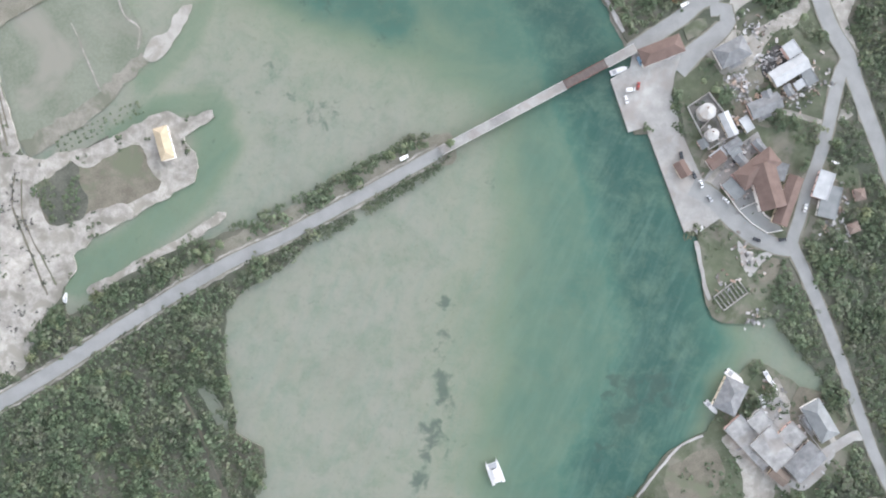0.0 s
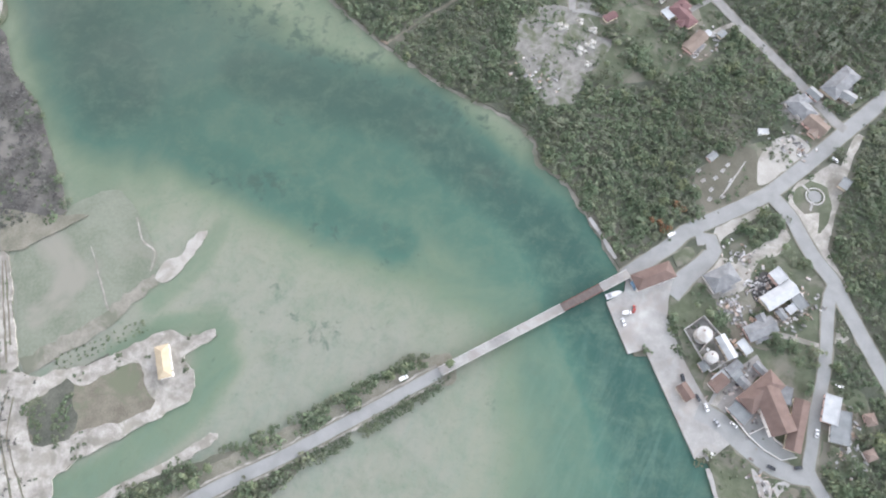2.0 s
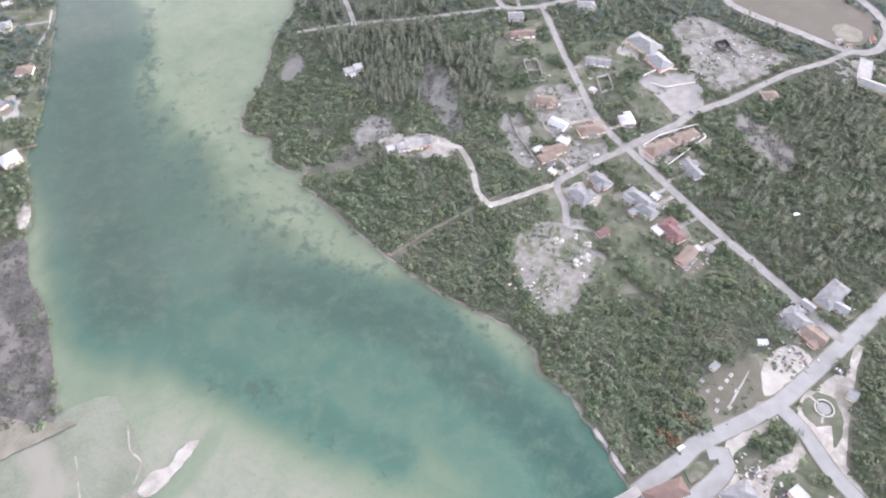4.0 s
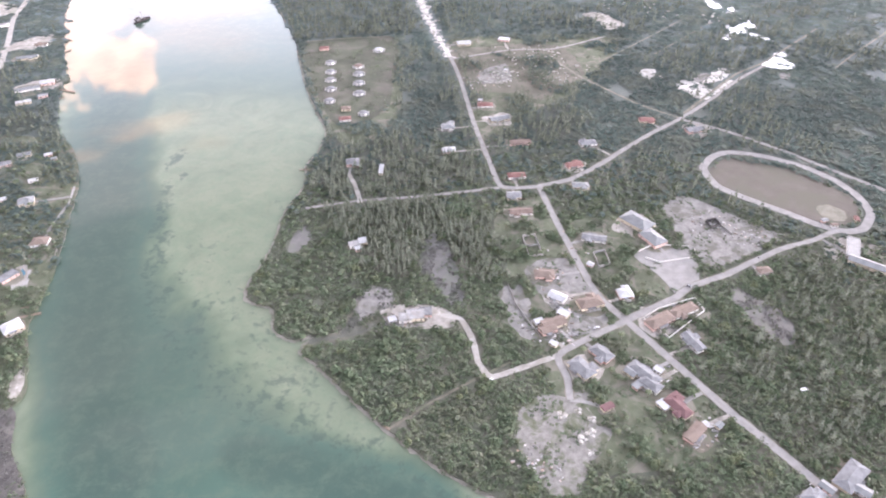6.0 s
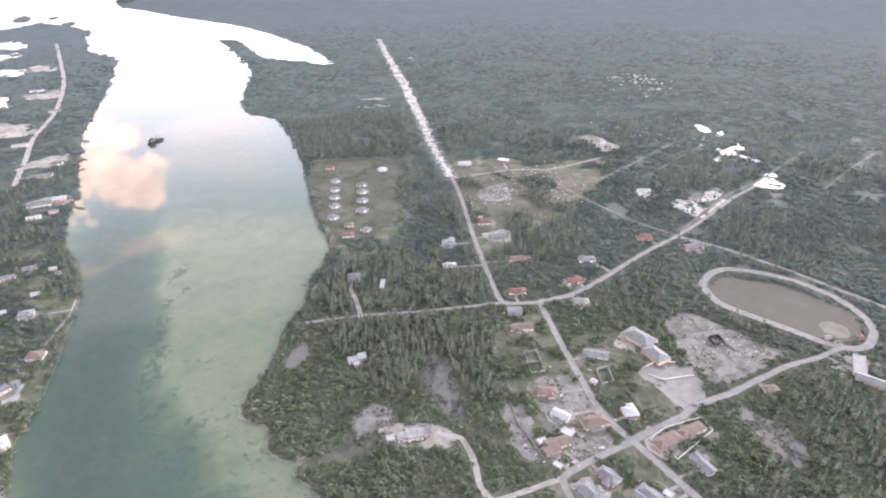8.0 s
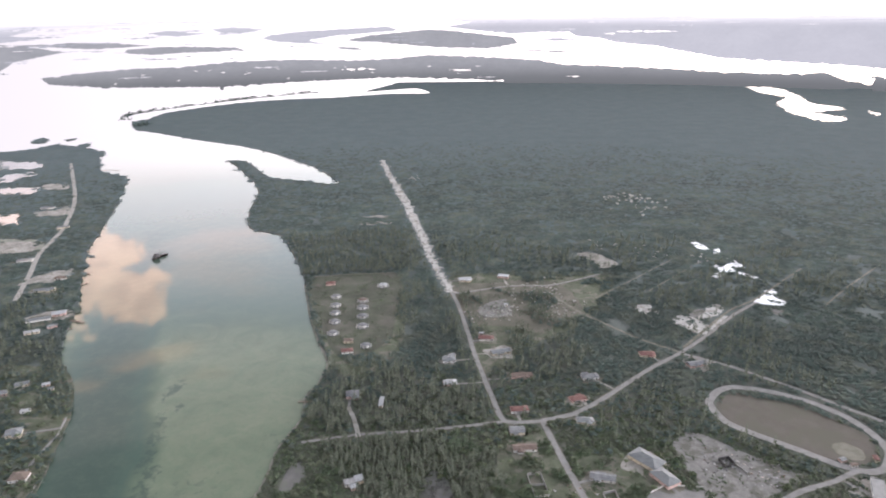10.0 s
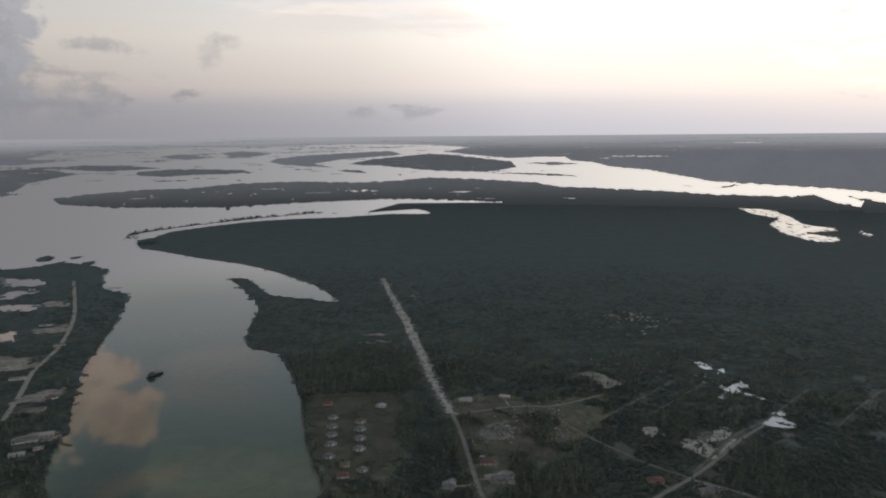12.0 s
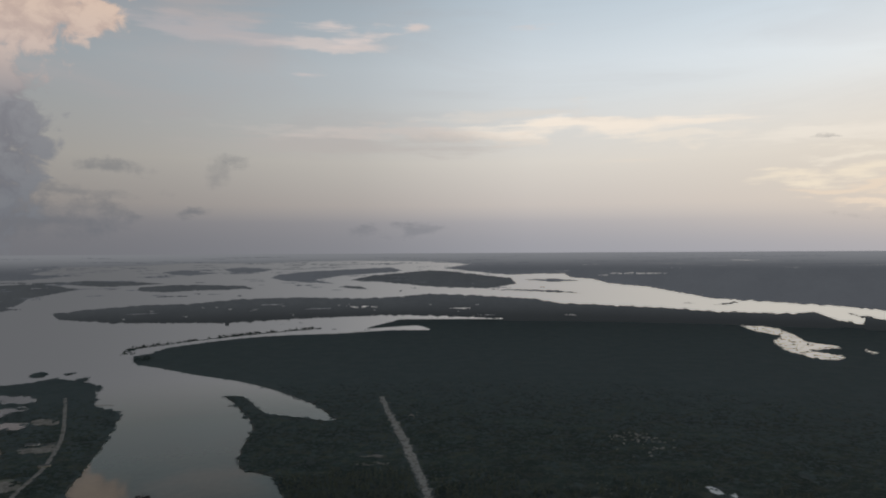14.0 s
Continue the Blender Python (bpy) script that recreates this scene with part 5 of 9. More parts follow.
LANE_SAND = [(260.7, 223.4), (249.6, 205.8), (238.5, 182.6), (228.8, 160.8), (221.9, 142.0), (222.9, 124.3)]
GRAVE_PATH = [(166.1, 180.9), (175.5, 192.8), (184.2, 204.4)]
RUTS = [[(-287.0, 139.2), (-277.8, 104.4), (-269.0, 73.0)], [(-284.4, 137.3), (-277.8, 115.2), (-269.0, 83.4)], [(-291.2, 133.6), (-282.3, 104.4), (-272.4, 69.6)], [(-260.3, 52.9), (-259.1, 30.2), (-248.2, 8.3), (-238.2, -9.9)], [(-264.3, 56.2), (-265.4, 36.6), (-252.5, 5.2), (-243.5, -15.9)]]
BUSHES_SOUTH = [(-6.9, 69.0), (-16.7, 57.1), (-36.8, 44.7), (-62.3, 30.5), (-81.1, 19.8), (-99.7, 10.1), (-115.0, 1.2), (-130.0, -7.9)]
BUSHES_NORTH = [(-20.4, 79.1), (-37.5, 70.3), (-57.1, 59.6), (-82.8, 46.4), (-108.2, 35.4), (-133.3, 24.5)]
SHEETS = [
    (LOT_BANK_A, 1.03, SAND, 1.2, "pale sandy waterfront lot"),
    (LOT_BANK_B, 1.03, SAND, 1.2, "pale sandy waterfront lot"),
    (LOT_BANK_C, 1.03, MUD, 1.5, "pale mud flat"),
    (POOL_DECK, 1.04, CONCRETE, 0.0, "white paved pool deck by the creek"),
    (STRIP_A, 1.14, SAND, 1.8, "pale sandy clearing"),
    (STRIP_B, 1.14, SAND, 1.8, "pale sandy clearing"),
    (STRIP_C, 1.15, SAND, 1.8, "pale sandy clearing"),
    (STRIP_D, 1.16, STILL, 1.8, "shallow pale lake"),
    (STRIP_E, 1.17, STILL, 1.8, "shallow pale lake"),
    (FIELD_SAND, 1.05, SCRUB, 1.2, "bare sand pit on the playing field"),
    (APRON, 1.07, MARL, 1.0, "white sandy apron beside the road"),
    (SHOP_YARD, 1.08, SAND, 1.2, "pale sandy shop yard"),
    (YARD_SOUTH, 1.0, SAND, 0.8, "pale sandy yard of a waterfront compound"),
    (SAND_WEST, 1.0, SAND, 1.3, "bare pale limestone sand of a half-built landfill"),
    (LAGOON_MUD, 1.06, BROWN, 1.6, "dark grassy mud inside the sand bank"),
    (LAGOON_DARK, 1.09, DARKMUD, 2.6, "dark wet mud with scrub"),
    (SAND_NW, 1.02, SAND, 1.2, "pale stony sand beside the flats"),
    (CHAR_YARD, 1.06, CHAR, 0.8, "charred black ground beside a white house"),
    (QUAY_VERGE, 1.01, GRASS, 0.4, "grass strip behind the quay"),
    (LOOP_VERGE, 1.34, GRASS, 0.0, "mown grass in the bend of the harbour road"),
    (DIRT_YARD, 1.02, SCRUB, 1.0, "bare dirt yard"),
    (DIRT_POINT, 1.03, BROWN, 2.4, "bare brown ground under trees"),
    (WHITE_TRIANGLE, 1.05, MARL, 0.4, "white marl pull-off"),
    (BERM_SOUTH, 0.7, SAND, 1.3, "pale rubble berm along a dredged basin"),
    (SANDBAR, 0.6, MARL, 1.0, "white sandbar at the end of a ridge"),
    (MUD_FLAT, 0.25, MUD, 0.8, "greenish tidal mud flat with algae"),
    (MUD_FLAT_NORTH, 0.28, MUD, 0.8, "greenish tidal mud flat with algae"),
    (DIRT_WEST, 1.02, SCRUB, 0.8, "bare scrubby ground"),
    (QUAY, 1.275, CONCRETE, 0.0, "pale concrete quay of the harbour"),
    (MARKET_LOT, 1.12, TRACKSTONE, 0.0, "worn paved lot beside the harbour"),
    (TERRACE, 1.2, ASPHALT, 0.0, "grey paved terrace of the hotel"),
    (SCHOOL_LOT, 1.05, TRACKSTONE, 0.4, "pale stone car park of the school"),
    (QUARRY, 1.05, RUBBLE, 1.0, "bare levelled lot with rubble heaps"),
    (FILL_YARD, 1.05, FILL, 3.0, "white marl fill yard with patches of weeds"),
    (PALE_LOT, 1.05, MARL, 0.5, "white marl lot beside the road"),
    (GRAVEYARD, 1.03, DRYGRASS, 0.6, "bare graveyard ground"),
    (WHITE_VERGE, 1.03, SAND, 0.6, "white marl forecourt by the junction"),
    (BEACH_PARK, 1.04, SAND, 0.6, "sandy lane to the shore"),
    (WATERFRONT_LOT, 1.05, CONCRETE, 0.4, "pale paved waterfront yard"),
    (FIELD_GRASS, 1.02, TURF, 0.5, "dry grass infield of the running track"),
    (VILLAS_LAWN, 1.02, VILLAGREEN, 1.6, "mown lawn between waterside villas"),
    (LOTS_CLEARED, 1.02, DRYGRASS, 3.0, "cleared building lots with dry grass"),
    (LOTS_PALE, 1.06, RUBBLE, 1.6, "bare grey levelled building lot"),
    (BARE_ONE, 1.05, SAND, 1.0, "bare sandy clearing"),
    (POND_ONE, 1.05, POND, 5.0, "shallow white salt pond"),
    (POND_TWO, 1.05, POND, 5.0, "shallow white salt pond"),
    (POND_THREE, 1.05, POND, 5.0, "shallow white salt pond"),
    (POND_FOUR, 1.05, PALEROCK, 4.5, "white marl pit"),
    (POND_FIVE, 1.05, PALEROCK, 1.5, "white marl pit"),
    (POND_MANGROVE, 1.05, GREYMUD, 0.6, "grey pond in the mangroves"),
    (MUD_MANGROVE, 1.03, DARKMUD, 0.6, "grey mud between mangroves"),
    (MUD_WOOD, 1.03, GREYMUD, 1.0, "grey marshy clearing in the woods"),
    (MUD_EAST, 1.03, GREYMUD, 1.0, "grey marshy clearing in the woods"),
    (YARD_WHITE, 1.04, RUBBLE, 2.6, "bare stony yard"),
    (YARD_HOUSE, 1.05, SAND, 0.6, "sandy yard round a house"),
    (YARD_RED, 1.03, RUBBLE, 0.8, "sandy yards between houses"),
    (LAWN_WEST, 1.02, GRASS, 0.8, "gardens on the creek's west bank"),
    (LAWN_BANK, 1.02, GRASS, 0.8, "gardens on the creek's west bank"),
    (BEACH_WEST, 1.0, SAND, 0.4, "small private white beach"),
    (SLOUGH_EAST, 1.3, SLOUGH, 9.0, "flooded slough in the woods, bright sky sheen painted as emission"),
    (SLOUGH_TIP, 1.3, SLOUGH, 6.0, "flooded slough in the woods, bright sky sheen painted as emission"),
    (LAKE_WEST_A, 1.1, STILL, 1.5, "shallow pale lake"),
    (LAKE_WEST_B, 1.1, STILL, 1.5, "shallow pale lake"),
    (LAKE_WEST_C, 1.1, STILL, 1.5, "shallow pale lake"),
    (FLAT_WEST_D, 1.1, MUD, 1.5, "pale mud flat"),
    (FLAT_WEST_E, 1.1, MUD, 1.5, "pale mud flat"),
    (LOT_WEST_F, 1.1, SAND, 1.0, "pale sandy lot"),
    (BANK_EAST, 1.02, GRASS, 0.6, "rough grass on the creek bank"),
    (POINT_EAST, 1.02, GRASS, 0.6, "rough grass on a low point"),
    (SCRUB_NW, 0.95, THICKET, 0.8, "grey scrubby bank with dead brush"),
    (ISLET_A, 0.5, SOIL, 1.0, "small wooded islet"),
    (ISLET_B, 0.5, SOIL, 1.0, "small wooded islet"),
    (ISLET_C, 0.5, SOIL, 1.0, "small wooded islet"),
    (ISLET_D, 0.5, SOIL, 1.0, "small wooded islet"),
    (GAP_POND, 1.0, MUD, 0.5, "pale mud gap in the mangroves"),
    (PIT_NORTH, 1.06, PALEROCK, 4.0, "ragged white marl pit"),
    (PIT_EAST, 1.07, PALEROCK, 3.0, "ragged white marl pit beside the road"),
    (PIT_GREY, 1.04, RUBBLE, 3.0, "grey rubble between marl pits"),
    (POND_TAIL, 1.05, POND, 2.5, "narrow tail of a salt pond"),
    (POND_SHALLOW, 1.05, RUBBLE, 3.0, "shallow grey pan beside a salt pond"),
    (POND_CHIP, 1.05, PALEROCK, 1.0, "small white rock clearing"),
    (STREAK_NORTH, 1.05, SAND, 2.0, "thin pale cutting in the woods"),
    (STREAK_SOUTH, 1.05, SAND, 2.0, "thin pale cutting in the woods"),
    (BANK_BEACH, 1.0, SAND, 0.5, "narrow pale beach below the gardens"),
    (DIRT_LOT, 1.06, BROWN, 0.4, "brown dirt parking lot"),
    (WHITE_LOT, 1.05, CONCRETE, 0.8, "pale sandy lot beside the harbour street"),
    (SAND_LANE, 1.07, SAND, 0.8, "pale sandy lane down to the shore"),
    (TERRACE_SOUTH, 1.1, CONCRETE, 0.3, "pale paved terrace of the waterfront compound"),
    (POOL_DECK_WEST, 1.06, MARL, 0.2, "white paved deck of a swimming pool"),
    (POOL_WEST, 1.1, POOLWATER, 0.3, "kidney-shaped blue swimming pool"),
    (MEMORIAL_GREEN, 1.075, GRASS, 1.0, "green lawn round the memorial"),
    (YARD_GREY, 1.05, RUBBLE, 1.0, "bare grey yard"),
    (HOUSE_SAND, 1.06, SAND, 1.6, "pale rubble yard round a ruined house"),
    (PARK_GRASS, 1.05, GRASS, 0.8, "mown grass beside the quay"),
]
BARE = [row[0] for row in SHEETS if row[2] not in (GRASS, DRYGRASS, SOIL) and row[0] is not SCRUB_NW] + [FIELD_GRASS, VILLAS_LAWN, grown(LOOP_VERGE, 3.0), QUAY_VERGE, POINT_EAST, BANK_EAST, MEMORIAL_GREEN, GRAVEYARD]
SHEETS += [(outline, 0.93 + 0.006 * i, SCRUB if outline is CAUSEWAY_EDGE else GRASS, 1.0, "rough village grass") for i, outline in enumerate(SPARSE)]
SPARSE.append(SCRUB_NW)
ROADS = [
    (ROAD_CAUSEWAY, 8.6, 6.6, 1.5, ASPHALT, "worn grey asphalt road on a causeway"),
    (ROAD_MAIN, 9.0, 10.0, 1.32, ASPHALT, "worn grey asphalt road from the bridge"),
    (ROAD_EAST, 9.0, 8.4, 1.33, ASPHALT, "worn grey asphalt road"),
    (ROAD_SHORE, 7.4, 5.6, 1.34, ASPHALT, "narrow grey asphalt lane"),
    (ROAD_QUAY, 8.0, 12.0, 1.262, ASPHALT, "pale worn loop road to the quay"),
    (ROAD_MARKET, 11.0, 9.0, 1.3, ASPHALT, "grey asphalt harbour street"),
    (ROAD_NORTH, 6.4, 5.6, 1.35, TRACKSTONE, "pale grey village road"),
    (ROAD_NORTH_END, 5.4, 4.6, 1.36, TRACKSTONE, "pale grey village road"),
    (AIRSTRIP[:4], 8, 21, 1.2, PALEROCK, "broad bare limestone cutting through the woods"),
    (AIRSTRIP[3:], 21, 8, 1.22, PALEROCK, "broad bare limestone cutting through the woods"),
    (ROAD_SCHOOL, 6.8, 4.6, 1.34, TRACKSTONE, "pale grey road past the school"),
    (ROAD_YARD, 6.0, 5.0, 1.33, TRACKSTONE, "pale stone lane"),
    (TRACK_WHITE, 5.0, 5.0, 1.32, MARL, "white marl track through mangroves"),
    (ROAD_FIELD, 6.0, 3.6, 1.34, TRACKSTONE, "pale grey road"),
    (TRACK_FIELD, 3.6, 4.0, 1.3, SCRUB, "dirt track"),
    (TRACK_LOTS, 3.6, 3.2, 1.31, TRACKSTONE, "dirt track to building lots"),
    (ROAD_TRACKSIDE, 4.6, 5.0, 1.3, TRACKSTONE, "pale road past the running track"),
    (ROAD_MANGROVE, 4.4, 3.6, 1.3, TRACKSTONE, "pale lane to the shore"),
    (DRIVE_POND, 4.5, 5.0, 1.31, MARL, "white drive"),
    (ROAD_WEST_BANK, 8.0, 9.0, 1.3, MARL, "pale dirt road on the west bank"),
    (TRACK_BUSH, 4.0, 3.0, 1.25, SCRUB, "dirt track in the bush"),
    (SPIT, 10, 14, 0.7, SOIL, "narrow wooded spit"),
    (CREEK_CUT, 5.0, 3.5, 1.0, DARKMUD, "narrow muddy creek between mangroves"),
    (LANE_CUT, 2.2, 2.2, 1.0, BROWN, "straight muddy cut through the mangroves"),
    (LANE_A, 2.6, 2.2, 1.1, SCRUB, "overgrown dirt lane"),
    (LANE_B, 2.6, 2.2, 1.1, SCRUB, "overgrown dirt lane"),
    (RIDGE_PATH, 12.0, 7.0, 0.45, RIDGE, "broad tan ridge across the flats"),
    (RIDGE_EDGE, 1.2, 1.0, 0.5, SAND, "thin sand ridge"),
    (RIDGE_DITCH, 1.2, 1.0, 0.5, SAND, "thin sand ridge"),
    (SEA_WALL_POINT, 1.3, 1.3, 1.2, CONCRETE, "pale rubble sea wall along the point"),
    (DITCH_A, 1.6, 1.4, 0.42, DARKMUD, "dark ditch in the marsh"),
    (SEA_WALL, 2.2, 2.2, 1.35, CONCRETE, "broken concrete sea wall"),
    (TRACK_RIDGE, 3.0, 3.0, 1.25, SCRUB, "dirt track in the bush"),
    (SEA_WALL_NORTH, 2.6, 2.2, 1.25, CONCRETE, "pale concrete sea wall beside the bridge"),
    (LANE_SAND, 5.0, 6.0, 1.06, SAND, "sandy lane past the memorial"),
    (GRAVE_PATH, 0.9, 0.9, 1.1, CONCRETE, "narrow pale path of the graveyard"),
    (WOOD_PATH, 1.6, 1.4, 1.05, BROWN, "muddy path along the mangrove edge"),
    (FENCE_TRACK, 2.4, 2.0, 1.1, SCRUB, "bare boundary track of the villas"),
    (SEAWALL_BANK, 2.4, 2.0, 1.2, CONCRETE, "pale sea wall of a waterside garden"),
    (HOUSE_DRIVE, 5.0, 6.0, 1.2, CONCRETE, "pale concrete drive"),
]
ROADS += [(line, 0.9, 1.3, 1.1 + 0.01 * i, BROWN, "dark wheel rut in pale sand") for i, line in enumerate(RUTS)]
water_sheet()

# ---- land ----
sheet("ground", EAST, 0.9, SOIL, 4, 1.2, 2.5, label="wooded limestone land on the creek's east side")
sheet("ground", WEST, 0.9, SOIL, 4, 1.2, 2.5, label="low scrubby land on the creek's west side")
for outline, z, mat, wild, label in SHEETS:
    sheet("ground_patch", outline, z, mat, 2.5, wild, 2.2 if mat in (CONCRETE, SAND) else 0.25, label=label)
for line, w, ends, z, mat, label in ROADS:
    if mat in (ASPHALT, TRACKSTONE):
        ribbon("verge", line, w + 1.6, z - 0.06, SCRUB, "dusty verge of a road", ends=ends + 1.6, wild=0.8)
    ribbon("road", line, w, z, mat, label, ends=ends, wild=0.07 if mat in (ASPHALT, TRACKSTONE) else 5.0 if w + ends > 25 else 1.6 if line is RIDGE_PATH else 0.4)
    if line is ROAD_CAUSEWAY:
        ribbon("verge", line, w + 4.0, z - 0.3, SAND, "bare sandy shoulder of the causeway", ends=ends + 4, wild=0.6, step=1.5)

for line in (EAST_SHORE_MID, EAST_SHORE_NORTH[:14]):
    ribbon("shore_fringe", line, 5.5, 0.3, RIDGE, "pale muddy fringe along a mangrove shore", wild=0.9, step=1.2)

# ---- backdrop of distance ----
def backdrop():
    # far water emits a painted sky sheen in place of a reflection
    water = bpy.data.materials.new("far_water_painted_sheen")
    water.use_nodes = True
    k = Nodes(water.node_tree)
    k.put(k.add("ShaderNodeOutputMaterial").inputs[0], painted_sheen(k, k.add("ShaderNodeNewGeometry").outputs["Position"]))
    # shore tones emit, with distance haze already mixed in
    near_shore_hazed, far_shore_hazed = hazed_far_woods("mid_shore_hazed", (0.126, 0.136, 0.146), (0.160, 0.171, 0.181)), hazed_far_woods("far_shore_hazed", (0.205, 0.218, 0.240), (0.232, 0.246, 0.268))
    verts, faces = [], []
    drops = [5.6, 5.5, 5, 4, 3, 2, 1, 0.4, 0.0]
    for b in range(-100, 101, 2):
        for d in drops:
            verts.append(bowl(b, d))
    m = len(drops)
    for i in range(100):
        for j in range(m - 1):
            faces.append((i * m + j, (i + 1) * m + j, (i + 1) * m + j + 1, i * m + j + 1))
    tagged(mesh_object("backdrop", verts, faces, water), "far tidal water reaching the horizon, its silver sheen painted as emission", "", "", "structure")
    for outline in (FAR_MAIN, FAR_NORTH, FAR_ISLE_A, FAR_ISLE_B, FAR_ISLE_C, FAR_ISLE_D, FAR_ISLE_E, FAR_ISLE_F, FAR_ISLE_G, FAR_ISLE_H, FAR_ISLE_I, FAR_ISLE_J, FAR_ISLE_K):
        far_land(outline, far_shore_hazed if outline in (FAR_NORTH, FAR_ISLE_D, FAR_ISLE_K, FAR_ISLE_I, FAR_ISLE_G) else near_shore_hazed)


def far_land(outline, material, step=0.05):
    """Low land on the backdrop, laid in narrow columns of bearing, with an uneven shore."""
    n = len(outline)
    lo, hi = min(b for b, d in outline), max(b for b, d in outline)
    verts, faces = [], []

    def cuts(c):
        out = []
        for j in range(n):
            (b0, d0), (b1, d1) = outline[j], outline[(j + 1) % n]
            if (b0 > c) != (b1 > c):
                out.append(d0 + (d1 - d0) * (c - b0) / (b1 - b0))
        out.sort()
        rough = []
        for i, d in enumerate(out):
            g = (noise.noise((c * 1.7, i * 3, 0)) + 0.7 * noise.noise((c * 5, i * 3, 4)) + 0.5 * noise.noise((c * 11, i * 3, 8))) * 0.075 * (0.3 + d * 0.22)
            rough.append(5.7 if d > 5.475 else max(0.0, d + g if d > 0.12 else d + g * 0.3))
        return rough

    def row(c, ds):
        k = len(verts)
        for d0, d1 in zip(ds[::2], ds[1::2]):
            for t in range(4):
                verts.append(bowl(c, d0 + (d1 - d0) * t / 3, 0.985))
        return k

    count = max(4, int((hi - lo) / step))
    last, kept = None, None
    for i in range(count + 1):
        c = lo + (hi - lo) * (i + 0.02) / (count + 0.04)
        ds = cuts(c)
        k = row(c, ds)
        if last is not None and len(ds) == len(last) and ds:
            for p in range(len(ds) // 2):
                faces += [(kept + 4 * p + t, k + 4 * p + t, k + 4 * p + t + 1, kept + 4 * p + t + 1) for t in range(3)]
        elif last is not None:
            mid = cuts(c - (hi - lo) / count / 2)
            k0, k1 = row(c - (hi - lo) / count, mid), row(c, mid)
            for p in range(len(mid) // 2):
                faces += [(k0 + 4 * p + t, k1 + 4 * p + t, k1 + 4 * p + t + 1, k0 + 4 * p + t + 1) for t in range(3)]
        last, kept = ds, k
    tagged(mesh_object("backdrop", verts, faces, material), "far low mangrove shore with haze painted into its emission", "", "", "structure")



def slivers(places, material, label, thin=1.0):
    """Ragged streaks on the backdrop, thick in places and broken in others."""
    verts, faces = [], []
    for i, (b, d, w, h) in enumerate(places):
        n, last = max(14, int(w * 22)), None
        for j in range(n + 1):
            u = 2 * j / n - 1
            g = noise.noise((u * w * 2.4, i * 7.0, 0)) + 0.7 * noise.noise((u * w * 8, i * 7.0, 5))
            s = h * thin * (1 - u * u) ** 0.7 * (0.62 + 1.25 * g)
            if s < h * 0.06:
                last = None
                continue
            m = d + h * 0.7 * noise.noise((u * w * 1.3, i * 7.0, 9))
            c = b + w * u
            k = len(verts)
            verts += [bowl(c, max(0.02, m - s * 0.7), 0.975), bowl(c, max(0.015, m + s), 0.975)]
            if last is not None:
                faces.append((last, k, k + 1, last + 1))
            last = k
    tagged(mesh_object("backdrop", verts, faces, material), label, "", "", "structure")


backdrop()
# sky sheen of the sloughs and haze over the islets are painted as emission
slivers(BRIGHT_SLIVERS[:7], glow("bright_slough_painted", (0.96, 0.91, 0.86), 1.0), "thin sloughs in the far mangroves, bright sheen painted as emission", 0.8)
slivers(BRIGHT_SLIVERS[7:], glow("dull_slough_painted", (0.46, 0.46, 0.475), 1.0), "thin sloughs in the far mangroves, dull sheen painted as emission", 0.6)
slivers(DARK_SLIVERS, glow("islet_hazed", (0.12, 0.132, 0.148), 1.0), "tiny dark islets in the far water")
streaks = np.random.RandomState(5)


def strew(count, b0, b1, d0, d1, w0, w1, thick):
    return [(b, d, w * (1.2 - 0.2 * d), thick * (0.4 + d) + 0.005) for b, d, w in zip(streaks.uniform(b0, b1, count), d0 + (d1 - d0) * streaks.uniform(0, 1, count) ** 1.5, streaks.uniform(w0, w1, count))]


# marsh and wood tones emit painted haze, pans and pools a painted sheen
slivers(strew(70, -36, 4, 0.55, 3.3, 0.25, 1.7, 0.011), glow("marsh_hazed", (0.22, 0.235, 0.262), 1.0), "thin marshy streaks in the far water")
slivers(strew(34, -36, -6, 0.7, 2.6, 0.5, 2.6, 0.020), glow("marsh_isle_hazed", (0.19, 0.205, 0.23), 1.0), "low marshy isles in the far water")
slivers(strew(40, -33, 33, 0.3, 1.2, 0.4, 1.8, 0.007), glow("dim_pan_painted", (0.52, 0.51, 0.515), 1.0), "thin pale pans in the far mangroves")
slivers(strew(16, -27, 2, 4.2, 5.2, 0.2, 0.9, 0.007), glow("marsh_pool_painted", (0.52, 0.51, 0.505), 1.0), "thin pale pools in the marsh")
slivers(strew(60, -34, 33, 0.25, 1.6, 0.6, 3.0, 0.010), glow("wood_band_hazed", (0.225, 0.24, 0.27), 1.0), "darker bands of the far woods")

HOUSES_A = [
    ('hall', 116.7, 126.0, 21, 25.0, 10.0, 4.0, 'hip', 'terracotta'),
    ('kiosk', 128.5, 57.2, -61, 9.0, 6.0, 3.0, 'gable', 'terracotta'),
    ('hotel', 170.2, 57.1, 37, 25.6, 11.0, 5.0, 'hip', 'terracotta'),
    ('hotel', 175.8, 47.0, -75, 26.0, 14.0, 5.6, 'gable', 'terracotta'),
    ('hotel', 187.8, 38.8, -110, 28.6, 8.0, 4.0, 'gable', 'terracotta'),
    ('hotel', 157.3, 45.5, -48, 11.0, 7.0, 3.2, 'flat', 'palegrey'),
    ('hotel', 184.4, 55.5, 74, 9.3, 6.0, 3.0, 'flat', 'grey'),
    ('shop', 190.0, 114.1, 31, 22.0, 9.0, 3.5, 'gable', 'white'),
    ('shop', 191.0, 126.0, 33, 7.1, 8.0, 4.0, 'flat', 'white'),
    ('house', 157.8, 125.1, 27, 18.5, 12.0, 3.0, 'hip', 'grey'),
]
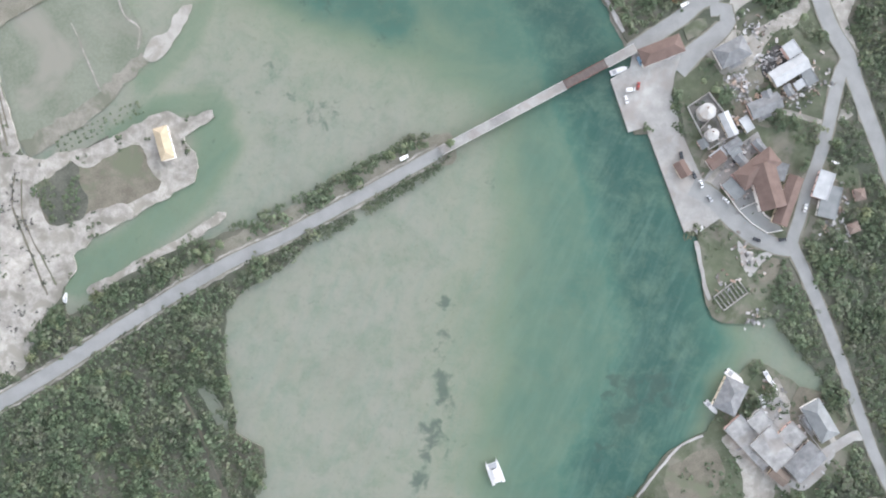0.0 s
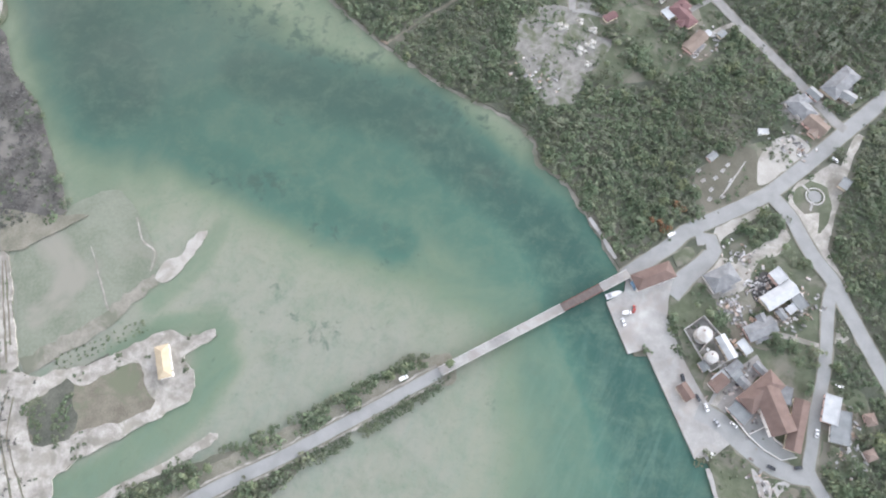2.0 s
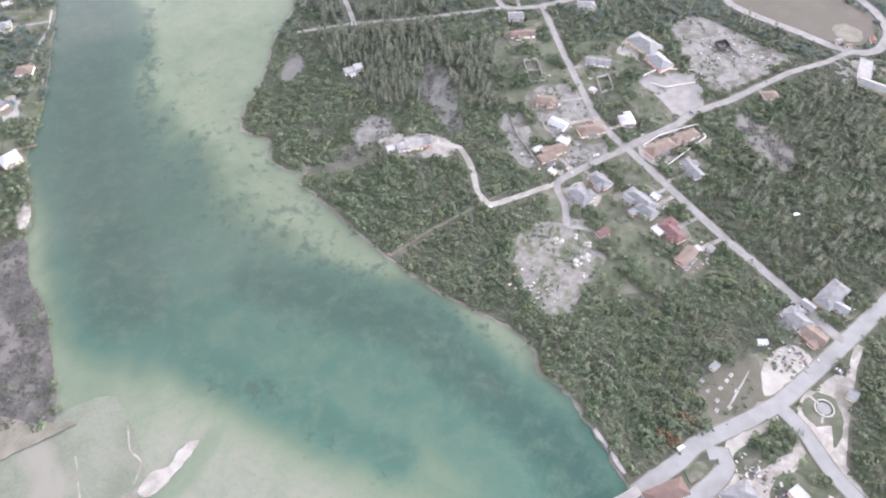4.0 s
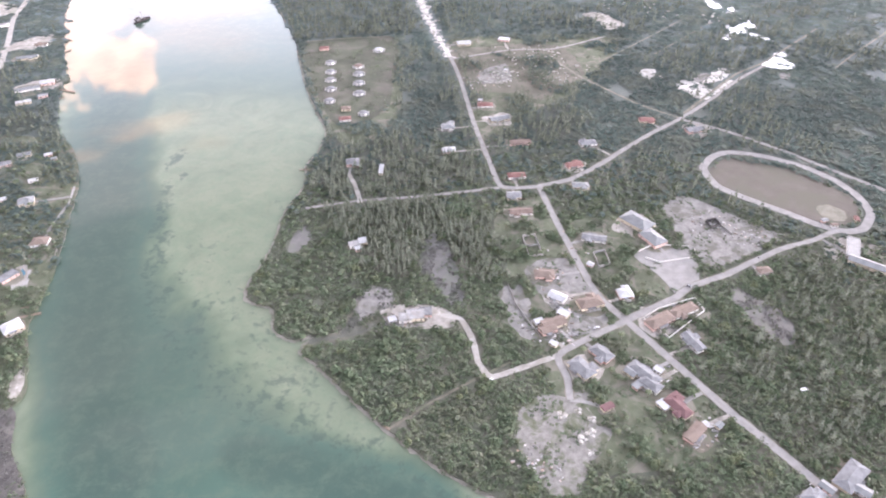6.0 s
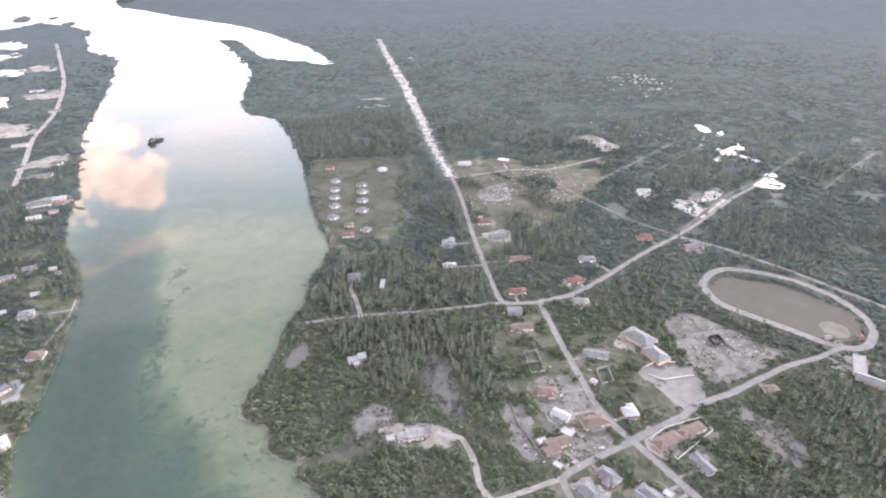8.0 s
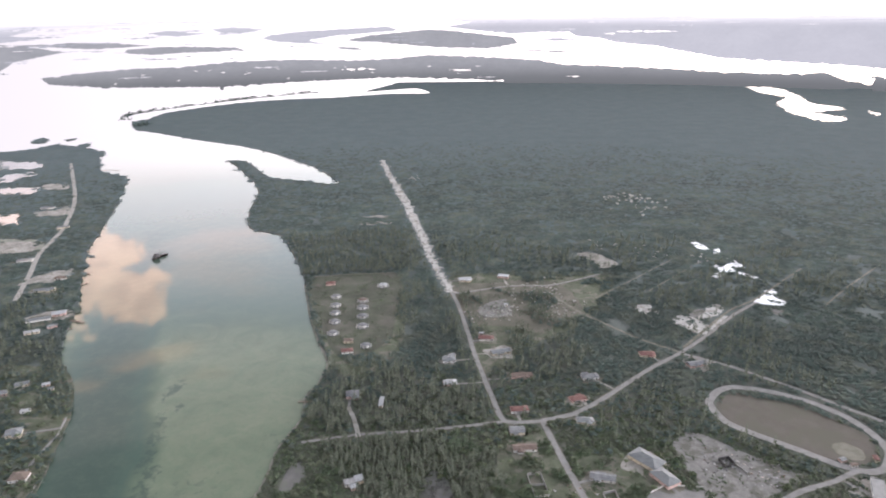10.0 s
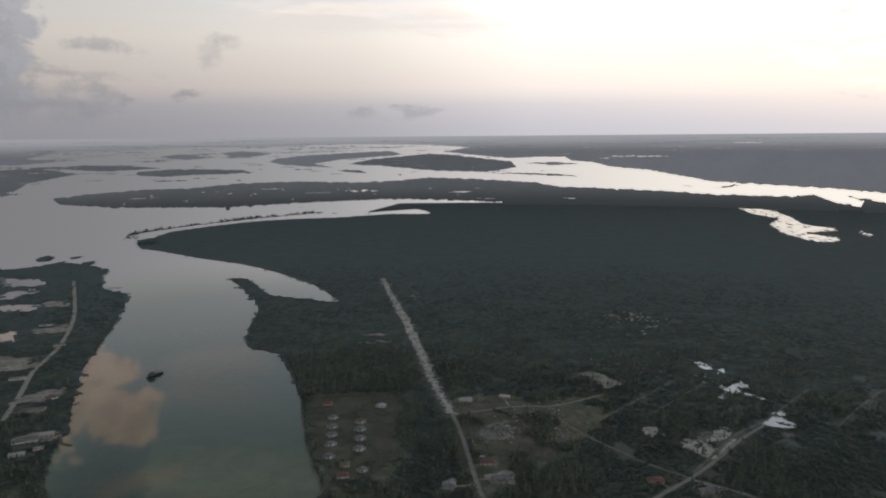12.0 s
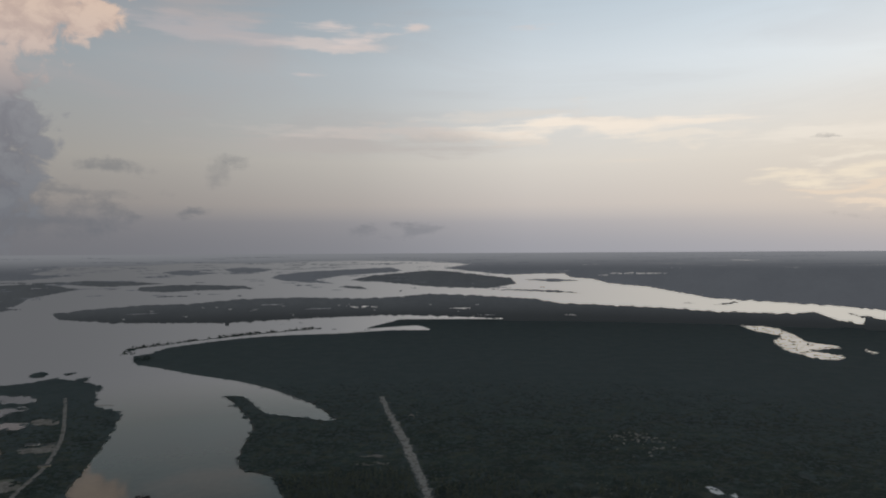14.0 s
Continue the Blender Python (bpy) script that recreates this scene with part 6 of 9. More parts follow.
HOUSES_B = [
    ('shed', 154.7, 82.9, -66, 13.9, 5.5, 3.5, 'gable', 'white'),
    ('house', 176.1, 93.7, 22, 18.1, 9.0, 3.0, 'gable', 'grey'),
    ('shack', 147.9, 62.4, 37, 10.1, 6.5, 2.8, 'gable', 'terracotta'),
    ('shack', 157.7, 70.9, 37, 9.2, 5.0, 2.6, 'gable', 'grey'),
    ('house', 208.4, 47.6, -109, 15.4, 8.0, 3.4, 'flat', 'white'),
    ('house', 211.8, 38.0, -104, 18.0, 10.0, 3.0, 'flat', 'palegrey'),
    ('boathouse', 154.0, -72.8, -116, 18.2, 13.0, 4.0, 'hip', 'grey'),
]
HOUSES_C = [
    ('house', 235.9, -139.7, -40, 14.6, 10.0, 3.2, 'hip', 'red'),
    ('pavilion', -173.6, 73.4, -74, 18.9, 7.5, 3.5, 'hip', 'straw'),
    ('house', 253.6, 261.1, 41, 26.4, 12.0, 3.2, 'hip', 'grey'),
    ('house', 232.1, 229.4, -49, 14.3, 10.0, 3.2, 'gable', 'tan'),
    ('house', 224.5, 242.1, -56, 17.6, 11.0, 3.2, 'hip', 'grey'),
    ('house', 155.9, 316.6, -56, 20.0, 9.0, 3.2, 'hip', 'maroon'),
]
HOUSES_D = [
    ('house', 161.9, 294.7, 45, 18.0, 8.0, 3.0, 'gable', 'tan'),
    ('house', 137.9, 348.1, -50, 24.8, 11.0, 3.2, 'hip', 'grey'),
    ('house', 92.3, 352.9, -55, 20.0, 12.0, 3.2, 'hip', 'grey'),
    ('house', 109.5, 368.3, -50, 17.6, 10.0, 3.0, 'hip', 'grey'),
    ('house', 183.6, 380.8, -65, 20.3, 9.0, 3.0, 'gable', 'grey'),
    ('shack', 105.5, 316.6, 28, 8.9, 5.0, 2.5, 'gable', 'maroon'),
    ('house', 162.9, 404.5, 31, 24.5, 11.0, 3.5, 'hip', 'tan'),
    ('house', 185.0, 416.6, 29, 24.4, 9.0, 3.2, 'hip', 'tan'),
    ('house', 109.1, 425.8, 18, 20.9, 12.0, 3.4, 'hip', 'tan'),
]
HOUSES_E = [
    ('house', 74.2, 463.0, 0, 16.9, 10.0, 3.2, 'hip', 'tan'),
    ('house', 82.6, 433.6, -35, 14.6, 9.0, 3.0, 'gable', 'white'),
    ('house', 75.8, 401.8, 22, 19.7, 10.0, 3.0, 'gable', 'tan'),
    ('house', 140.5, 437.6, 9, 12.0, 11.0, 3.0, 'hip', 'white'),
    ('house', 125.9, 515.5, -14, 22.1, 9.0, 3.0, 'gable', 'grey'),
    ('school', 171.5, 541.0, -50, 30.0, 18.0, 4.0, 'hip', 'palegrey'),
    ('school', 181.0, 514.6, -61, 23.0, 15.0, 4.0, 'hip', 'palegrey'),
]
HOUSES_F = [
    ('house', 59.8, 625.6, 7, 18.4, 9.0, 3.0, 'hip', 'red'),
    ('house', 125.3, 605.4, 0, 16.5, 9.0, 3.0, 'hip', 'palegrey'),
    ('house', 124.4, 647.3, 16, 17.4, 9.0, 3.0, 'hip', 'red'),
    ('house', 59.6, 558.5, 5, 22.1, 9.0, 3.0, 'gable', 'brown'),
    ('house', 54.3, 585.7, 8, 14.2, 8.0, 3.0, 'gable', 'grey'),
    ('house', -13.7, 679.2, 10, 14.3, 10.0, 3.0, 'hip', 'white'),
    ('house', -15.9, 734.2, 10, 15.2, 10.0, 3.0, 'hip', 'palegrey'),
    ('house', 4.2, 993.9, 13, 19.4, 11.0, 3.0, 'gable', 'white'),
    ('house', 65.1, 1007.3, -16, 16.0, 10.0, 3.0, 'flat', 'white'),
]
HOUSES_G = [
    ('house', 30.7, 791.2, 0, 18.7, 10.0, 3.0, 'hip', 'red'),
    ('house', 47.0, 754.6, 18, 23.7, 10.0, 3.0, 'gable', 'palegrey'),
    ('house', 67.9, 696.8, 6, 23.9, 9.0, 3.0, 'gable', 'brown'),
    ('house', 145.8, 694.9, 8, 18.8, 10.0, 3.0, 'hip', 'grey'),
    ('house', 224.7, 749.1, 2, 17.9, 10.0, 3.0, 'hip', 'red'),
    ('house', 276.1, 725.4, 17, 21.3, 10.0, 3.0, 'gable', 'grey'),
    ('house', 268.6, 467.8, 14, 12.2, 8.0, 3.0, 'hip', 'tan'),
    ('trailer', -87.0, 638.3, 90, 18.1, 4.0, 2.8, 'flat', 'white'),
    ('house', -120.3, 653.5, 9, 13.8, 12.0, 3.5, 'hip', 'grey'),
]
HOUSES_H = [
    ('school', 360.0, 499.2, -114, 30.3, 10.0, 4.0, 'flat', 'palegrey'),
    ('school', 364.3, 475.3, -36, 34.5, 10.0, 4.0, 'gable', 'palegrey'),
    ('villa', -203.2, 977.4, 6, 13.6, 9.0, 3.0, 'hip', 'red'),
    ('villa', -186.2, 926.6, 6, 13.8, 9.0, 3.0, 'hip', 'palegrey'),
    ('villa', -181.2, 895.3, 6, 13.4, 9.0, 3.0, 'hip', 'palegrey'),
    ('villa', -177.5, 869.3, 5, 13.9, 9.0, 3.0, 'hip', 'palegrey'),
    ('villa', -173.0, 841.0, 5, 13.6, 9.0, 3.0, 'hip', 'palegrey'),
    ('villa', -169.3, 806.1, 5, 13.9, 9.0, 3.0, 'hip', 'palegrey'),
    ('villa', -144.7, 913.1, 6, 14.5, 9.0, 3.0, 'hip', 'brown'),
]
HOUSES_I = [
    ('villa', -141.2, 888.2, 5, 15.0, 9.0, 3.0, 'hip', 'palegrey'),
    ('villa', -137.6, 859.0, 5, 14.6, 9.0, 3.0, 'hip', 'palegrey'),
    ('villa', -133.4, 828.0, 5, 14.9, 9.0, 3.0, 'hip', 'palegrey'),
    ('villa', -121.2, 970.5, 14, 15.4, 10.0, 3.0, 'hip', 'white'),
    ('villa', -145.2, 783.5, 6, 11.4, 9.0, 3.0, 'hip', 'tan'),
    ('villa', -121.4, 770.8, 6, 12.7, 9.0, 3.0, 'hip', 'palegrey'),
    ('villa', -142.7, 755.8, 11, 13.9, 9.0, 3.0, 'hip', 'red'),
]
HOUSES_J = [
    ('house', -501.4, 672.3, 25, 14, 8, 3, 'gable', 'palegrey'),
    ('house', -514.9, 651.0, 30, 16, 9, 3, 'gable', 'grey'),
    ('shed', -464.2, 618.2, 20, 9, 5, 2.8, 'gable', 'white'),
    ('house', -451.5, 578.0, 25, 15, 12, 3.4, 'hip', 'palegrey'),
    ('shed', -479.8, 581.0, 25, 8, 6, 2.8, 'gable', 'white'),
    ('house', -403.3, 509.4, 10, 15, 12, 3.2, 'hip', 'tan'),
    ('house', -370.2, 394.0, 44, 15, 14, 4, 'hip', 'white'),
    ('house', -407.9, 458.2, 60, 16, 9, 3.2, 'flat', 'grey'),
    ('house', -641.1, 999.5, 18, 17, 10, 3, 'gable', 'tan'),
    ('house', -638.1, 950.8, 20, 28, 10, 3, 'gable', 'palegrey'),
    ('house', -566.6, 864.4, 25, 17, 11, 4, 'gable', 'white'),
    ('house', -584.7, 845.0, 25, 30, 9, 3, 'gable', 'palegrey'),
    ('shed', -570.1, 805.3, 25, 18, 7, 3, 'flat', 'white'),
    ('shed', -552.9, 823.7, 25, 12, 6, 3, 'flat', 'palegrey'),
    ('house', -902.9, 1415.0, 20, 26, 10, 3, 'gable', 'palegrey'),
    ('house', -788.9, 1272.3, 20, 20, 9, 3, 'gable', 'grey'),
    ('shed', -474.0, 672.9, 30, 8, 5, 2.6, 'gable', 'white'),
    ('house', -749.1, 1082.0, 20, 24, 10, 3, 'flat', 'slab'),
    ('shed', -463.0, 663.9, 30, 6, 4, 2.6, 'gable', 'palegrey'),
]
HOUSES = HOUSES_A + HOUSES_B + HOUSES_C + HOUSES_D + HOUSES_E + HOUSES_F + HOUSES_G + HOUSES_H + HOUSES_I + HOUSES_J
HOUSES_L = [
    ('annex', 161.8, -94.7, -47, 19, 12, 3.4, 'flat', 'slab'),
    ('annex', 171.8, -88.7, -47, 14, 10, 4.0, 'flat', 'slab'),
    ('annex', 176.9, -102.1, -47, 20, 15, 5.0, 'flat', 'slab'),
    ('annex', 186.3, -97.1, 43, 17, 11, 3.2, 'flat', 'slab'),
    ('annex', 195.5, -109.7, 43, 20, 13, 3.4, 'gable', 'grey'),
    ('shack', 181.5, -117.6, -40, 10, 7, 2.8, 'gable', 'tan'),
    ('annex', 170.4, -106.8, -47, 13, 8, 3.0, 'flat', 'slab'),
    ('house', 204.5, -86.5, -60, 22, 11, 3.2, 'hip', 'palegrey'),
    ('trailer', 165.4, 83.1, -58, 8, 4.5, 2.8, 'flat', 'white'),
    ('shed', 149.0, 65.1, 37, 8, 5, 2.6, 'flat', 'white'),
    ('shed', 158.6, 67.1, 40, 6, 5, 2.6, 'gable', 'palegrey'),
    ('shed', 162.3, 62.1, -50, 7, 5, 2.6, 'gable', 'grey'),
    ('shed', 172.9, 70.4, -50, 8, 4, 2.6, 'gable', 'grey'),
    ('shed', 201.2, 110.5, -60, 9, 6, 2.8, 'flat', 'palegrey'),
    ('shed', 189.8, 102.6, -60, 6, 4, 2.6, 'gable', 'grey'),
    ('shed', 229.3, 42.3, -80, 6, 5.5, 2.6, 'hip', 'brown'),
    ('shed', 225.4, 23.1, 20, 6, 5, 2.6, 'hip', 'brown'),
    ('shed', 196.1, 106.0, 35, 6, 4, 2.6, 'flat', 'white'),
    ('shed', 140.6, 72.0, -62, 5, 4, 2.5, 'gable', 'palegrey'),
]
HOUSES_M = [
    ('house', -100.9, 505.4, 20, 9, 7, 3.2, 'flat', 'slab'),
    ('annex', -92.9, 509.7, 20, 7, 8, 3.6, 'flat', 'white'),
    ('annex', -95.7, 499.5, 20, 6, 5, 2.8, 'flat', 'white'),
    ('annex', -46.0, 407.2, 5, 10, 9, 3.2, 'flat', 'slab'),
    ('house', -37.8, 410.1, 5, 14, 11, 3.6, 'flat', 'slab'),
    ('annex', -29.1, 414.0, 5, 9, 9, 3.0, 'flat', 'grey'),
    ('annex', -56.7, 405.3, 20, 6, 5, 2.6, 'flat', 'white'),
    ('shed', 85.3, 413.3, -35, 9, 7, 2.8, 'flat', 'white'),
    ('house', 70.3, 394.7, 25, 13, 9, 3.0, 'gable', 'tan'),
    ('shed', 64.1, 403.7, 25, 7, 5, 2.6, 'flat', 'white'),
    ('shed', 73.5, 378.9, -40, 6, 4, 2.4, 'flat', 'white'),
    ('shed', 117.0, 477.1, -40, 5, 5, 2.4, 'gable', 'white'),
    ('house', 140.8, 337.6, -48, 16, 9, 3.4, 'hip', 'grey'),
    ('annex', 128.7, 349.4, -48, 9, 7, 3.0, 'gable', 'palegrey'),
    ('annex', 130.9, 336.5, 40, 7, 5, 2.8, 'flat', 'palegrey'),
    ('shed', 149.9, 352.0, -45, 6, 5, 2.6, 'flat', 'white'),
    ('annex', 145.8, 318.4, -56, 8, 6, 2.8, 'flat', 'white'),
    ('annex', 156.6, 325.2, 34, 8, 8, 3.0, 'hip', 'maroon'),
    ('shed', 170.2, 301.3, 30, 6, 4, 2.5, 'gable', 'white'),
    ('shed', 180.7, 301.2, 40, 5, 4, 2.5, 'gable', 'palegrey'),
    ('shed', 235.1, 253.0, -50, 9, 6, 2.8, 'gable', 'palegrey'),
    ('annex', 256.8, 250.6, -40, 9, 7, 3.0, 'gable', 'palegrey'),
    ('shed', 242.7, 187.1, 50, 7, 5, 2.6, 'flat', 'palegrey'),
    ('shed', 162.4, 207.0, 40, 6, 4, 2.5, 'gable', 'palegrey'),
    ('shed', 197.5, 224.8, 0, 6, 3, 2.4, 'flat', 'white'),
    ('shed', -13.2, 742.7, 60, 9, 7, 2.8, 'gable', 'palegrey'),
    ('shed', 24.8, 804.6, 0, 5, 4, 2.6, 'flat', 'white'),
    ('shed', 62.5, 896.4, 0, 5, 4, 2.6, 'flat', 'white'),
    ('house', 54.9, 589.1, 5, 14, 8, 3.0, 'gable', 'palegrey'),
]
HOUSES += HOUSES_L + HOUSES_M
HOUSES += [('kiosk', 352.5, 543.9, 20, 6, 4, 2.6, 'gable', 'palegrey'), ('kiosk', 358.6, 536.2, 5, 6, 3.5, 2.6, 'gable', 'tan'), ('kiosk', 384.2, 545.7, 80, 7, 4, 2.6, 'gable', 'red')]

# ---- houses ----
def block(bm, x0, x1, y0, y1, z0, z1):
    v = [bm.verts.new((x, y, z)) for z in (z0, z1) for x, y in ((x0, y0), (x1, y0), (x1, y1), (x0, y1))]
    for f in ((0, 3, 2, 1), (4, 5, 6, 7), (0, 1, 5, 4), (1, 2, 6, 5), (2, 3, 7, 6), (3, 0, 4, 7)):
        bm.faces.new([v[i] for i in f])


def roof_mesh(kind, l, w, z, over=0.5):
    bm = bmesh.new()
    a, b = l / 2 + over, w / 2 + over
    if kind == "flat":
        block(bm, -a + 0.3, a - 0.3, -b + 0.3, b - 0.3, z, z + 0.25)
        for x0, x1, y0, y1 in ((-a, a, -b, -b + 0.3), (-a, a, b - 0.3, b), (-a, -a + 0.3, -b + 0.3, b - 0.3), (a - 0.3, a, -b + 0.3, b - 0.3)):
            block(bm, x0, x1, y0, y1, z - 0.05, z + 0.55)
        return bm
    rise = b * (0.42 if kind == "hip" else 0.36)
    e = min(b, a * 0.8) if kind == "hip" else 0.0
    low = [(-a, -b), (a, -b), (a, b), (-a, b)]
    eave = [bm.verts.new((x, y, z)) for x, y in low]
    under = [bm.verts.new((x, y, z - 0.18)) for x, y in low]
    r0, r1 = bm.verts.new((-a + e, 0, z + rise)), bm.verts.new((a - e, 0, z + rise))
    bm.faces.new((eave[0], eave[1], r1, r0))
    bm.faces.new((eave[2], eave[3], r0, r1))
    bm.faces.new((eave[1], eave[2], r1))
    bm.faces.new((eave[3], eave[0], r0))
    for i in range(4):
        j = (i + 1) % 4
        bm.faces.new((under[i], under[j], eave[j], eave[i]))
    bm.faces.new(under[::-1])
    return bm


TOLD = {"terracotta": "terracotta", "red": "red shingle", "maroon": "maroon shingle", "brown": "brown shingle", "tan": "tan shingle", "grey": "weathered grey", "palegrey": "pale grey-blue metal", "white": "white metal", "straw": "bare plywood", "slab": "stained pale concrete"}
FORM = {"hip": "hipped", "gable": "gabled", "flat": "flat"}


def house(kind, x, y, turn, l, w, h, roof, colour, index):
    base = new(kind)
    base.matrix_world = pose(x, y, 0.9, 0, 0, turn)
    ground = {"house": "a yard among trees", "villa": "a mown waterside lawn", "hotel": "the paved harbour road", "pavilion": "bare white sand"}.get(kind, "packed pale ground")
    tagged(base, f"{kind} with {TOLD[colour]} {FORM[roof]} roof on {ground}", kind)
    wall = WALLS[index % 3]
    bm = bmesh.new()
    block(bm, -l / 2, l / 2, -w / 2, w / 2, -0.3, h)
    part("wall", bm, wall, base)
    part("roof", roof_mesh(roof, l, w, h), ROOFS[colour], base)
    if kind == "house" and roof != "flat":
        s = 1 if index % 2 else -1
        c = l * (0.5 - 0.3) * (1 if index % 3 else -1)
        if index % 5 < 3:
            bm = bmesh.new()
            block(bm, c - w * 0.3, c + w * 0.3, min(0, s * w * 0.8), max(0, s * w * 0.8), -0.3, h - 0.2)
            part("wing_wall", bm, wall, base)
            bm = roof_mesh(roof, w * 0.85, w * 0.6, h - 0.2)
            bmesh.ops.transform(bm, matrix=pose(c, s * w * 0.42, 0.03, 0, 0, 90), verts=bm.verts)
            part("wing_roof", bm, ROOFS[colour], base)
        bm = bmesh.new()
        block(bm, -l * 0.32, l * 0.3, -s * w / 2 - s * 1.6 - 1.3, -s * w / 2 - s * 1.6 + 1.3, 0.0, 0.32)
        part("patio", bm, CONCRETE, base, "pale concrete patio slab")
        bm = bmesh.new()
        block(bm, -l * 0.28, l * 0.1, -s * w / 2 - s * 1.2 - 1.1, -s * w / 2 - s * 1.2 + 1.1, h - 0.62, h - 0.5)
        part("porch_roof", bm, ROOFS["grey" if index % 2 else colour], base)
        for px in (-l * 0.27, -l * 0.09, l * 0.09):
            bm = bmesh.new()
            block(bm, px - 0.08, px + 0.08, -s * w / 2 - s * 2.1 - 0.08, -s * w / 2 - s * 2.1 + 0.08, 0.3, h - 0.62)
            part("porch_post", bm, WOOD, base)
    n = 2 if l < 14 else 3
    for side in (-1, 1):
        for i in range(n):
            cx = -l / 2 + l * (i + 0.5) / n
            bm = bmesh.new()
            y0, y1 = sorted((side * (w / 2 - 0.05), side * (w / 2 + 0.04)))
            if side < 0 and i == 1:
                block(bm, cx - 0.5, cx + 0.5, y0, y1, 0.0, 2.1)
                part("door", bm, WOOD, base)
            else:
                block(bm, cx - 0.7, cx + 0.7, y0, y1, 1.0, 2.1)
                part("window", bm, DARKGLASS, base)
    return base


def prism(bm, r0, r1, z0, z1, n=8):
    """An eight-sided drum or cone, wider at r0."""
    lo = [bm.verts.new((r0 * math.cos(6.2832 * (i + 0.5) / n), r0 * math.sin(6.2832 * (i + 0.5) / n), z0)) for i in range(n)]
    hi = [bm.verts.new((r1 * math.cos(6.2832 * (i + 0.5) / n), r1 * math.sin(6.2832 * (i + 0.5) / n), z1)) for i in range(n)]
    for i in range(n):
        j = (i + 1) % n
        bm.faces.new((lo[i], lo[j], hi[j], hi[i]))
    bm.faces.new(hi)
    bm.faces.new(lo[::-1])


def round_villa(x, y, turn, l, colour, index):
    base = new("villa")
    base.matrix_world = pose(x, y, 0.9, 0, 0, turn)
    tagged(base, f"eight-sided villa with {TOLD[colour].split()[0] if colour != 'palegrey' else 'grey'} roof, grey deck and white posts", "villa", "waterside villas")
    r = l * 0.385
    bm = bmesh.new()
    prism(bm, r * 1.5, r * 1.5, 0.0, 0.5)
    part("deck", bm, ROOFS["grey"], base, "grey boarded deck")
    bm = bmesh.new()
    prism(bm, r, r, 0.5, 3.3)
    part("wall", bm, WALLS[0], base)
    bm = bmesh.new()
    prism(bm, r * 1.18, r * 0.18, 3.2, 4.5)
    part("roof", bm, ROOFS["grey" if colour == "palegrey" else colour], base)
    bm = bmesh.new()
    prism(bm, r * 0.24, r * 0.05, 4.4, 5.0)
    part("roof_lantern", bm, ROOFS["grey"], base)
    for i in range(8):
        a = 6.2832 * (i + 0.5) / 8
        cx, cy = r * 1.45 * math.cos(a), r * 1.45 * math.sin(a)
        bm = bmesh.new()
        block(bm, cx - 0.45, cx + 0.45, cy - 0.45, cy + 0.45, 0.5, 1.9)
        part("deck_post", bm, WALLS[0], base)
    for i in range(0, 8, 2):
        bm = bmesh.new()
        block(bm, -0.8, 0.8, -0.05, 0.05, 1.4, 2.6)
        bmesh.ops.transform(bm, matrix=pose(0, 0, 0, 0, 0, 45 * i) @ pose(0, r * 0.935, 0), verts=bm.verts)
        part("window", bm, DARKGLASS, base)


def yard(x, y, l, i):
    rng = np.random.RandomState(500 + i)
    n = 9
    pts = [(x + l * rng.uniform(0.55, 1.0) * math.cos(6.2832 * j / n), y + l * rng.uniform(0.5, 0.95) * math.sin(6.2832 * j / n)) for j in range(n)]
    sheet("yard", pts, 1.11 + 0.003 * (i % 12), (SCRUB, SAND, SCRUB, BROWN)[i % 4], 2.5, 0.9, 0.2, label="bare trodden yard round a house")
    best, spot = 70.0, None
    for line, *_ in ROADS:
        for q in curve(line, 5, False):
            d = math.hypot(q[0] - x, q[1] - y)
            if d < best:
                best, spot = d, q
    if spot and best > l * 0.5:
        mid = ((x + spot[0]) / 2 + rng.uniform(-2, 2), (y + spot[1]) / 2 + rng.uniform(-2, 2))
        DRIVES.append([(x, y), mid, spot])
        ribbon("drive", DRIVES[-1], 3.2, 1.16 + 0.003 * (i % 12), (TRACKSTONE, SAND)[i % 2], "pale drive from the road to a house")


DRIVES = []
for i, row in enumerate(HOUSES):
    if row[0] == "villa" and row[8] in ("palegrey", "white", "brown"):
        round_villa(*row[1:5], row[8], i)
    else:
        house(*row, i)
    if row[0] in ("house", "shack", "school"):
        yard(row[1], row[2], max(row[4], row[5]), i)

# ---- running track ----
def oval(name, line, width, z, material, label):
    c = [Vector(q) for q in curve(line, 4, True)]
    n = len(c)
    verts, faces = [], []
    for i, q in enumerate(c):
        t = (c[(i + 1) % n] - c[i - 1]).normalized()
        nrm = Vector((-t.y, t.x))
        verts += [(*(q + nrm * width / 2), z), (*(q - nrm * width / 2), z)]
    for i in range(n):
        j = (i + 1) % n
        faces.append((2 * i + 1, 2 * j + 1, 2 * j, 2 * i))
    return tagged(mesh_object(name, verts, faces, material), label, "", "", "structure")


oval("running_track", TRACK_OVAL, 8.5, 1.4, TRACKSTONE, "pale grey oval running track")


def bm_cylinder(bm, x, y, z0, z1, r0, r1, n=20, cap=True):
    a = [bm.verts.new((x + r0 * math.cos(6.2832 * i / n), y + r0 * math.sin(6.2832 * i / n), z0)) for i in range(n)]
    b = [bm.verts.new((x + r1 * math.cos(6.2832 * i / n), y + r1 * math.sin(6.2832 * i / n), z1)) for i in range(n)]
    for i in range(n):
        j = (i + 1) % n
        bm.faces.new((a[i], a[j], b[j], b[i]))
    if cap:
        bm.faces.new(b)
        bm.faces.new(a[::-1])


def box_part(name, parent, material, x0, x1, y0, y1, z0, z1, label=""):
    bm = bmesh.new()
    block(bm, x0, x1, y0, y1, z0, z1)
    return part(name, bm, material, parent, label)


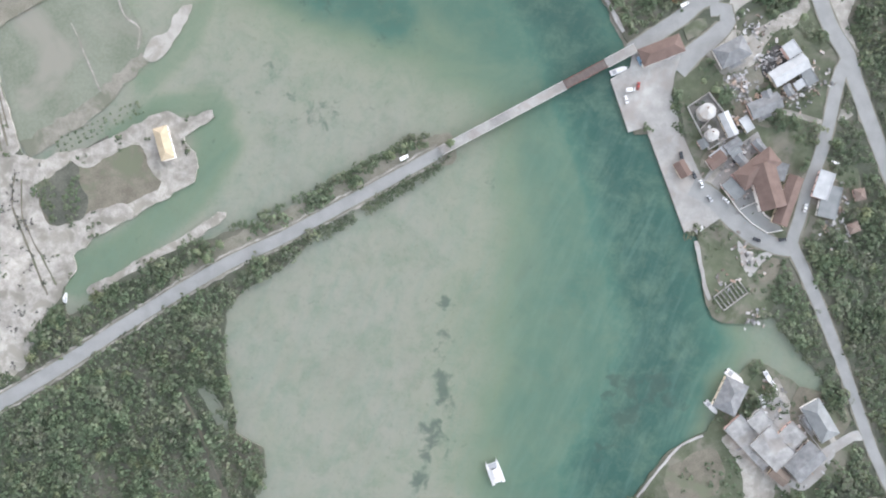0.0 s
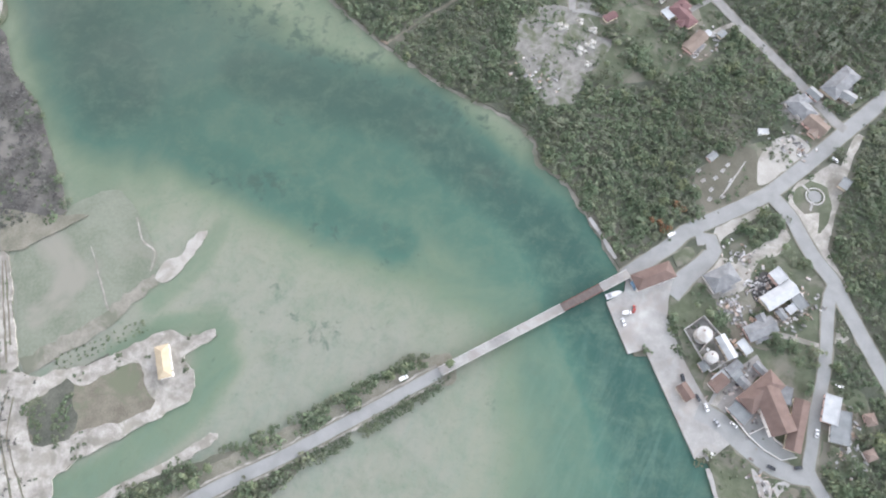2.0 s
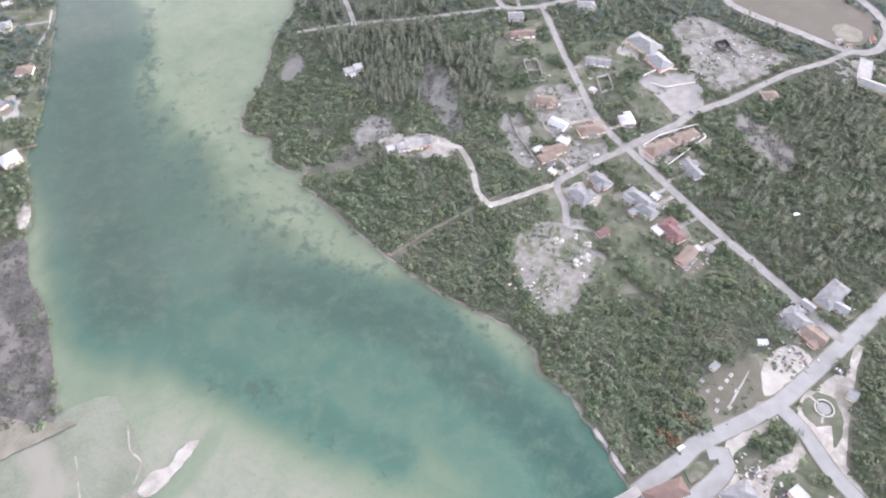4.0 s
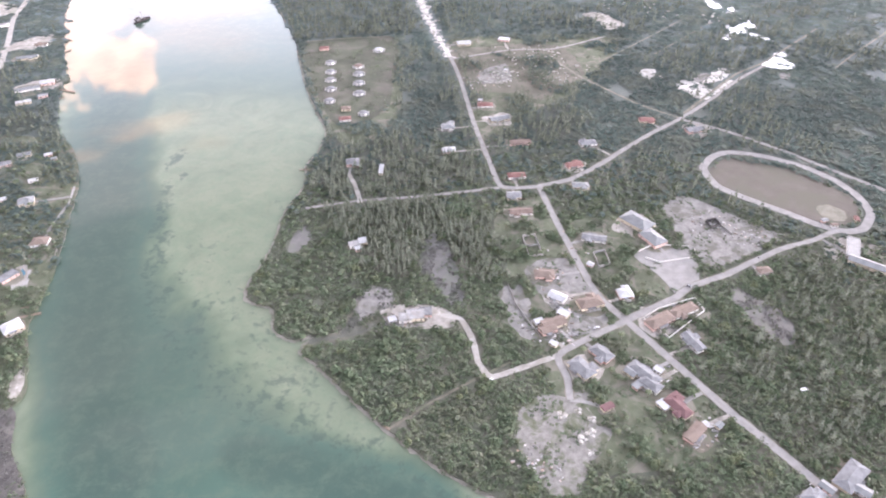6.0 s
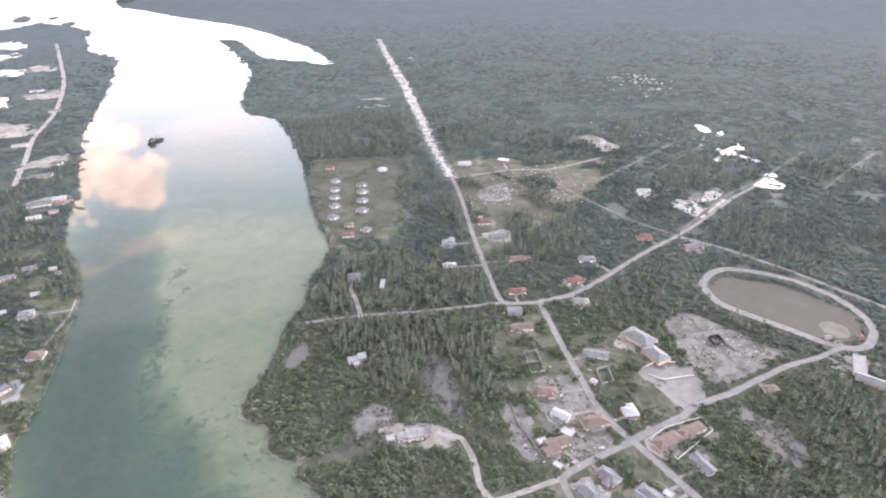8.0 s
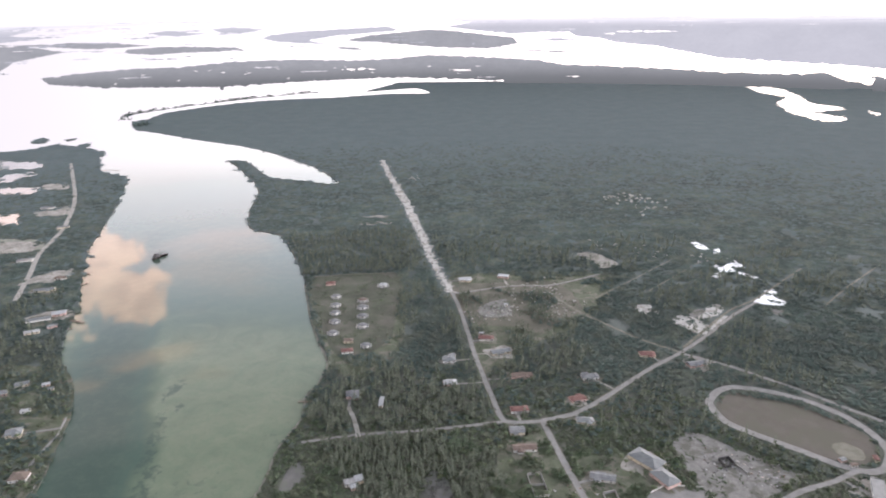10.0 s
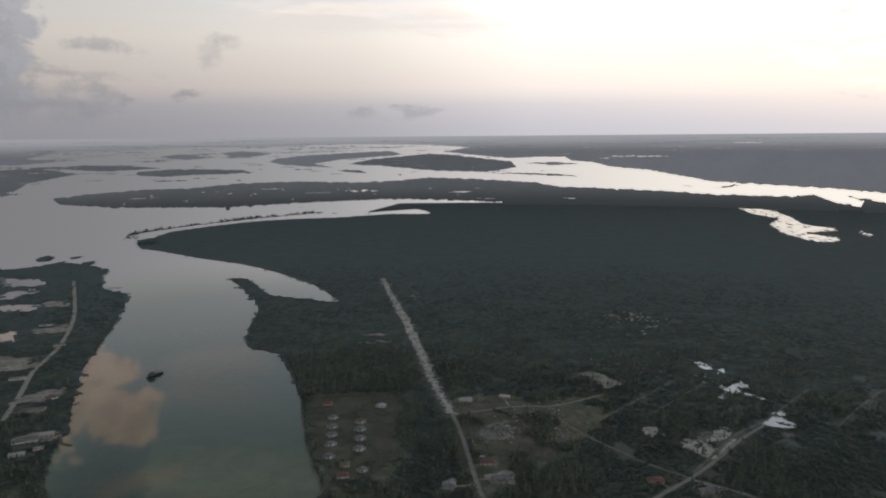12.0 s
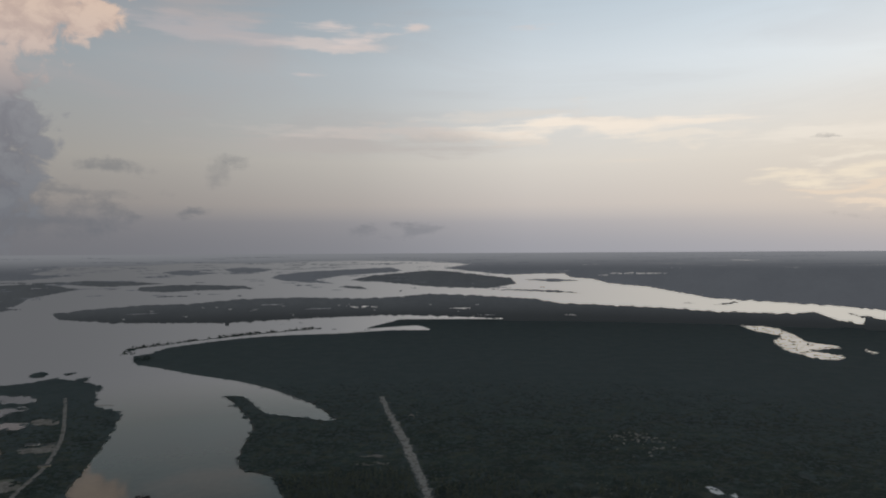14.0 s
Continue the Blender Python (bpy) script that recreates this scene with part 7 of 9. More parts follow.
# ---- the bridge ----
def bridge():
    a, b = Vector(BRIDGE[0]), Vector(BRIDGE[1])
    d = b - a
    length, turn = d.length, math.degrees(math.atan2(d.y, d.x))
    base = new("bridge")
    base.matrix_world = pose(a.x, a.y, 0, 0, 0, turn)
    tagged(base, "narrow concrete bridge with a rusty steel swing span", "bridge")
    s0, s1, top = length * 0.652, length * 0.868, 2.8
    n = 11
    for i in range(n):
        x0, x1 = s0 * i / n, s0 * (i + 1) / n
        box_part("deck_slab", base, CONCRETE, x0 + 0.04, x1 - 0.04, -2.8, 2.8, top - 0.6, top)
    for i in range(3):
        x0, x1 = s1 + (length + 3 - s1) * i / 3, s1 + (length + 3 - s1) * (i + 1) / 3
        box_part("deck_slab", base, CONCRETE, x0 + 0.04, x1 - 0.04, -2.8, 2.8, top - 0.6, top)
    for x0, x1 in ((0, s0), (s1, length + 3)):
        for side in (-1, 1):
            y0, y1 = sorted((side * 2.5, side * 2.82))
            box_part("parapet", base, TANKWHITE, x0, x1, y0, y1, top + 0.004, top + 0.85)
    for i in range(1, n + 1):
        bm = bmesh.new()
        block(bm, s0 * i / n - 0.5, s0 * i / n + 0.5, -2.5, 2.5, top - 1.2, top - 0.6)
        for y in (-1.9, 1.9):
            bm_cylinder(bm, s0 * i / n, y, -4, top - 1.2, 0.45, 0.45, 10)
        part("pier", bm, CONCRETE, base)
    bm = bmesh.new()
    bm_cylinder(bm, (s0 + s1) / 2, 0, -4, top - 0.9, 2.6, 2.4, 20)
    part("pivot_pier", bm, CONCRETE, base)
    span = box_part("swing_span", base, DULLRUST, s0 + 0.15, s1 - 0.15, -2.5, 2.5, top - 0.55, top + 0.05, "rust-red steel swing span")
    m = 12
    for side in (-1, 1):
        for z in (0.9, 1.7):
            y0, y1 = sorted((side * 2.35, side * 2.55))
            box_part("rail", span, RUST, s0 + 0.2, s1 - 0.2, y0, y1, top + z - 0.1, top + z + 0.1)
        for i in range(m + 1):
            x = s0 + 0.3 + (s1 - s0 - 0.6) * i / m
            y0, y1 = sorted((side * 2.3, side * 2.6))
            box_part("post", span, RUST, x - 0.1, x + 0.1, y0, y1, top + 0.05, top + 1.8)
    for i in range(8):
        x0 = s0 + 0.3 + (s1 - s0 - 0.6) * i / 8
        box_part("plate", span, DULLRUST, x0 + 0.05, x0 + (s1 - s0 - 0.6) / 8 - 0.05, -2.2, 2.2, top + 0.05, top + 0.09)


bridge()

# ---- storage tanks behind a wall ----
def tanks():
    base = new("tank_yard_wall")
    corners = [Vector(c) for c in ((132.3, 93.7), (144.8, 102.0), (161.4, 79.2), (144.5, 68.8))]
    c0 = sum(corners, Vector((0, 0))) / 4
    base.matrix_world = pose(c0.x, c0.y, 0.9)
    tagged(base, "low pale concrete wall round the storage tanks", "wall")
    for i in range(4):
        a, b = corners[i] - c0, corners[(i + 1) % 4] - c0
        d = (b - a).normalized()
        n = Vector((-d.y, d.x)) * 0.25
        q = [a + n, a - n, b - n + d * 0.2, b + n + d * 0.2]
        mesh_object("wall_panel", [(*p, 0) for p in q] + [(*p, 1.6) for p in q], [(0, 1, 2, 3), (4, 7, 6, 5), (0, 4, 5, 1), (1, 5, 6, 2), (2, 6, 7, 3), (3, 7, 4, 0)], TANKWHITE, base)
    mesh_object("yard_slab", [(*(p - c0), 0.15) for p in corners], [(3, 2, 1, 0)], RUBBLE, base)
    a, b = (corners[0] + corners[3]) / 2 - c0 + Vector((1, -1)), (corners[1] + corners[2]) / 2 - c0 + Vector((-2, 2))
    d = (b - a).normalized()
    n = Vector((-d.y, d.x)) * 0.25
    q = [a + n, a - n, b - n, b + n]
    mesh_object("wall_panel", [(*p, 0.16) for p in q] + [(*p, 1.5) for p in q], [(0, 1, 2, 3), (4, 7, 6, 5), (0, 4, 5, 1), (1, 5, 6, 2), (2, 6, 7, 3), (3, 7, 4, 0)], CONCRETE, base)
    for x, y, r, h in ((141.9, 89.8, 4.7, 6.5), (144.9, 76.6, 3.5, 6.0)):
        tank = new("storage_tank")
        tank.matrix_world = pose(x, y, 1.05)
        tagged(tank, "white painted steel storage tank with a shallow cone roof", "tank", "storage tanks")
        bm = bmesh.new()
        bm_cylinder(bm, 0, 0, 0, h, r, r, 36)
        part("shell", bm, TANKWHITE, tank)
        bm = bmesh.new()
        bm_cylinder(bm, 0, 0, h, h + 0.12, r + 0.12, r + 0.12, 36)
        bm_cylinder(bm, 0, 0, h + 0.12, h + 0.9, r + 0.02, 0.4, 36)
        part("roof", bm, TANKWHITE, tank)
        bm = bmesh.new()
        for i in range(24):
            w = 6.2832 * i / 24
            bm_cylinder(bm, (r - 0.1) * math.cos(w), (r - 0.1) * math.sin(w), h + 0.1, h + 1.1, 0.05, 0.05, 5)
        part("railing", bm, RUST, tank)
        box_part("hatch", tank, RUST, -0.4, 0.4, r * 0.3, r * 0.3 + 0.8, h + 0.55, h + 1.0)
        bm = bmesh.new()
        block(bm, r, r + 0.35, -0.3, -0.22, 0, h + 0.8)
        block(bm, r, r + 0.35, 0.22, 0.3, 0, h + 0.8)
        for i in range(14):
            block(bm, r + 0.1, r + 0.2, -0.22, 0.22, 0.3 + i * 0.45, 0.36 + i * 0.45)
        part("ladder", bm, RUST, tank)


tanks()

# ---- cars ----
PAINT = {n: surface(n + "_car_paint", c, tuple(min(1, v * 1.12) for v in c), 1, rough=0.25, spec=0.5) for n, c in {"white": (0.72, 0.72, 0.72), "dark": (0.03, 0.033, 0.04), "silver": (0.36, 0.37, 0.39), "red": (0.34, 0.05, 0.04), "blue": (0.16, 0.26, 0.36)}.items()}


def car(x, y, turn, colour="white", van=False, z=1.4):
    base = new("van" if van else "car")
    base.matrix_world = pose(x, y, z, 0, 0, turn)
    tagged(base, f"parked {colour} {'van' if van else 'saloon car'} on worn paving", "van" if van else "car", "parked cars")
    l, w = (5.3, 2.0) if van else (4.5, 1.8)
    prof = [(-l / 2, 0.35), (l / 2, 0.35), (l / 2, 0.75), (l / 2 - 0.15, 0.95), (-l / 2, 1.0)] if not van else [(-l / 2, 0.35), (l / 2, 0.35), (l / 2, 1.0), (l / 2 - 0.9, 1.2), (l / 2 - 1.5, 2.05), (-l / 2, 2.1)]

    def loft(name, pts, half, mat, inset=0.0, parent=base):
        bm = bmesh.new()
        a = [bm.verts.new((px, -half + (inset if pz > pts[0][1] + 0.2 else 0), pz)) for px, pz in pts]
        b = [bm.verts.new((px, half - (inset if pz > pts[0][1] + 0.2 else 0), pz)) for px, pz in pts]
        n = len(pts)
        bm.faces.new(a)
        bm.faces.new(b[::-1])
        for i in range(n):
            bm.faces.new((a[i], b[i], b[(i + 1) % n], a[(i + 1) % n]))
        bmesh.ops.recalc_face_normals(bm, faces=bm.faces)
        bmesh.ops.bevel(bm, geom=bm.edges[:], offset=0.06, segments=1, affect="EDGES")
        return part(name, bm, mat, parent)

    body = loft("body", prof, w / 2, PAINT[colour])
    if not van:
        loft("cabin", [(-1.75, 0.96), (1.25, 0.96), (0.55, 1.45), (-1.2, 1.45)], w / 2 - 0.08, DARKGLASS, 0.18)
        box_part("roof_panel", base, PAINT[colour], -1.15, 0.5, -w / 2 + 0.24, w / 2 - 0.24, 1.45, 1.5)
    else:
        box_part("windscreen", base, DARKGLASS, l / 2 - 1.55, l / 2 - 0.95, -w / 2 + 0.12, w / 2 - 0.12, 1.25, 2.0)
    for sx in (-1, 1):
        for sy in (-1, 1):
            bm = bmesh.new()
            bm_cylinder(bm, 0, 0, -0.11, 0.11, 0.32, 0.32, 12)
            bmesh.ops.transform(bm, matrix=pose(sx * l * 0.3, sy * (w / 2 - 0.1), 0.32, 90, 0, 0), verts=bm.verts)
            part("wheel", bm, RUBBER, base)
        for sy in (-0.6, 0.6):
            box_part("headlight" if sx > 0 else "tail_light", base, WHITEPAINT if sx > 0 else PAINT["red"], *sorted((sx * (l / 2 - 0.05), sx * (l / 2 + 0.02))), sy - 0.18, sy + 0.18, 0.6, 0.75)


for row in ((99.4, 103.8, 5, "white", True), (96.9, 98.1, -72, "white"), (128.4, 65.4, -80, "dark"), (135.6, 54.0, -62, "dark"), (139.7, 48.7, -75, "white"), (144.4, 40.2, -55, "silver"), (153.8, 39.3, -40, "white"), (122.4, 123.1, 28, "white"), (127.9, 127.7, 28, "white"), (199.0, 34.8, 72, "white"), (185.7, 16.4, 5, "dark"), (216.2, 60.5, -15, "white"), (171.1, 16.4, -25, "dark"), (131.0, 153.6, 30, "white", True), (240.6, 204.7, 130, "white"), (252.1, 333.9, 10, "white", True), (197.8, 448.6, -40, "silver"), (23.8, 341.7, -40, "white"), (110.4, 397.6, 20, "white"), (105.0, 120.5, -65, "blue", True), (104, 106, 80, "red"), (162, 66, 55, "white"), (160, 62, 20, "dark"), (156, 68, 55, "silver"), (160.5, 70.5, 60, "white")):
    car(*row)
car(-32.5, 64.5, 28, "white", True, 1.55)

# ---- boats ----
def hull_bm(l, w, h, bow=0.45, z=0.0, n=9):
    """A pointed hull along x."""
    bm = bmesh.new()
    rows = []
    for i in range(n):
        t = i / (n - 1)
        x = -l / 2 + l * t
        k = 1.0 if t < bow else math.sqrt(max(0.0, 1 - ((t - bow) / (1 - bow)) ** 2.2))
        half = w / 2 * max(k, 0.03)
        rows.append([bm.verts.new(p) for p in ((x, 0, z - h * 0.35), (x, -half * 0.7, z - 0.1), (x, -half, z + h * (0.8 + 0.25 * t)), (x, half, z + h * (0.8 + 0.25 * t)), (x, half * 0.7, z - 0.1))])
    for a, b in zip(rows, rows[1:]):
        for i in range(5):
            bm.faces.new((a[i], a[(i + 1) % 5], b[(i + 1) % 5], b[i]))
    bm.faces.new(rows[0])
    bm.faces.new(rows[-1][::-1])
    bmesh.ops.recalc_face_normals(bm, faces=bm.faces)
    return bm


def catamaran(x, y, turn):
    base = new("catamaran")
    base.matrix_world = pose(x, y, 0, 0, 0, turn)
    tagged(base, "white sailing catamaran at anchor in turquoise water", "catamaran")
    for side in (-1, 1):
        bm = hull_bm(14, 1.7, 1.5, 0.5)
        bmesh.ops.translate(bm, vec=(0, side * 3.1, 0), verts=bm.verts)
        part("hull", bm, WHITEPAINT, base)
    box_part("deck", base, WHITEPAINT, -5.5, 2.2, -2.6, 2.6, 1.0, 1.35)
    bm = bmesh.new()
    block(bm, -3.2, 2.4, -2.0, 2.0, 1.35, 2.5)
    bmesh.ops.bevel(bm, geom=bm.edges[:], offset=0.4, segments=2, affect="EDGES")
    part("saloon", bm, WHITEPAINT, base)
    box_part("window_band", base, DARKGLASS, -2.6, 2.44, -1.4, 1.4, 1.75, 2.15)
    box_part("bimini", base, WHITEPAINT, -5.6, -3.0, -2.1, 2.1, 3.0, 3.1)
    for sx in (-5.4, -3.2):
        for sy in (-1.9, 1.9):
            box_part("bimini_post", base, RUST, sx - 0.04, sx + 0.04, sy - 0.04, sy + 0.04, 1.35, 3.0)
    box_part("trampoline", base, PAINT["silver"], 2.3, 5.4, -2.3, 2.3, 1.1, 1.14)
    bm = bmesh.new()
    bm_cylinder(bm, 1.6, 0, 2.4, 17, 0.14, 0.09, 8)
    mast = part("mast", bm, WHITEPAINT, base)
    box_part("boom", base, WHITEPAINT, -3.8, 1.5, -0.15, 0.15, 4.0, 4.35)
    box_part("crossbeam", base, WHITEPAINT, 5.4, 5.6, -3.1, 3.1, 1.1, 1.3)


def motorboat(x, y, turn, l=8.0, w=2.6, z=0.0, cover=True):
    base = new("motorboat")
    base.matrix_world = pose(x, y, z, 0, 0, turn)
    tagged(base, "white open motorboat moored beside the shore" if z == 0 else "white motorboat stored on dry ground", "boat", "motorboats")
    part("hull", hull_bm(l, w, 1.1), WHITEPAINT, base)
    box_part("cockpit", base, PAINT["silver"], -l * 0.38, l * 0.12, -w * 0.34, w * 0.34, 0.98, 1.03)
    box_part("outboard_motor", base, PAINT["dark"], -l / 2 - 0.5, -l / 2, -0.25, 0.25, 0.1, 1.3)
    if cover:
        box_part("canopy", base, WHITEPAINT, -l * 0.2, l * 0.14, -w * 0.36, w * 0.36, 2.2, 2.28)
        for sx in (-l * 0.18, l * 0.12):
            for sy in (-w * 0.32, w * 0.32):
                box_part("canopy_post", base, PAINT["silver"], sx - 0.03, sx + 0.03, sy - 0.03, sy + 0.03, 1.0, 2.2)


SHIPGREY = surface("dull_ship_paint", (0.10, 0.095, 0.095), (0.16, 0.15, 0.15), 3, fine=0.4)


def freighter(x, y, turn):
    base = new("ship")
    base.matrix_world = pose(x, y, 0, 0, 0, turn) @ Matrix.Scale(0.8, 4)
    tagged(base, "dark rusty mailboat lying at anchor in still water", "ship")
    part("hull", hull_bm(40, 8, 2.6, 0.6, 0.6), HULL, base)
    box_part("deckhouse", base, SHIPGREY, -16, -4, -4, 4, 4.4, 8.5)
    box_part("wheelhouse", base, SHIPGREY, -11, -5, -3, 3, 8.5, 11)
    box_part("window_band", base, DARKGLASS, -5.1, -4.9, -2.6, 2.6, 9.4, 10.3)
    bm = bmesh.new()
    bm_cylinder(bm, 1, 0, 4.2, 19, 0.35, 0.25, 8)
    part("mast", bm, HULL, base)
    bm = bmesh.new()
    bm_cylinder(bm, 0, 0, 0, 13, 0.2, 0.15, 6)
    bmesh.ops.transform(bm, matrix=pose(1.2, 0, 6, 0, 62, 0), verts=bm.verts)
    part("boom", bm, HULL, base)
    box_part("hatch", base, SHIPGREY, 3, 14, -3, 3, 4.4, 5.2)
    bm = bmesh.new()
    bm_cylinder(bm, -13, 0, 8.5, 12, 0.9, 0.9, 12)
    part("funnel", bm, HULL, base)


catamaran(20.2, -117.6, 110)
freighter(-524.0, 1104.5, 62)
for row in ((93.1, 115.5, 20, 10.5, 3.4), (139.4, 23.0, 35, 9.0, 3.0), (-232.9, -17.4, 85, 6.0, 2.0), (158.0, -62.5, -38, 12.0, 4.2), (144.5, -80.0, -48, 9.5, 3.0), (176.5, -62.5, -62, 8.0, 2.6), (173.0, -76.0, -70, 9.0, 2.8), (180.0, -67.5, -60, 6.0, 2.0)):
    motorboat(*row, 0.0 if row[1] > 0 or row[0] < 160 else 0.95)

# ---- jetties ----
def jetty(x, y, turn, l, w=2.4):
    base = new("jetty")
    base.matrix_world = pose(x, y, 0, 0, 0, turn)
    tagged(base, "weathered wooden jetty on posts over the creek", "jetty", "jetties")
    n = max(4, int(l / 1.5))
    for i in range(n):
        box_part("plank", base, WOOD, l * i / n + 0.03, l * (i + 1) / n - 0.03, -w / 2, w / 2, 1.0, 1.1)
    for i in range(int(l / 5) + 1):
        for s in (-1, 1):
            bm = bmesh.new()
            bm_cylinder(bm, min(l - 0.2, i * 5 + 0.2), s * (w / 2 - 0.15), -2, 1.3, 0.14, 0.14, 8)
            part("post", bm, WOOD, base)
    return base


jetty(-161.7, 641.2, 179, 16.3, 2.4)
jetty(-597.8, 968.4, 62, 19.0, 3.5)
jetty(-543.8, 847.8, -21, 28.3, 4)
jetty(-630.2, 1036.3, -31, 31.2, 2.5)
jetty(-375.2, 406.5, 21, 20.0, 3)
jetty(-363.1, 419.4, 177, 13.9, 2.5)
jetty(-417.9, 605.6, -8, 9.0, 2)
jetty(-535.7, 817.8, 20, 12.0, 2)
jetty(-981.8, 1790, 5, 55.6, 4)
jetty(162.7, -89.2, 128, 11.0, 2.4)
jetty(-49.8, 297, 149, 6.0, 2)

# ---- park circle by the junction, graves, mounds ----
def park_circle(x, y, r):
    base = new("memorial_circle")
    base.matrix_world = pose(x, y, 1.1)
    tagged(base, "round paved memorial with a low white ring wall", "memorial")
    bm = bmesh.new()
    bm_cylinder(bm, 0, 0, -0.3, 0.06, r * 0.68, r * 0.68, 36)
    part("paving", bm, ASPHALT, base)
    for i in range(30):
        if i in (10, 11, 20):
            continue
        a, b = 6.2832 * i / 30, 6.2832 * (i + 0.86) / 30
        q = [(rr * math.cos(w), rr * math.sin(w)) for w, rr in ((a, r), (b, r), (b, r - 0.8), (a, r - 0.8))]
        mesh_object("ring_wall", [(*p, -0.2) for p in q] + [(*p, 0.6) for p in q], [(3, 2, 1, 0), (4, 5, 6, 7), (0, 1, 5, 4), (1, 2, 6, 5), (2, 3, 7, 6), (3, 0, 4, 7)], TANKWHITE, base)
    for t in (128, 245):
        bm = bmesh.new()
        block(bm, r * 0.6, r * 1.75, -0.7, 0.7, -0.3, 0.05)
        bmesh.ops.rotate(bm, matrix=Matrix.Rotation(radians(t), 3, "Z"), verts=bm.verts)
        part("path", bm, CONCRETE, base)


MEMORIAL = (223.6, 179.5, 6.0)
park_circle(*MEMORIAL)
GRAVES = [(144.1, 193.1), (148.4, 186.4), (157.7, 177.8), (163.3, 192.6), (159.5, 184.4), (153.1, 197.8), (155.2, 190.7), (168.5, 197.7), (173.0, 190.6), (166.1, 179.7), (172.2, 201.7), (149.3, 181.3)]
MOUNDS = [(71.9, 310.0, 4.2), (90.7, 294.4, 4.5), (84.3, 289.5, 4.2), (93.9, 306.8, 3.6), (88.2, 279.1, 3.0), (84.4, 314.2, 3.2)]
SCRAP = [(-41.7, 410.5, 9, 46), (-57.9, 406.0, 4, 18), (64.7, 396.5, 8, 40), (88.0, 423.1, 7, 24), (79.2, 458.9, 8, 30), (144.8, 344.5, 8, 26), (168.9, 402.5, 7, 20), (174.0, 300.6, 5, 24), (222.7, 245.7, 8, 30), (255.0, 252.5, 6, 18), (184.5, -105.0, 11, 60), (167.1, -92.2, 6, 26), (177.0, -69.7, 5, 20), (160.3, 64.2, 8, 50), (167.5, 41.4, 6, 18), (205.4, 112.0, 6, 36), (158.7, 80.9, 5, 26), (217.7, 35.2, 6, 24), (97.2, 504.6, 12, 24), (154.2, -8.4, 4, 14), (162.8, 103.1, 4, 70), (161.5, 110.0, 3, 40), (182.0, 119.5, 5, 70), (194.0, 101.0, 5, 60), (170.2, 140.1, 5, 40), (156.3, 69.2, 4, 30), (193.5, -109.6, 7, 60), (172.8, -94.7, 6, 50), (164.6, 8.2, 6, 25), (53.4, 270.5, 9, 60), (161.5, 288.6, 5, 40), (215.8, 215.0, 6, 40), (241.3, 536.4, 10, 60), (274.4, 522.8, 14, 40), (83.4, 391.7, 8, 50), (-53.3, 397.6, 8, 30), (26.0, 862.5, 14, 50), (214.8, 21.5, 5, 30), (167.8, -28.0, 4, 20)]


def grave(x, y, turn):
    base = new("grave")
    base.matrix_world = pose(x, y, 1.03, 0, 0, turn)
    tagged(base, "pale concrete grave slab on bare ground", "grave", "graves")
    box_part("kerb", base, TANKWHITE, -1.5, 1.5, -1.1, 1.1, -0.1, 0.25)
    box_part("slab", base, CONCRETE, -1.2, 1.2, -0.8, 0.8, 0.25, 0.5)
    box_part("headstone", base, CONCRETE, 1.2, 1.45, -0.6, 0.6, 0.25, 1.2)


for i, (x, y) in enumerate(GRAVES):
    grave(x, y, 35 + 9 * (i % 3))


def mound(x, y, r, h, seed, name="marl_mound", mat=None, label="heap of white marl on the fill yard"):
    bm = bmesh.new()
    bmesh.ops.create_icosphere(bm, subdivisions=3, radius=1)
    for v in bm.verts:
        n = noise.noise(v.co * 2.0 + Vector((seed, 0, 0))) * 0.35 + noise.noise(v.co * 5 + Vector((seed, 3, 0))) * 0.15
        v.co = Vector((v.co.x * r * (1 + n), v.co.y * r * (1 + n * 1.3), max(-0.3, v.co.z * h * (1 + n))))
    me = bpy.data.meshes.new(name)
    bm.to_mesh(me)
    bm.free()
    me.materials.append(mat or HEAP)
    ob = new(name, me)
    ob.matrix_world = pose(x, y, 1.05, 0, 0, seed * 40)
    tagged(ob, label, "mound", "marl heaps")


HEAP = surface("fresh_marl", (0.33, 0.32, 0.29), (0.50, 0.485, 0.45), 1.6, fine=0.3, bump=0.2, third=(0.26, 0.25, 0.21))
for i, (x, y, r) in enumerate(MOUNDS):
    for q in range(3):
        a = 2.1 * q + i
        mound(x + r * 0.55 * math.cos(a), y + r * 0.55 * math.sin(a), r * (0.55 - 0.1 * q), r * (0.26 - 0.05 * q), i + q * 0.37)

# ---- derelict boat slip with open bays ----
def slip():
    p = [Vector(q) for q in RUIN_SLIP]
    c = sum(p, Vector((0, 0))) / 4
    d = p[1] - p[0]
    turn = math.degrees(math.atan2(d.y, d.x))
    l, w = d.length, (p[2] - p[1]).length
    base = new("boat_slip")
    base.matrix_world = pose(c.x, c.y, 0.4, 0, 0, turn)
    tagged(base, "derelict concrete boat slip with open rubble-filled bays", "boat slip")
    box_part("slab", base, CONCRETE, -l / 2, l / 2, -w / 2, w / 2, -1.5, 0.3)
    for y in (-w / 2, w / 2):
        box_part("side_wall", base, CONCRETE, -l / 2, l / 2, y - 0.25, y + 0.25, 0.3, 1.4)
    for i in range(8):
        x = -l / 2 + l * i / 7
        box_part("bay_wall", base, CONCRETE, x - 0.2, x + 0.2, -w / 2 + 0.26, w / 2 - 0.26, 0.3, 1.2)
        if i < 7:
            m = (RUST, DARKGLASS, WHITEPAINT, RUST, WHITEPAINT, DARKGLASS, WHITEPAINT)[i]
            box_part("bay_floor", base, m, x + 0.5, x + l / 7 - 0.5, -w / 2 + 1, w / 2 - 1, 0.3, 0.5)


slip()


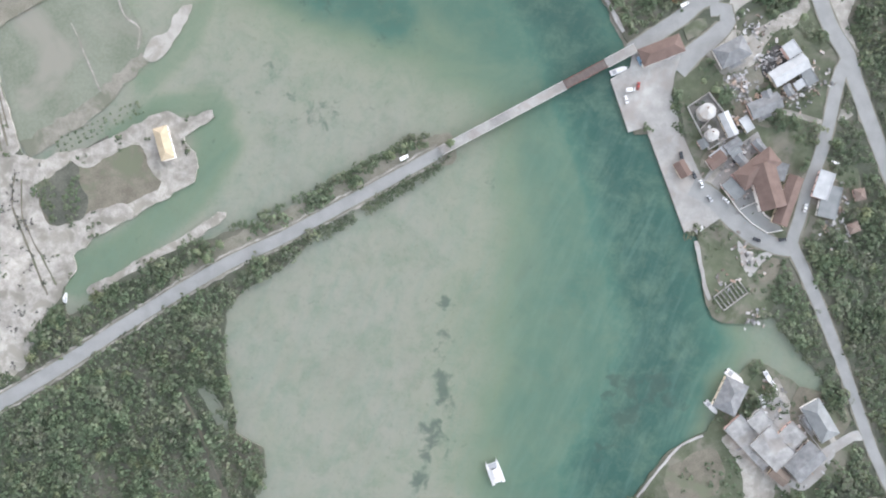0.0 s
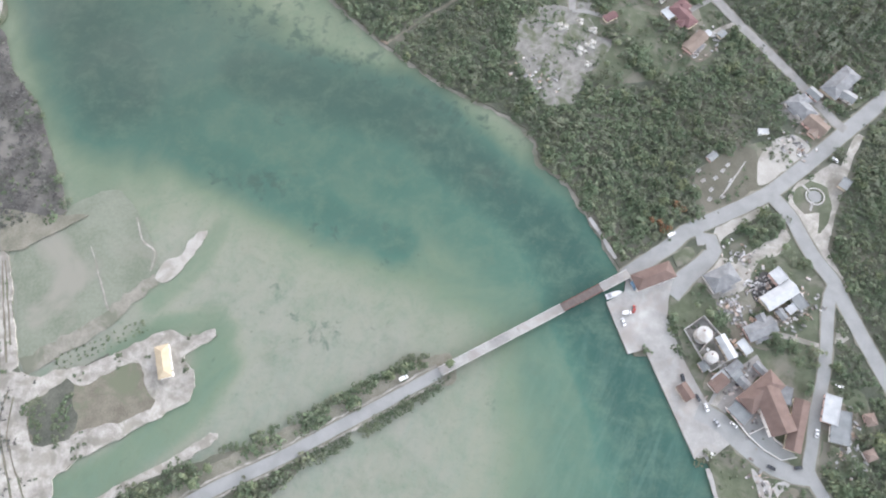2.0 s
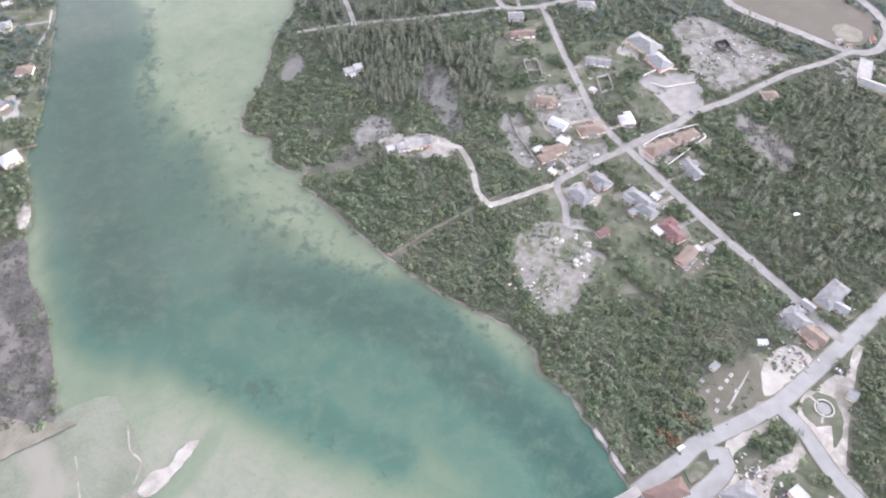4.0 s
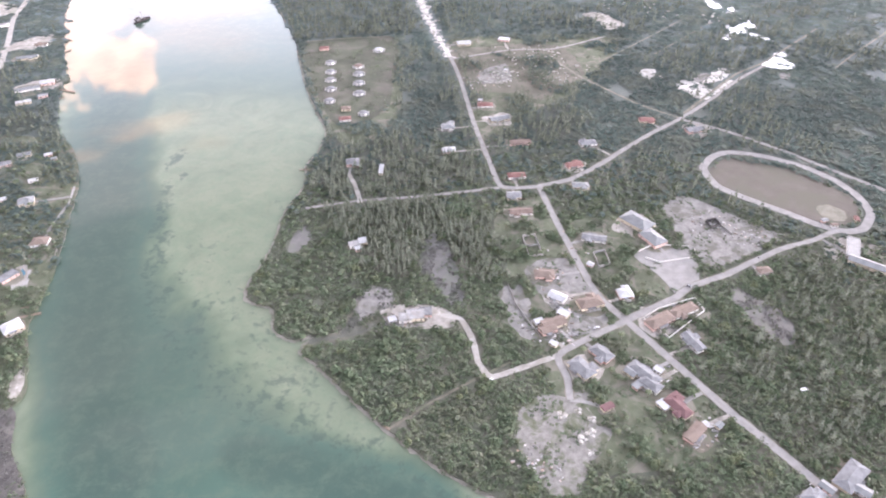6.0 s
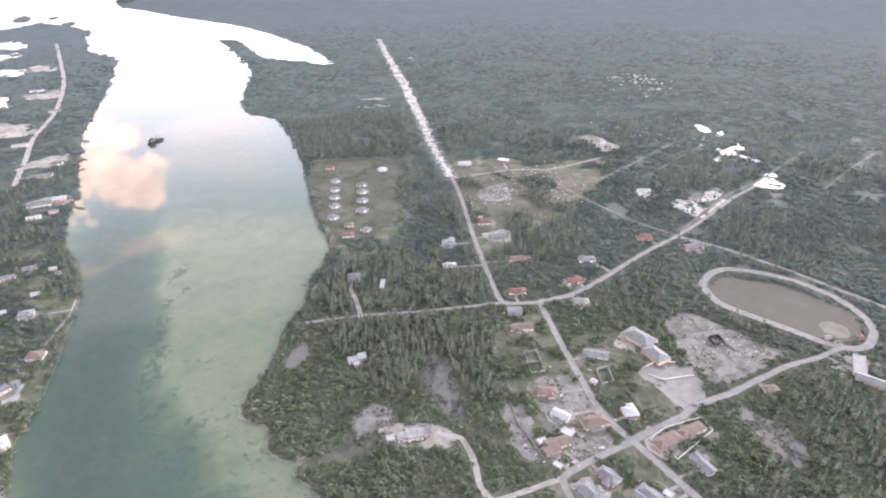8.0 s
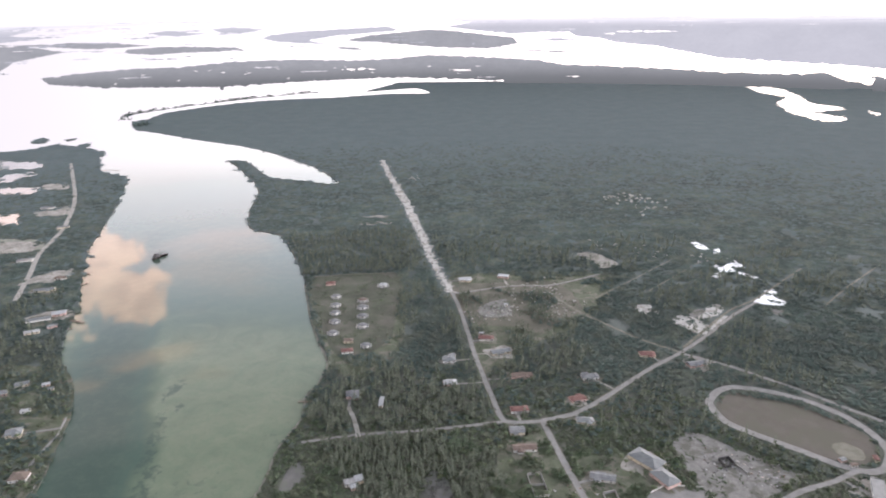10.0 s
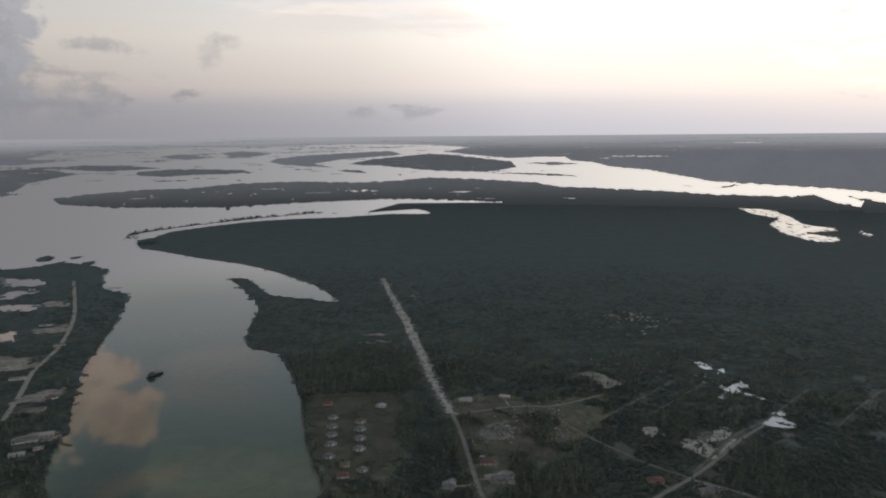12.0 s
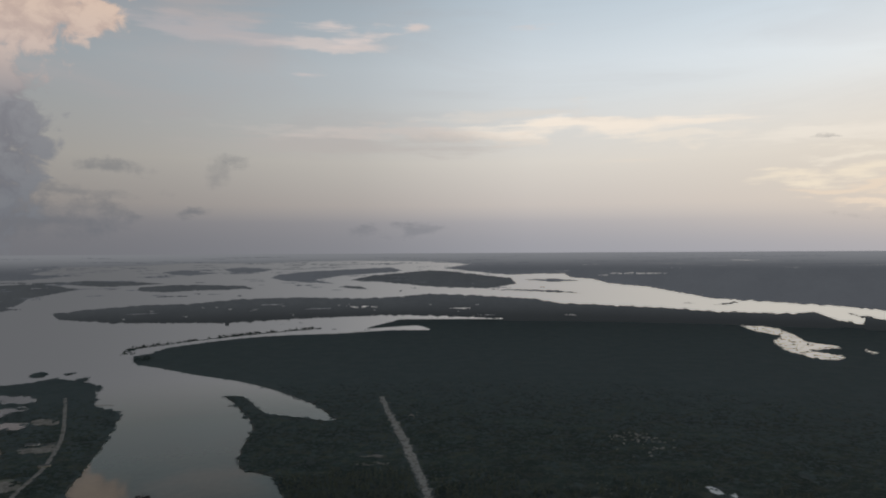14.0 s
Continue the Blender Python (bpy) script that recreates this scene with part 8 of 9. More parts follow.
# ---- roofless walls and compound walls ----
def wall_run(name, points, h, thick, material, label, closed=False):
    base = new(name)
    base.matrix_world = pose(points[0][0], points[0][1], 1.0)
    tagged(base, label, "wall")
    o = Vector(points[0])
    pts = [Vector(q) - o for q in points] + ([Vector((0, 0))] if closed else [])
    for a, b in zip(pts, pts[1:]):
        d = (b - a).normalized()
        n = Vector((-d.y, d.x)) * thick / 2
        q = [a + n, a - n, b - n + d * 0.05, b + n + d * 0.05]
        mesh_object("wall_panel", [(*p, -0.1) for p in q] + [(*p, h) for p in q], [(0, 1, 2, 3), (4, 7, 6, 5), (0, 4, 5, 1), (1, 5, 6, 2), (2, 6, 7, 3), (3, 7, 4, 0)], material, base)


wall_run('unfinished_wall', [(58.8, 519.8), (70.7, 521.6), (75.4, 491.6), (62.7, 488.5)], 2.6, 0.3, CONCRETE, 'unfinished roofless concrete house walls', True)
wall_run('unfinished_wall', [(60.9, 504.7), (72.6, 506.3)], 2.4, 0.3, CONCRETE, 'inner wall of an unfinished house', False)
wall_run('unfinished_wall', [(122.2, 494.7), (133.1, 497.9), (135.0, 478.8), (124.1, 474.2)], 2.6, 0.3, CONCRETE, 'unfinished roofless concrete house walls', True)
wall_run('garden_wall', [(149.9, 408.6), (165.3, 420.3), (198.7, 433.5), (203.0, 418.2), (166.0, 386.6)], 1.8, 0.35, WALLS[0], 'white compound wall round tan-roofed buildings', True)
wall_run('garden_wall', [(159.8, 494.6), (180.8, 507.7), (211.2, 504.1)], 1.6, 0.3, WALLS[0], 'white school wall', False)
wall_run('garden_wall', [(168.8, 488.0), (180.0, 481.6), (215.0, 489.3), (216.5, 500.8)], 1.2, 0.3, WALLS[0], 'low white wall in the car park', False)
wall_run('garden_wall', [(41.2, 452.1), (46.9, 424.1), (64.7, 385.6)], 1.5, 0.3, CONCRETE, 'grey yard wall', False)
wall_run('garden_wall', [(150.4, 49.0), (161.2, 33.5), (168.8, 25.8), (177.4, 20.3), (186.1, 21.9)], 1, 0.4, WALLS[0], 'low white wall of the hotel terrace', False)
wall_run('garden_wall', [(162.0, 34.2), (172.0, 38.6), (176.0, 30.5), (181.8, 26.8)], 1, 0.4, WALLS[0], 'low white wall of the hotel terrace', False)
wall_run('garden_wall', [(193.8, -86.3), (208.1, -76.9)], 0.9, 0.5, CONCRETE, 'low concrete wall by the inlet', False)
wall_run('garden_wall', [(193.9, -87.3), (209.4, -108.0)], 0.9, 0.4, CONCRETE, 'low concrete wall along a drive', False)

wall_run("burnt_ruin", [(238.5, 543.4), (248.5, 546.4), (250.5, 535.4), (240.5, 532.4)], 3.2, 0.4, CHAR, "charred roofless ruin on a bare lot", True)
wall_run("burnt_ruin", [(251.5, 537.4), (257.7, 524.0)], 1.6, 0.5, CONCRETE, "broken pale wall beside a charred ruin", False)

# ---- loose debris, yard by yard ----
def debris(name, cx, cy, spread, count, label, seed, mats=None):
    rng = np.random.RandomState(seed)
    bm = bmesh.new()
    for i in range(count):
        x, y = rng.normal(cx, spread), rng.normal(cy, spread)
        a, b, h = rng.uniform(0.3, 1.6), rng.uniform(0.2, 0.9), rng.uniform(0.1, 0.9)
        start = len(bm.verts)
        block(bm, -a, a, -b, b, -0.1, h)
        bm.verts.ensure_lookup_table()
        bmesh.ops.transform(bm, matrix=pose(x, y, 1.05, rng.uniform(-12, 12), rng.uniform(-12, 12), rng.uniform(0, 180)), verts=bm.verts[start:])
    me = bpy.data.meshes.new(name)
    bm.to_mesh(me)
    bm.free()
    me.materials.append(JUNK)
    tagged(new(name, me), label, "debris", "", "stuff")


JUNK = surface("mixed_scrap", (0.20, 0.19, 0.185), (0.45, 0.45, 0.45), 3, fine=0.3, island=0.6, third=(0.30, 0.22, 0.17))
for i, (x, y, s, n) in enumerate(SCRAP):
    debris("scrap_heap", x, y, s, n, "scattered scrap and rubble in a yard", 100 + i)


ROCK_SPOTS = [(361.0, 1465.0, 34, 34), (329.0, 1499.0, 8, 7), (393.0, 1493.0, 16, 10), (391.0, 1410.0, 20, 9), (244.0, 1161.0, 10, 8), (310.0, 1127.0, 14, 12), (341.0, 1116.0, 12, 5), (279.0, 1164.0, 6, 4), (-110.0, 1682.0, 10, 8), (404.0, 1101.0, 12, 6), (117.0, 931.0, 26, 60), (131.0, 873.0, 22, 45), (86.0, 942.0, 18, 22), (57.0, 872.0, 10, 30), (389.0, 1092.0, 9, 8), (439.0, 1105.0, 6, 5)]
ROCK_SPOTS += [(a[0] + (b[0] - a[0]) * t, a[1] + (b[1] - a[1]) * t, 5, 7) for a, b in zip(AIRSTRIP, AIRSTRIP[1:]) for t in (0.1, 0.3, 0.5, 0.7, 0.9)]


def rock_specks():
    """Chips of bare white limestone that show through the scrub."""
    rng = np.random.RandomState(61)
    verts, faces = [], []
    for x, y, spread, count in ROCK_SPOTS:
        far = min(1.0, math.hypot(x, y) / 1500)
        for i in range(count):
            cx, cy = x + rng.normal(0, spread), y + rng.normal(0, spread * 1.3)
            r, n, k = rng.uniform(0.5, 1.2) + 2.6 * far ** 2 * rng.uniform(0.2, 1.0), rng.randint(5, 8), len(verts)
            h = rng.uniform(0.3, 0.8) + 1.4 * far ** 2
            for z, w in ((0.9, 1.0), (0.9 + h, 0.7)):
                for j in range(n):
                    a = 6.2832 * j / n
                    q = r * w * rng.uniform(0.6, 1.2)
                    verts.append((cx + q * math.cos(a) * 1.4, cy + q * math.sin(a), z))
            faces.append(tuple(range(k + n, k + 2 * n)))
            faces += [(k + j, k + (j + 1) % n, k + n + (j + 1) % n, k + n + j) for j in range(n)]
    tagged(mesh_object("rock_specks", verts, faces, HEAP), "chips of bare white limestone in the scrub", "rock", "", "stuff")


rock_specks()

# ---- palms and yard trees ----
def palm_proto(seed):
    rng = np.random.RandomState(seed)
    base = new("palm_tree")
    tagged(base, "coconut palm with arching green fronds in a yard", "palm", "palms")
    h = rng.uniform(5, 8)
    bm = bmesh.new()
    for i in range(5):
        bm_cylinder(bm, 0.12 * i * i * 0.15, 0, h * i / 5, h * (i + 1) / 5, 0.2 - 0.015 * i, 0.19 - 0.015 * i, 7)
    part("trunk", bm, BARK, base)
    bm = bmesh.new()
    for f in range(13):
        a = 6.2832 * f / 13 + rng.uniform(-0.2, 0.2)
        l = rng.uniform(2.2, 3.1)
        prev = None
        for i in range(6):
            t = i / 5
            r, z = l * t, h + 1.0 * t - 2.0 * t * t + rng.uniform(-0.05, 0.05)
            w = 0.5 * math.sin(0.25 + 2.6 * t) + 0.03
            c, s = math.cos(a), math.sin(a)
            p = [bm.verts.new((r * c - w * s + 0.3, r * s + w * c, z - 0.15)), bm.verts.new((r * c + 0.3, r * s, z)), bm.verts.new((r * c + w * s + 0.3, r * s - w * c, z - 0.15))]
            if prev:
                bm.faces.new((prev[0], prev[1], p[1], p[0]))
                bm.faces.new((prev[1], prev[2], p[2], p[1]))
            prev = p
    part("crown", bm, PALMLEAF, base)
    return base


PALMLEAF = surface("palm_frond", (0.052, 0.078, 0.038), (0.118, 0.138, 0.072), 2, rough=0.5, fine=0.4)


def tree_proto(seed):
    rng = np.random.RandomState(seed)
    base = new("tree")
    tagged(base, "broad-crowned evergreen yard tree", "tree", "yard trees")
    bm = bmesh.new()
    h = rng.uniform(1.8, 2.6)
    bm_cylinder(bm, 0, 0, -0.2, h, 0.24, 0.15, 8)
    for i in range(5):
        a = 6.2832 * i / 5
        start = len(bm.verts)
        bm_cylinder(bm, 0, 0, 0, 2.2, 0.11, 0.05, 6)
        bm.verts.ensure_lookup_table()
        bmesh.ops.transform(bm, matrix=pose(0, 0, h * 0.85, 38, 0, math.degrees(a)), verts=bm.verts[start:])
    part("trunk", bm, BARK, base)
    v = crown_template(150, seed, 1.05, 0.22) * np.array([2.9, 2.9, 2.6]) + np.array([0, 0, h * 0.7])
    me = bpy.data.meshes.new("crown")
    fill(me, v, np.arange(len(v)).reshape(-1, 4))
    me.materials.append(LEAF)
    new("crown", me).parent = base
    return base

# ---- woods ----
def crown_template(leaves, seed, tall=1.0, size=0.34, core=False, curl=0.7):
    """Leaf clumps on an uneven dome of radius 1."""
    rng = np.random.RandomState(seed)
    lumps = rng.normal(0, 0.42, (5, 2))
    out = []
    if core:
        ring = [[np.array([r * (0.85 + 0.3 * w) * math.cos(1.0472 * i + w), r * (0.85 + 0.3 * w) * math.sin(1.0472 * i + w), z]) for i, w in enumerate(rng.uniform(0, 1, 6))] for r, z in ((0.95, 0.0), (0.72, 0.5 * tall), (0.1, 0.82 * tall))]
        for a, b in zip(ring, ring[1:]):
            for i in range(6):
                j = (i + 1) % 6
                out += [a[i], a[j], b[j], b[i]]
    for i in range(leaves):
        c = lumps[rng.randint(5)]
        a, u = rng.uniform(0, 6.283), rng.uniform(0, 1)
        r = 0.62 * math.sqrt(u)
        x, y = c[0] + r * math.cos(a), c[1] + r * math.sin(a)
        z = tall * (0.25 + 0.75 * math.sqrt(max(0.0, 1 - u)) - 0.25 * (c[0] ** 2 + c[1] ** 2)) + rng.normal(0, 0.07)
        s = size * rng.uniform(0.6, 1.25)
        q = rng.normal(0, 1, (2, 3))
        n = np.array([x * curl, y * curl, 1.0]) + rng.normal(0, 0.48 * curl, 3)
        n /= np.linalg.norm(n)
        e1 = q[0] - n * (q[0] @ n)
        e1 /= np.linalg.norm(e1)
        e2 = np.cross(n, e1)
        o = np.array([x, y, z])
        k = rng.uniform(0.55, 0.9)
        out += [o - e1 * s, o - e2 * s * k, o + e1 * s, o + e2 * s * k]
    return np.array(out)


def spire_template(leaves, seed):
    rng = np.random.RandomState(seed)
    out = []
    for i in range(leaves):
        t = rng.uniform(0, 1)
        a = rng.uniform(0, 6.283)
        r = (1 - t) * 0.8 + 0.08
        o = np.array([r * 0.6 * math.cos(a), r * 0.6 * math.sin(a), 0.6 + 3.6 * t])
        d = np.array([math.cos(a), math.sin(a), 0.35]) + rng.normal(0, 0.2, 3)
        d /= np.linalg.norm(d)
        e2 = np.cross(d, np.array([0, 0, 1]) + rng.normal(0, 0.35, 3))
        e2 /= np.linalg.norm(e2)
        s = 0.55 * (1.1 - 0.5 * t)
        out += [o - d * s, o - e2 * s * 0.35, o + d * s, o + e2 * s * 0.35]
    return np.array(out)


def plant(name, places, radii, heights, templates, material, label, z0=0.9):
    """One mesh of many crowns: kind stuff."""
    rng = np.random.RandomState(len(places))
    which = rng.randint(0, len(templates), len(places))
    all_v = []
    for k, tpl in enumerate(templates):
        sel = which == k
        p, r, h = places[sel], radii[sel], heights[sel]
        a = rng.uniform(0, 6.283, len(p))
        c, s = np.cos(a)[:, None], np.sin(a)[:, None]
        x = (tpl[None, :, 0] * c - tpl[None, :, 1] * s) * r[:, None] + p[:, 0, None]
        y = (tpl[None, :, 0] * s + tpl[None, :, 1] * c) * r[:, None] + p[:, 1, None]
        z = tpl[None, :, 2] * h[:, None] + z0
        all_v.append(np.stack([x, y, z], -1).reshape(-1, 3))
    v = np.concatenate(all_v)
    me = bpy.data.meshes.new(name)
    fill(me, v, np.arange(len(v)).reshape(-1, 4))
    me.materials.append(material)
    return tagged(new(name, me), label, "woods", "", "stuff")


CURVES = [(curve(l, 8, False), max(w, e) / 2 + 1.2) for l, w, e, z, m, t in ROADS if l is not SPIT] + [(curve(TRACK_OVAL + TRACK_OVAL[:1], 8, False), 6)] + [(d, 1.6) for d in DRIVES]
LANDS = [curve(EAST, 8), curve(WEST, 8), ISLET_A, ISLET_B, ISLET_C, ISLET_D]


def candidates(x0, x1, y0, y1, s, seed):
    rng = np.random.RandomState(seed)
    X, Y = np.meshgrid(np.arange(x0, x1, s), np.arange(y0, y1, s))
    X, Y = X + rng.uniform(-0.45, 0.45, X.shape) * s, Y + rng.uniform(-0.45, 0.45, Y.shape) * s
    return X.reshape(-1), Y.reshape(-1), rng


def patchiness(x, y, size, seed):
    return np.array([noise.noise((a / size, b / size, seed)) for a, b in zip(x, y)])


def free(x, y, margin):
    ok = in_any(LANDS, x, y) | (away(SPIT, x, y) < 9)
    for line, half in CURVES:
        ok &= away(line, x, y) > half + margin
    far = np.hypot(x, y) > 1200
    jx, jy = ragged(x, y, np.where(far, 11.0, 2.2), np.where(far, 24.0, 8.0))
    for outline in BARE:
        ok &= ~inside(outline, jx, jy)
    for k, hx, hy, t, l, w, *_ in HOUSES:
        c, s = math.cos(radians(t)), math.sin(radians(t))
        u, v = (x - hx) * c + (y - hy) * s, -(x - hx) * s + (y - hy) * c
        ok &= (np.abs(u) > l / 2 + 1.5 + margin) | (np.abs(v) > w / 2 + 1.5 + margin)
    return ok


def ragged(x, y, by, size):
    """Places shifted by a smooth noise, for uneven borders."""
    n = [noise.noise_vector((a, b, 2.5)) for a, b in zip(x / size, y / size)]
    return x + by * 2 * np.array([v[0] for v in n]), y + by * 2 * np.array([v[1] for v in n])


def in_any(polys, x, y, by=0.0):
    if by and len(x):
        x, y = ragged(x, y, by, by * 2.2)
    r = np.zeros(x.shape, bool)
    for p in polys:
        r |= inside(p, x, y)
    return r


def grow():
    near = [crown_template(30, s, 0.8, 0.29, False, 0.55) for s in range(8)]
    mid = [crown_template(11, 20 + s, 0.85, 0.5, False, 0.34) for s in range(6)]
    far = [crown_template(6, 40 + s, 0.35, 0.85, False, 0.10) for s in range(6)]
    low = [crown_template(10, 50 + s, 0.45, 0.62, False, 0.14) for s in range(6)]
    spire = [spire_template(34, 60 + s) for s in range(5)]
    # woods that the camera looks straight down on
    x, y, rng = candidates(-480, 520, -230, 730, 3.05, 1)
    r = np.hypot(x, y)
    keep = (r < 560 + 170 * rng.uniform(0, 1, len(x))) & (y > -0.9 * 400 * 0.6 - 0) & (np.abs(x) < 0.68 * np.hypot(y, 400) + 20)
    x, y = x[keep], y[keep]
    keep = free(x, y, 0.8)
    x, y = x[keep], y[keep]
    pn = patchiness(x, y, 22, 3)
    sparse = in_any(SPARSE, x, y, 6.0)
    keep = np.where(inside(SCRUB_NW, x, y), pn > 0.42, np.where(sparse, pn > np.where(x < -300, -0.05, 0.18), pn > -0.75))
    x, y, pn = x[keep], y[keep], pn[keep]
    tall = in_any(SPIRES, x, y, 14.0) & (rng.uniform(0, 1, len(x)) < np.where(x < 100, 0.42, 0.12))
    rad = np.clip(np.exp(rng.normal(0.70, 0.36, len(x))), 1.0, 4.4) * (1 + 0.35 * pn)
    p = np.stack([x, y], -1)
    plant("woodland", p[~tall], rad[~tall], rad[~tall] * rng.uniform(0.7, 1.25, (~tall).sum()), near, LEAF, "dense low tropical coppice of mixed green crowns")
    big = (rng.uniform(0, 1, len(x)) < 0.035) & (pn > -0.1) & ~tall & (np.hypot(x - 120, y - 60) < 520)
    plant("woodland", p[big], rng.uniform(3.2, 5.6, big.sum()), rng.uniform(3.4, 5.4, big.sum()), [crown_template(90, 140 + s, 0.9, 0.2, False, 0.8) for s in range(5)], BIGLEAF, "broad tree crowns standing over the coppice")
    plant("casuarina_stand", p[tall], rad[tall] * 1.0, rng.uniform(1.8, 3.5, tall.sum()), spire, PINELEAF, "feathery grey-green casuarina trees standing over the coppice")
    # a few trees in orange blossom beside the bridge
    rust = np.array([(124.0, 161.4), (129.0, 158.3), (119.6, 162.9), (134.9, 174.4), (139.1, 171.3), (125.9, 155.3)])
    plant("flowering_trees", rust, rng.uniform(2.2, 3.6, len(rust)), rng.uniform(3.0, 4.2, len(rust)), [crown_template(60, 150 + s, 0.9, 0.2) for s in range(3)], RUSTLEAF, "orange flowering trees in the coppice")
    # the middle distance, in two rings
    for ring, (x0, x1, y0, y1, s, seed) in enumerate(((-900, 900, 330, 1200, 5.3, 2), (-1150, 1450, 600, 2200, 7.0, 6))):
        x, y, rng = candidates(x0, x1, y0, y1, s, seed)
        r = np.hypot(x, y)
        u = rng.uniform(0, 1, len(x))
        keep = (r >= 560 + 170 * u) & (r < 900 + 300 * u) if ring == 0 else (r >= 900 + 300 * u) & (r < 1050 + 1150 * rng.uniform(0, 1, len(x)))
        keep &= np.abs(x) < 0.68 * np.hypot(y, 400) + 20
        x, y = x[keep], y[keep]
        keep = free(x, y, 1.2)
        x, y = x[keep], y[keep]
        pn = patchiness(x, y, 45, 3)
        keep = np.where(in_any(SPARSE, x, y, 6.0), pn > np.where(x < -300, -0.2, 0.15), pn > -0.5)
        x, y, pn = x[keep], y[keep], pn[keep]
        tall = (in_any(SPIRES, x, y, 14.0) | (patchiness(x, y, 130, 9) > 0.0)) & (rng.uniform(0, 1, len(x)) < np.where(in_any(SPIRES, x, y, 14.0), 0.5, (0.22, 0.3)[ring])) & (np.hypot(x, y) < 1250)
        rad = rng.uniform(2.4, 4.4, len(x)) if ring == 0 else rng.uniform(3.6, 6.2, len(x))
        p = np.stack([x, y], -1)
        h = rng.uniform(2.2, 4.2, len(x)) if ring == 0 else rng.uniform(2.4, 3.8, len(x))
        plant("woodland", p[~tall], rad[~tall], h[~tall], (mid, low)[ring], MIDLEAF, ("dense low tropical coppice of mixed green crowns", "even low coppice away from the village")[ring])
        plant("casuarina_stand", p[tall], 1.7 + 0.32 * rad[tall], rng.uniform(2.2, 4.4, tall.sum()), spire, PINELEAF, "feathery grey-green casuarina trees standing over the coppice")
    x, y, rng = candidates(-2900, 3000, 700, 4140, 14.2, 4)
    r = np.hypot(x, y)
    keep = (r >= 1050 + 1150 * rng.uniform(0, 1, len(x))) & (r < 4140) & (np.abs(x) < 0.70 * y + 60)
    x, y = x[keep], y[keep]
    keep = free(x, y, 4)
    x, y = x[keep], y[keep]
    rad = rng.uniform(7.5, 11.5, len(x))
    plant("woodland", np.stack([x, y], -1), rad, rng.uniform(2.6, 3.4, len(x)), far, HAZEDLEAF, "unbroken low evergreen coppice reaching far inland")
    # small wooded islets in the sloughs and ponds
    x, y, rng = candidates(-200, 2600, 1000, 3900, 8.0, 14)
    keep = in_any([SLOUGH_EAST, SLOUGH_TIP, POND_ONE, POND_TWO, POND_THREE, POND_FOUR], x, y)
    x, y = x[keep], y[keep]
    keep = patchiness(x, y, 30, 4) + 0.5 * patchiness(x, y, 11, 5) > 0.26
    x, y = x[keep], y[keep]
    plant("slough_islets", np.stack([x, y], -1), rng.uniform(3, 7, len(x)), rng.uniform(2.2, 3.4, len(x)), low, MIDLEAF, "low mangrove clumps standing in bright shallow water")
    x, y, rng = candidates(220, 480, 800, 1200, 3.4, 15)
    keep = in_any([POND_ONE, POND_TWO, POND_THREE, POND_FOUR, PIT_NORTH, PIT_EAST], x, y, 3.0)
    x, y = x[keep], y[keep]
    keep = patchiness(x, y, 15, 4) + 0.6 * patchiness(x, y, 6, 5) > 0.2
    x, y = x[keep], y[keep]
    plant("pond_scrub", np.stack([x, y], -1), rng.uniform(1.2, 2.8, len(x)), rng.uniform(0.9, 1.8, len(x)), low, MIDLEAF, "low scrub growing into shallow salt ponds")
    # thin tree line of the spit
    c = np.array(curve(SPIT, 4.0, False))
    n = np.array([noise.noise((a / 40, b / 40, 6)) + 0.6 * noise.noise((a / 9, b / 9, 6)) for a, b in c])
    c = np.concatenate([c[n > -0.1], c[n > 0.05]])
    c = np.concatenate([c + rng.normal(0, 4.0, c.shape)] + [np.array(q) + rng.normal(0, 13.0, (16, 2)) for q in [(-1336.4, 2701.7), (-1222.8, 2556.5), (-1200.3, 2568.9)]])
    plant("spit_trees", c, rng.uniform(3.0, 7.5, len(c)), 4 + 15 * rng.uniform(0, 1, len(c)) ** 2, mid, MIDLEAF, "broken line of mangrove trees on a thin spit", 0.5)


grow()


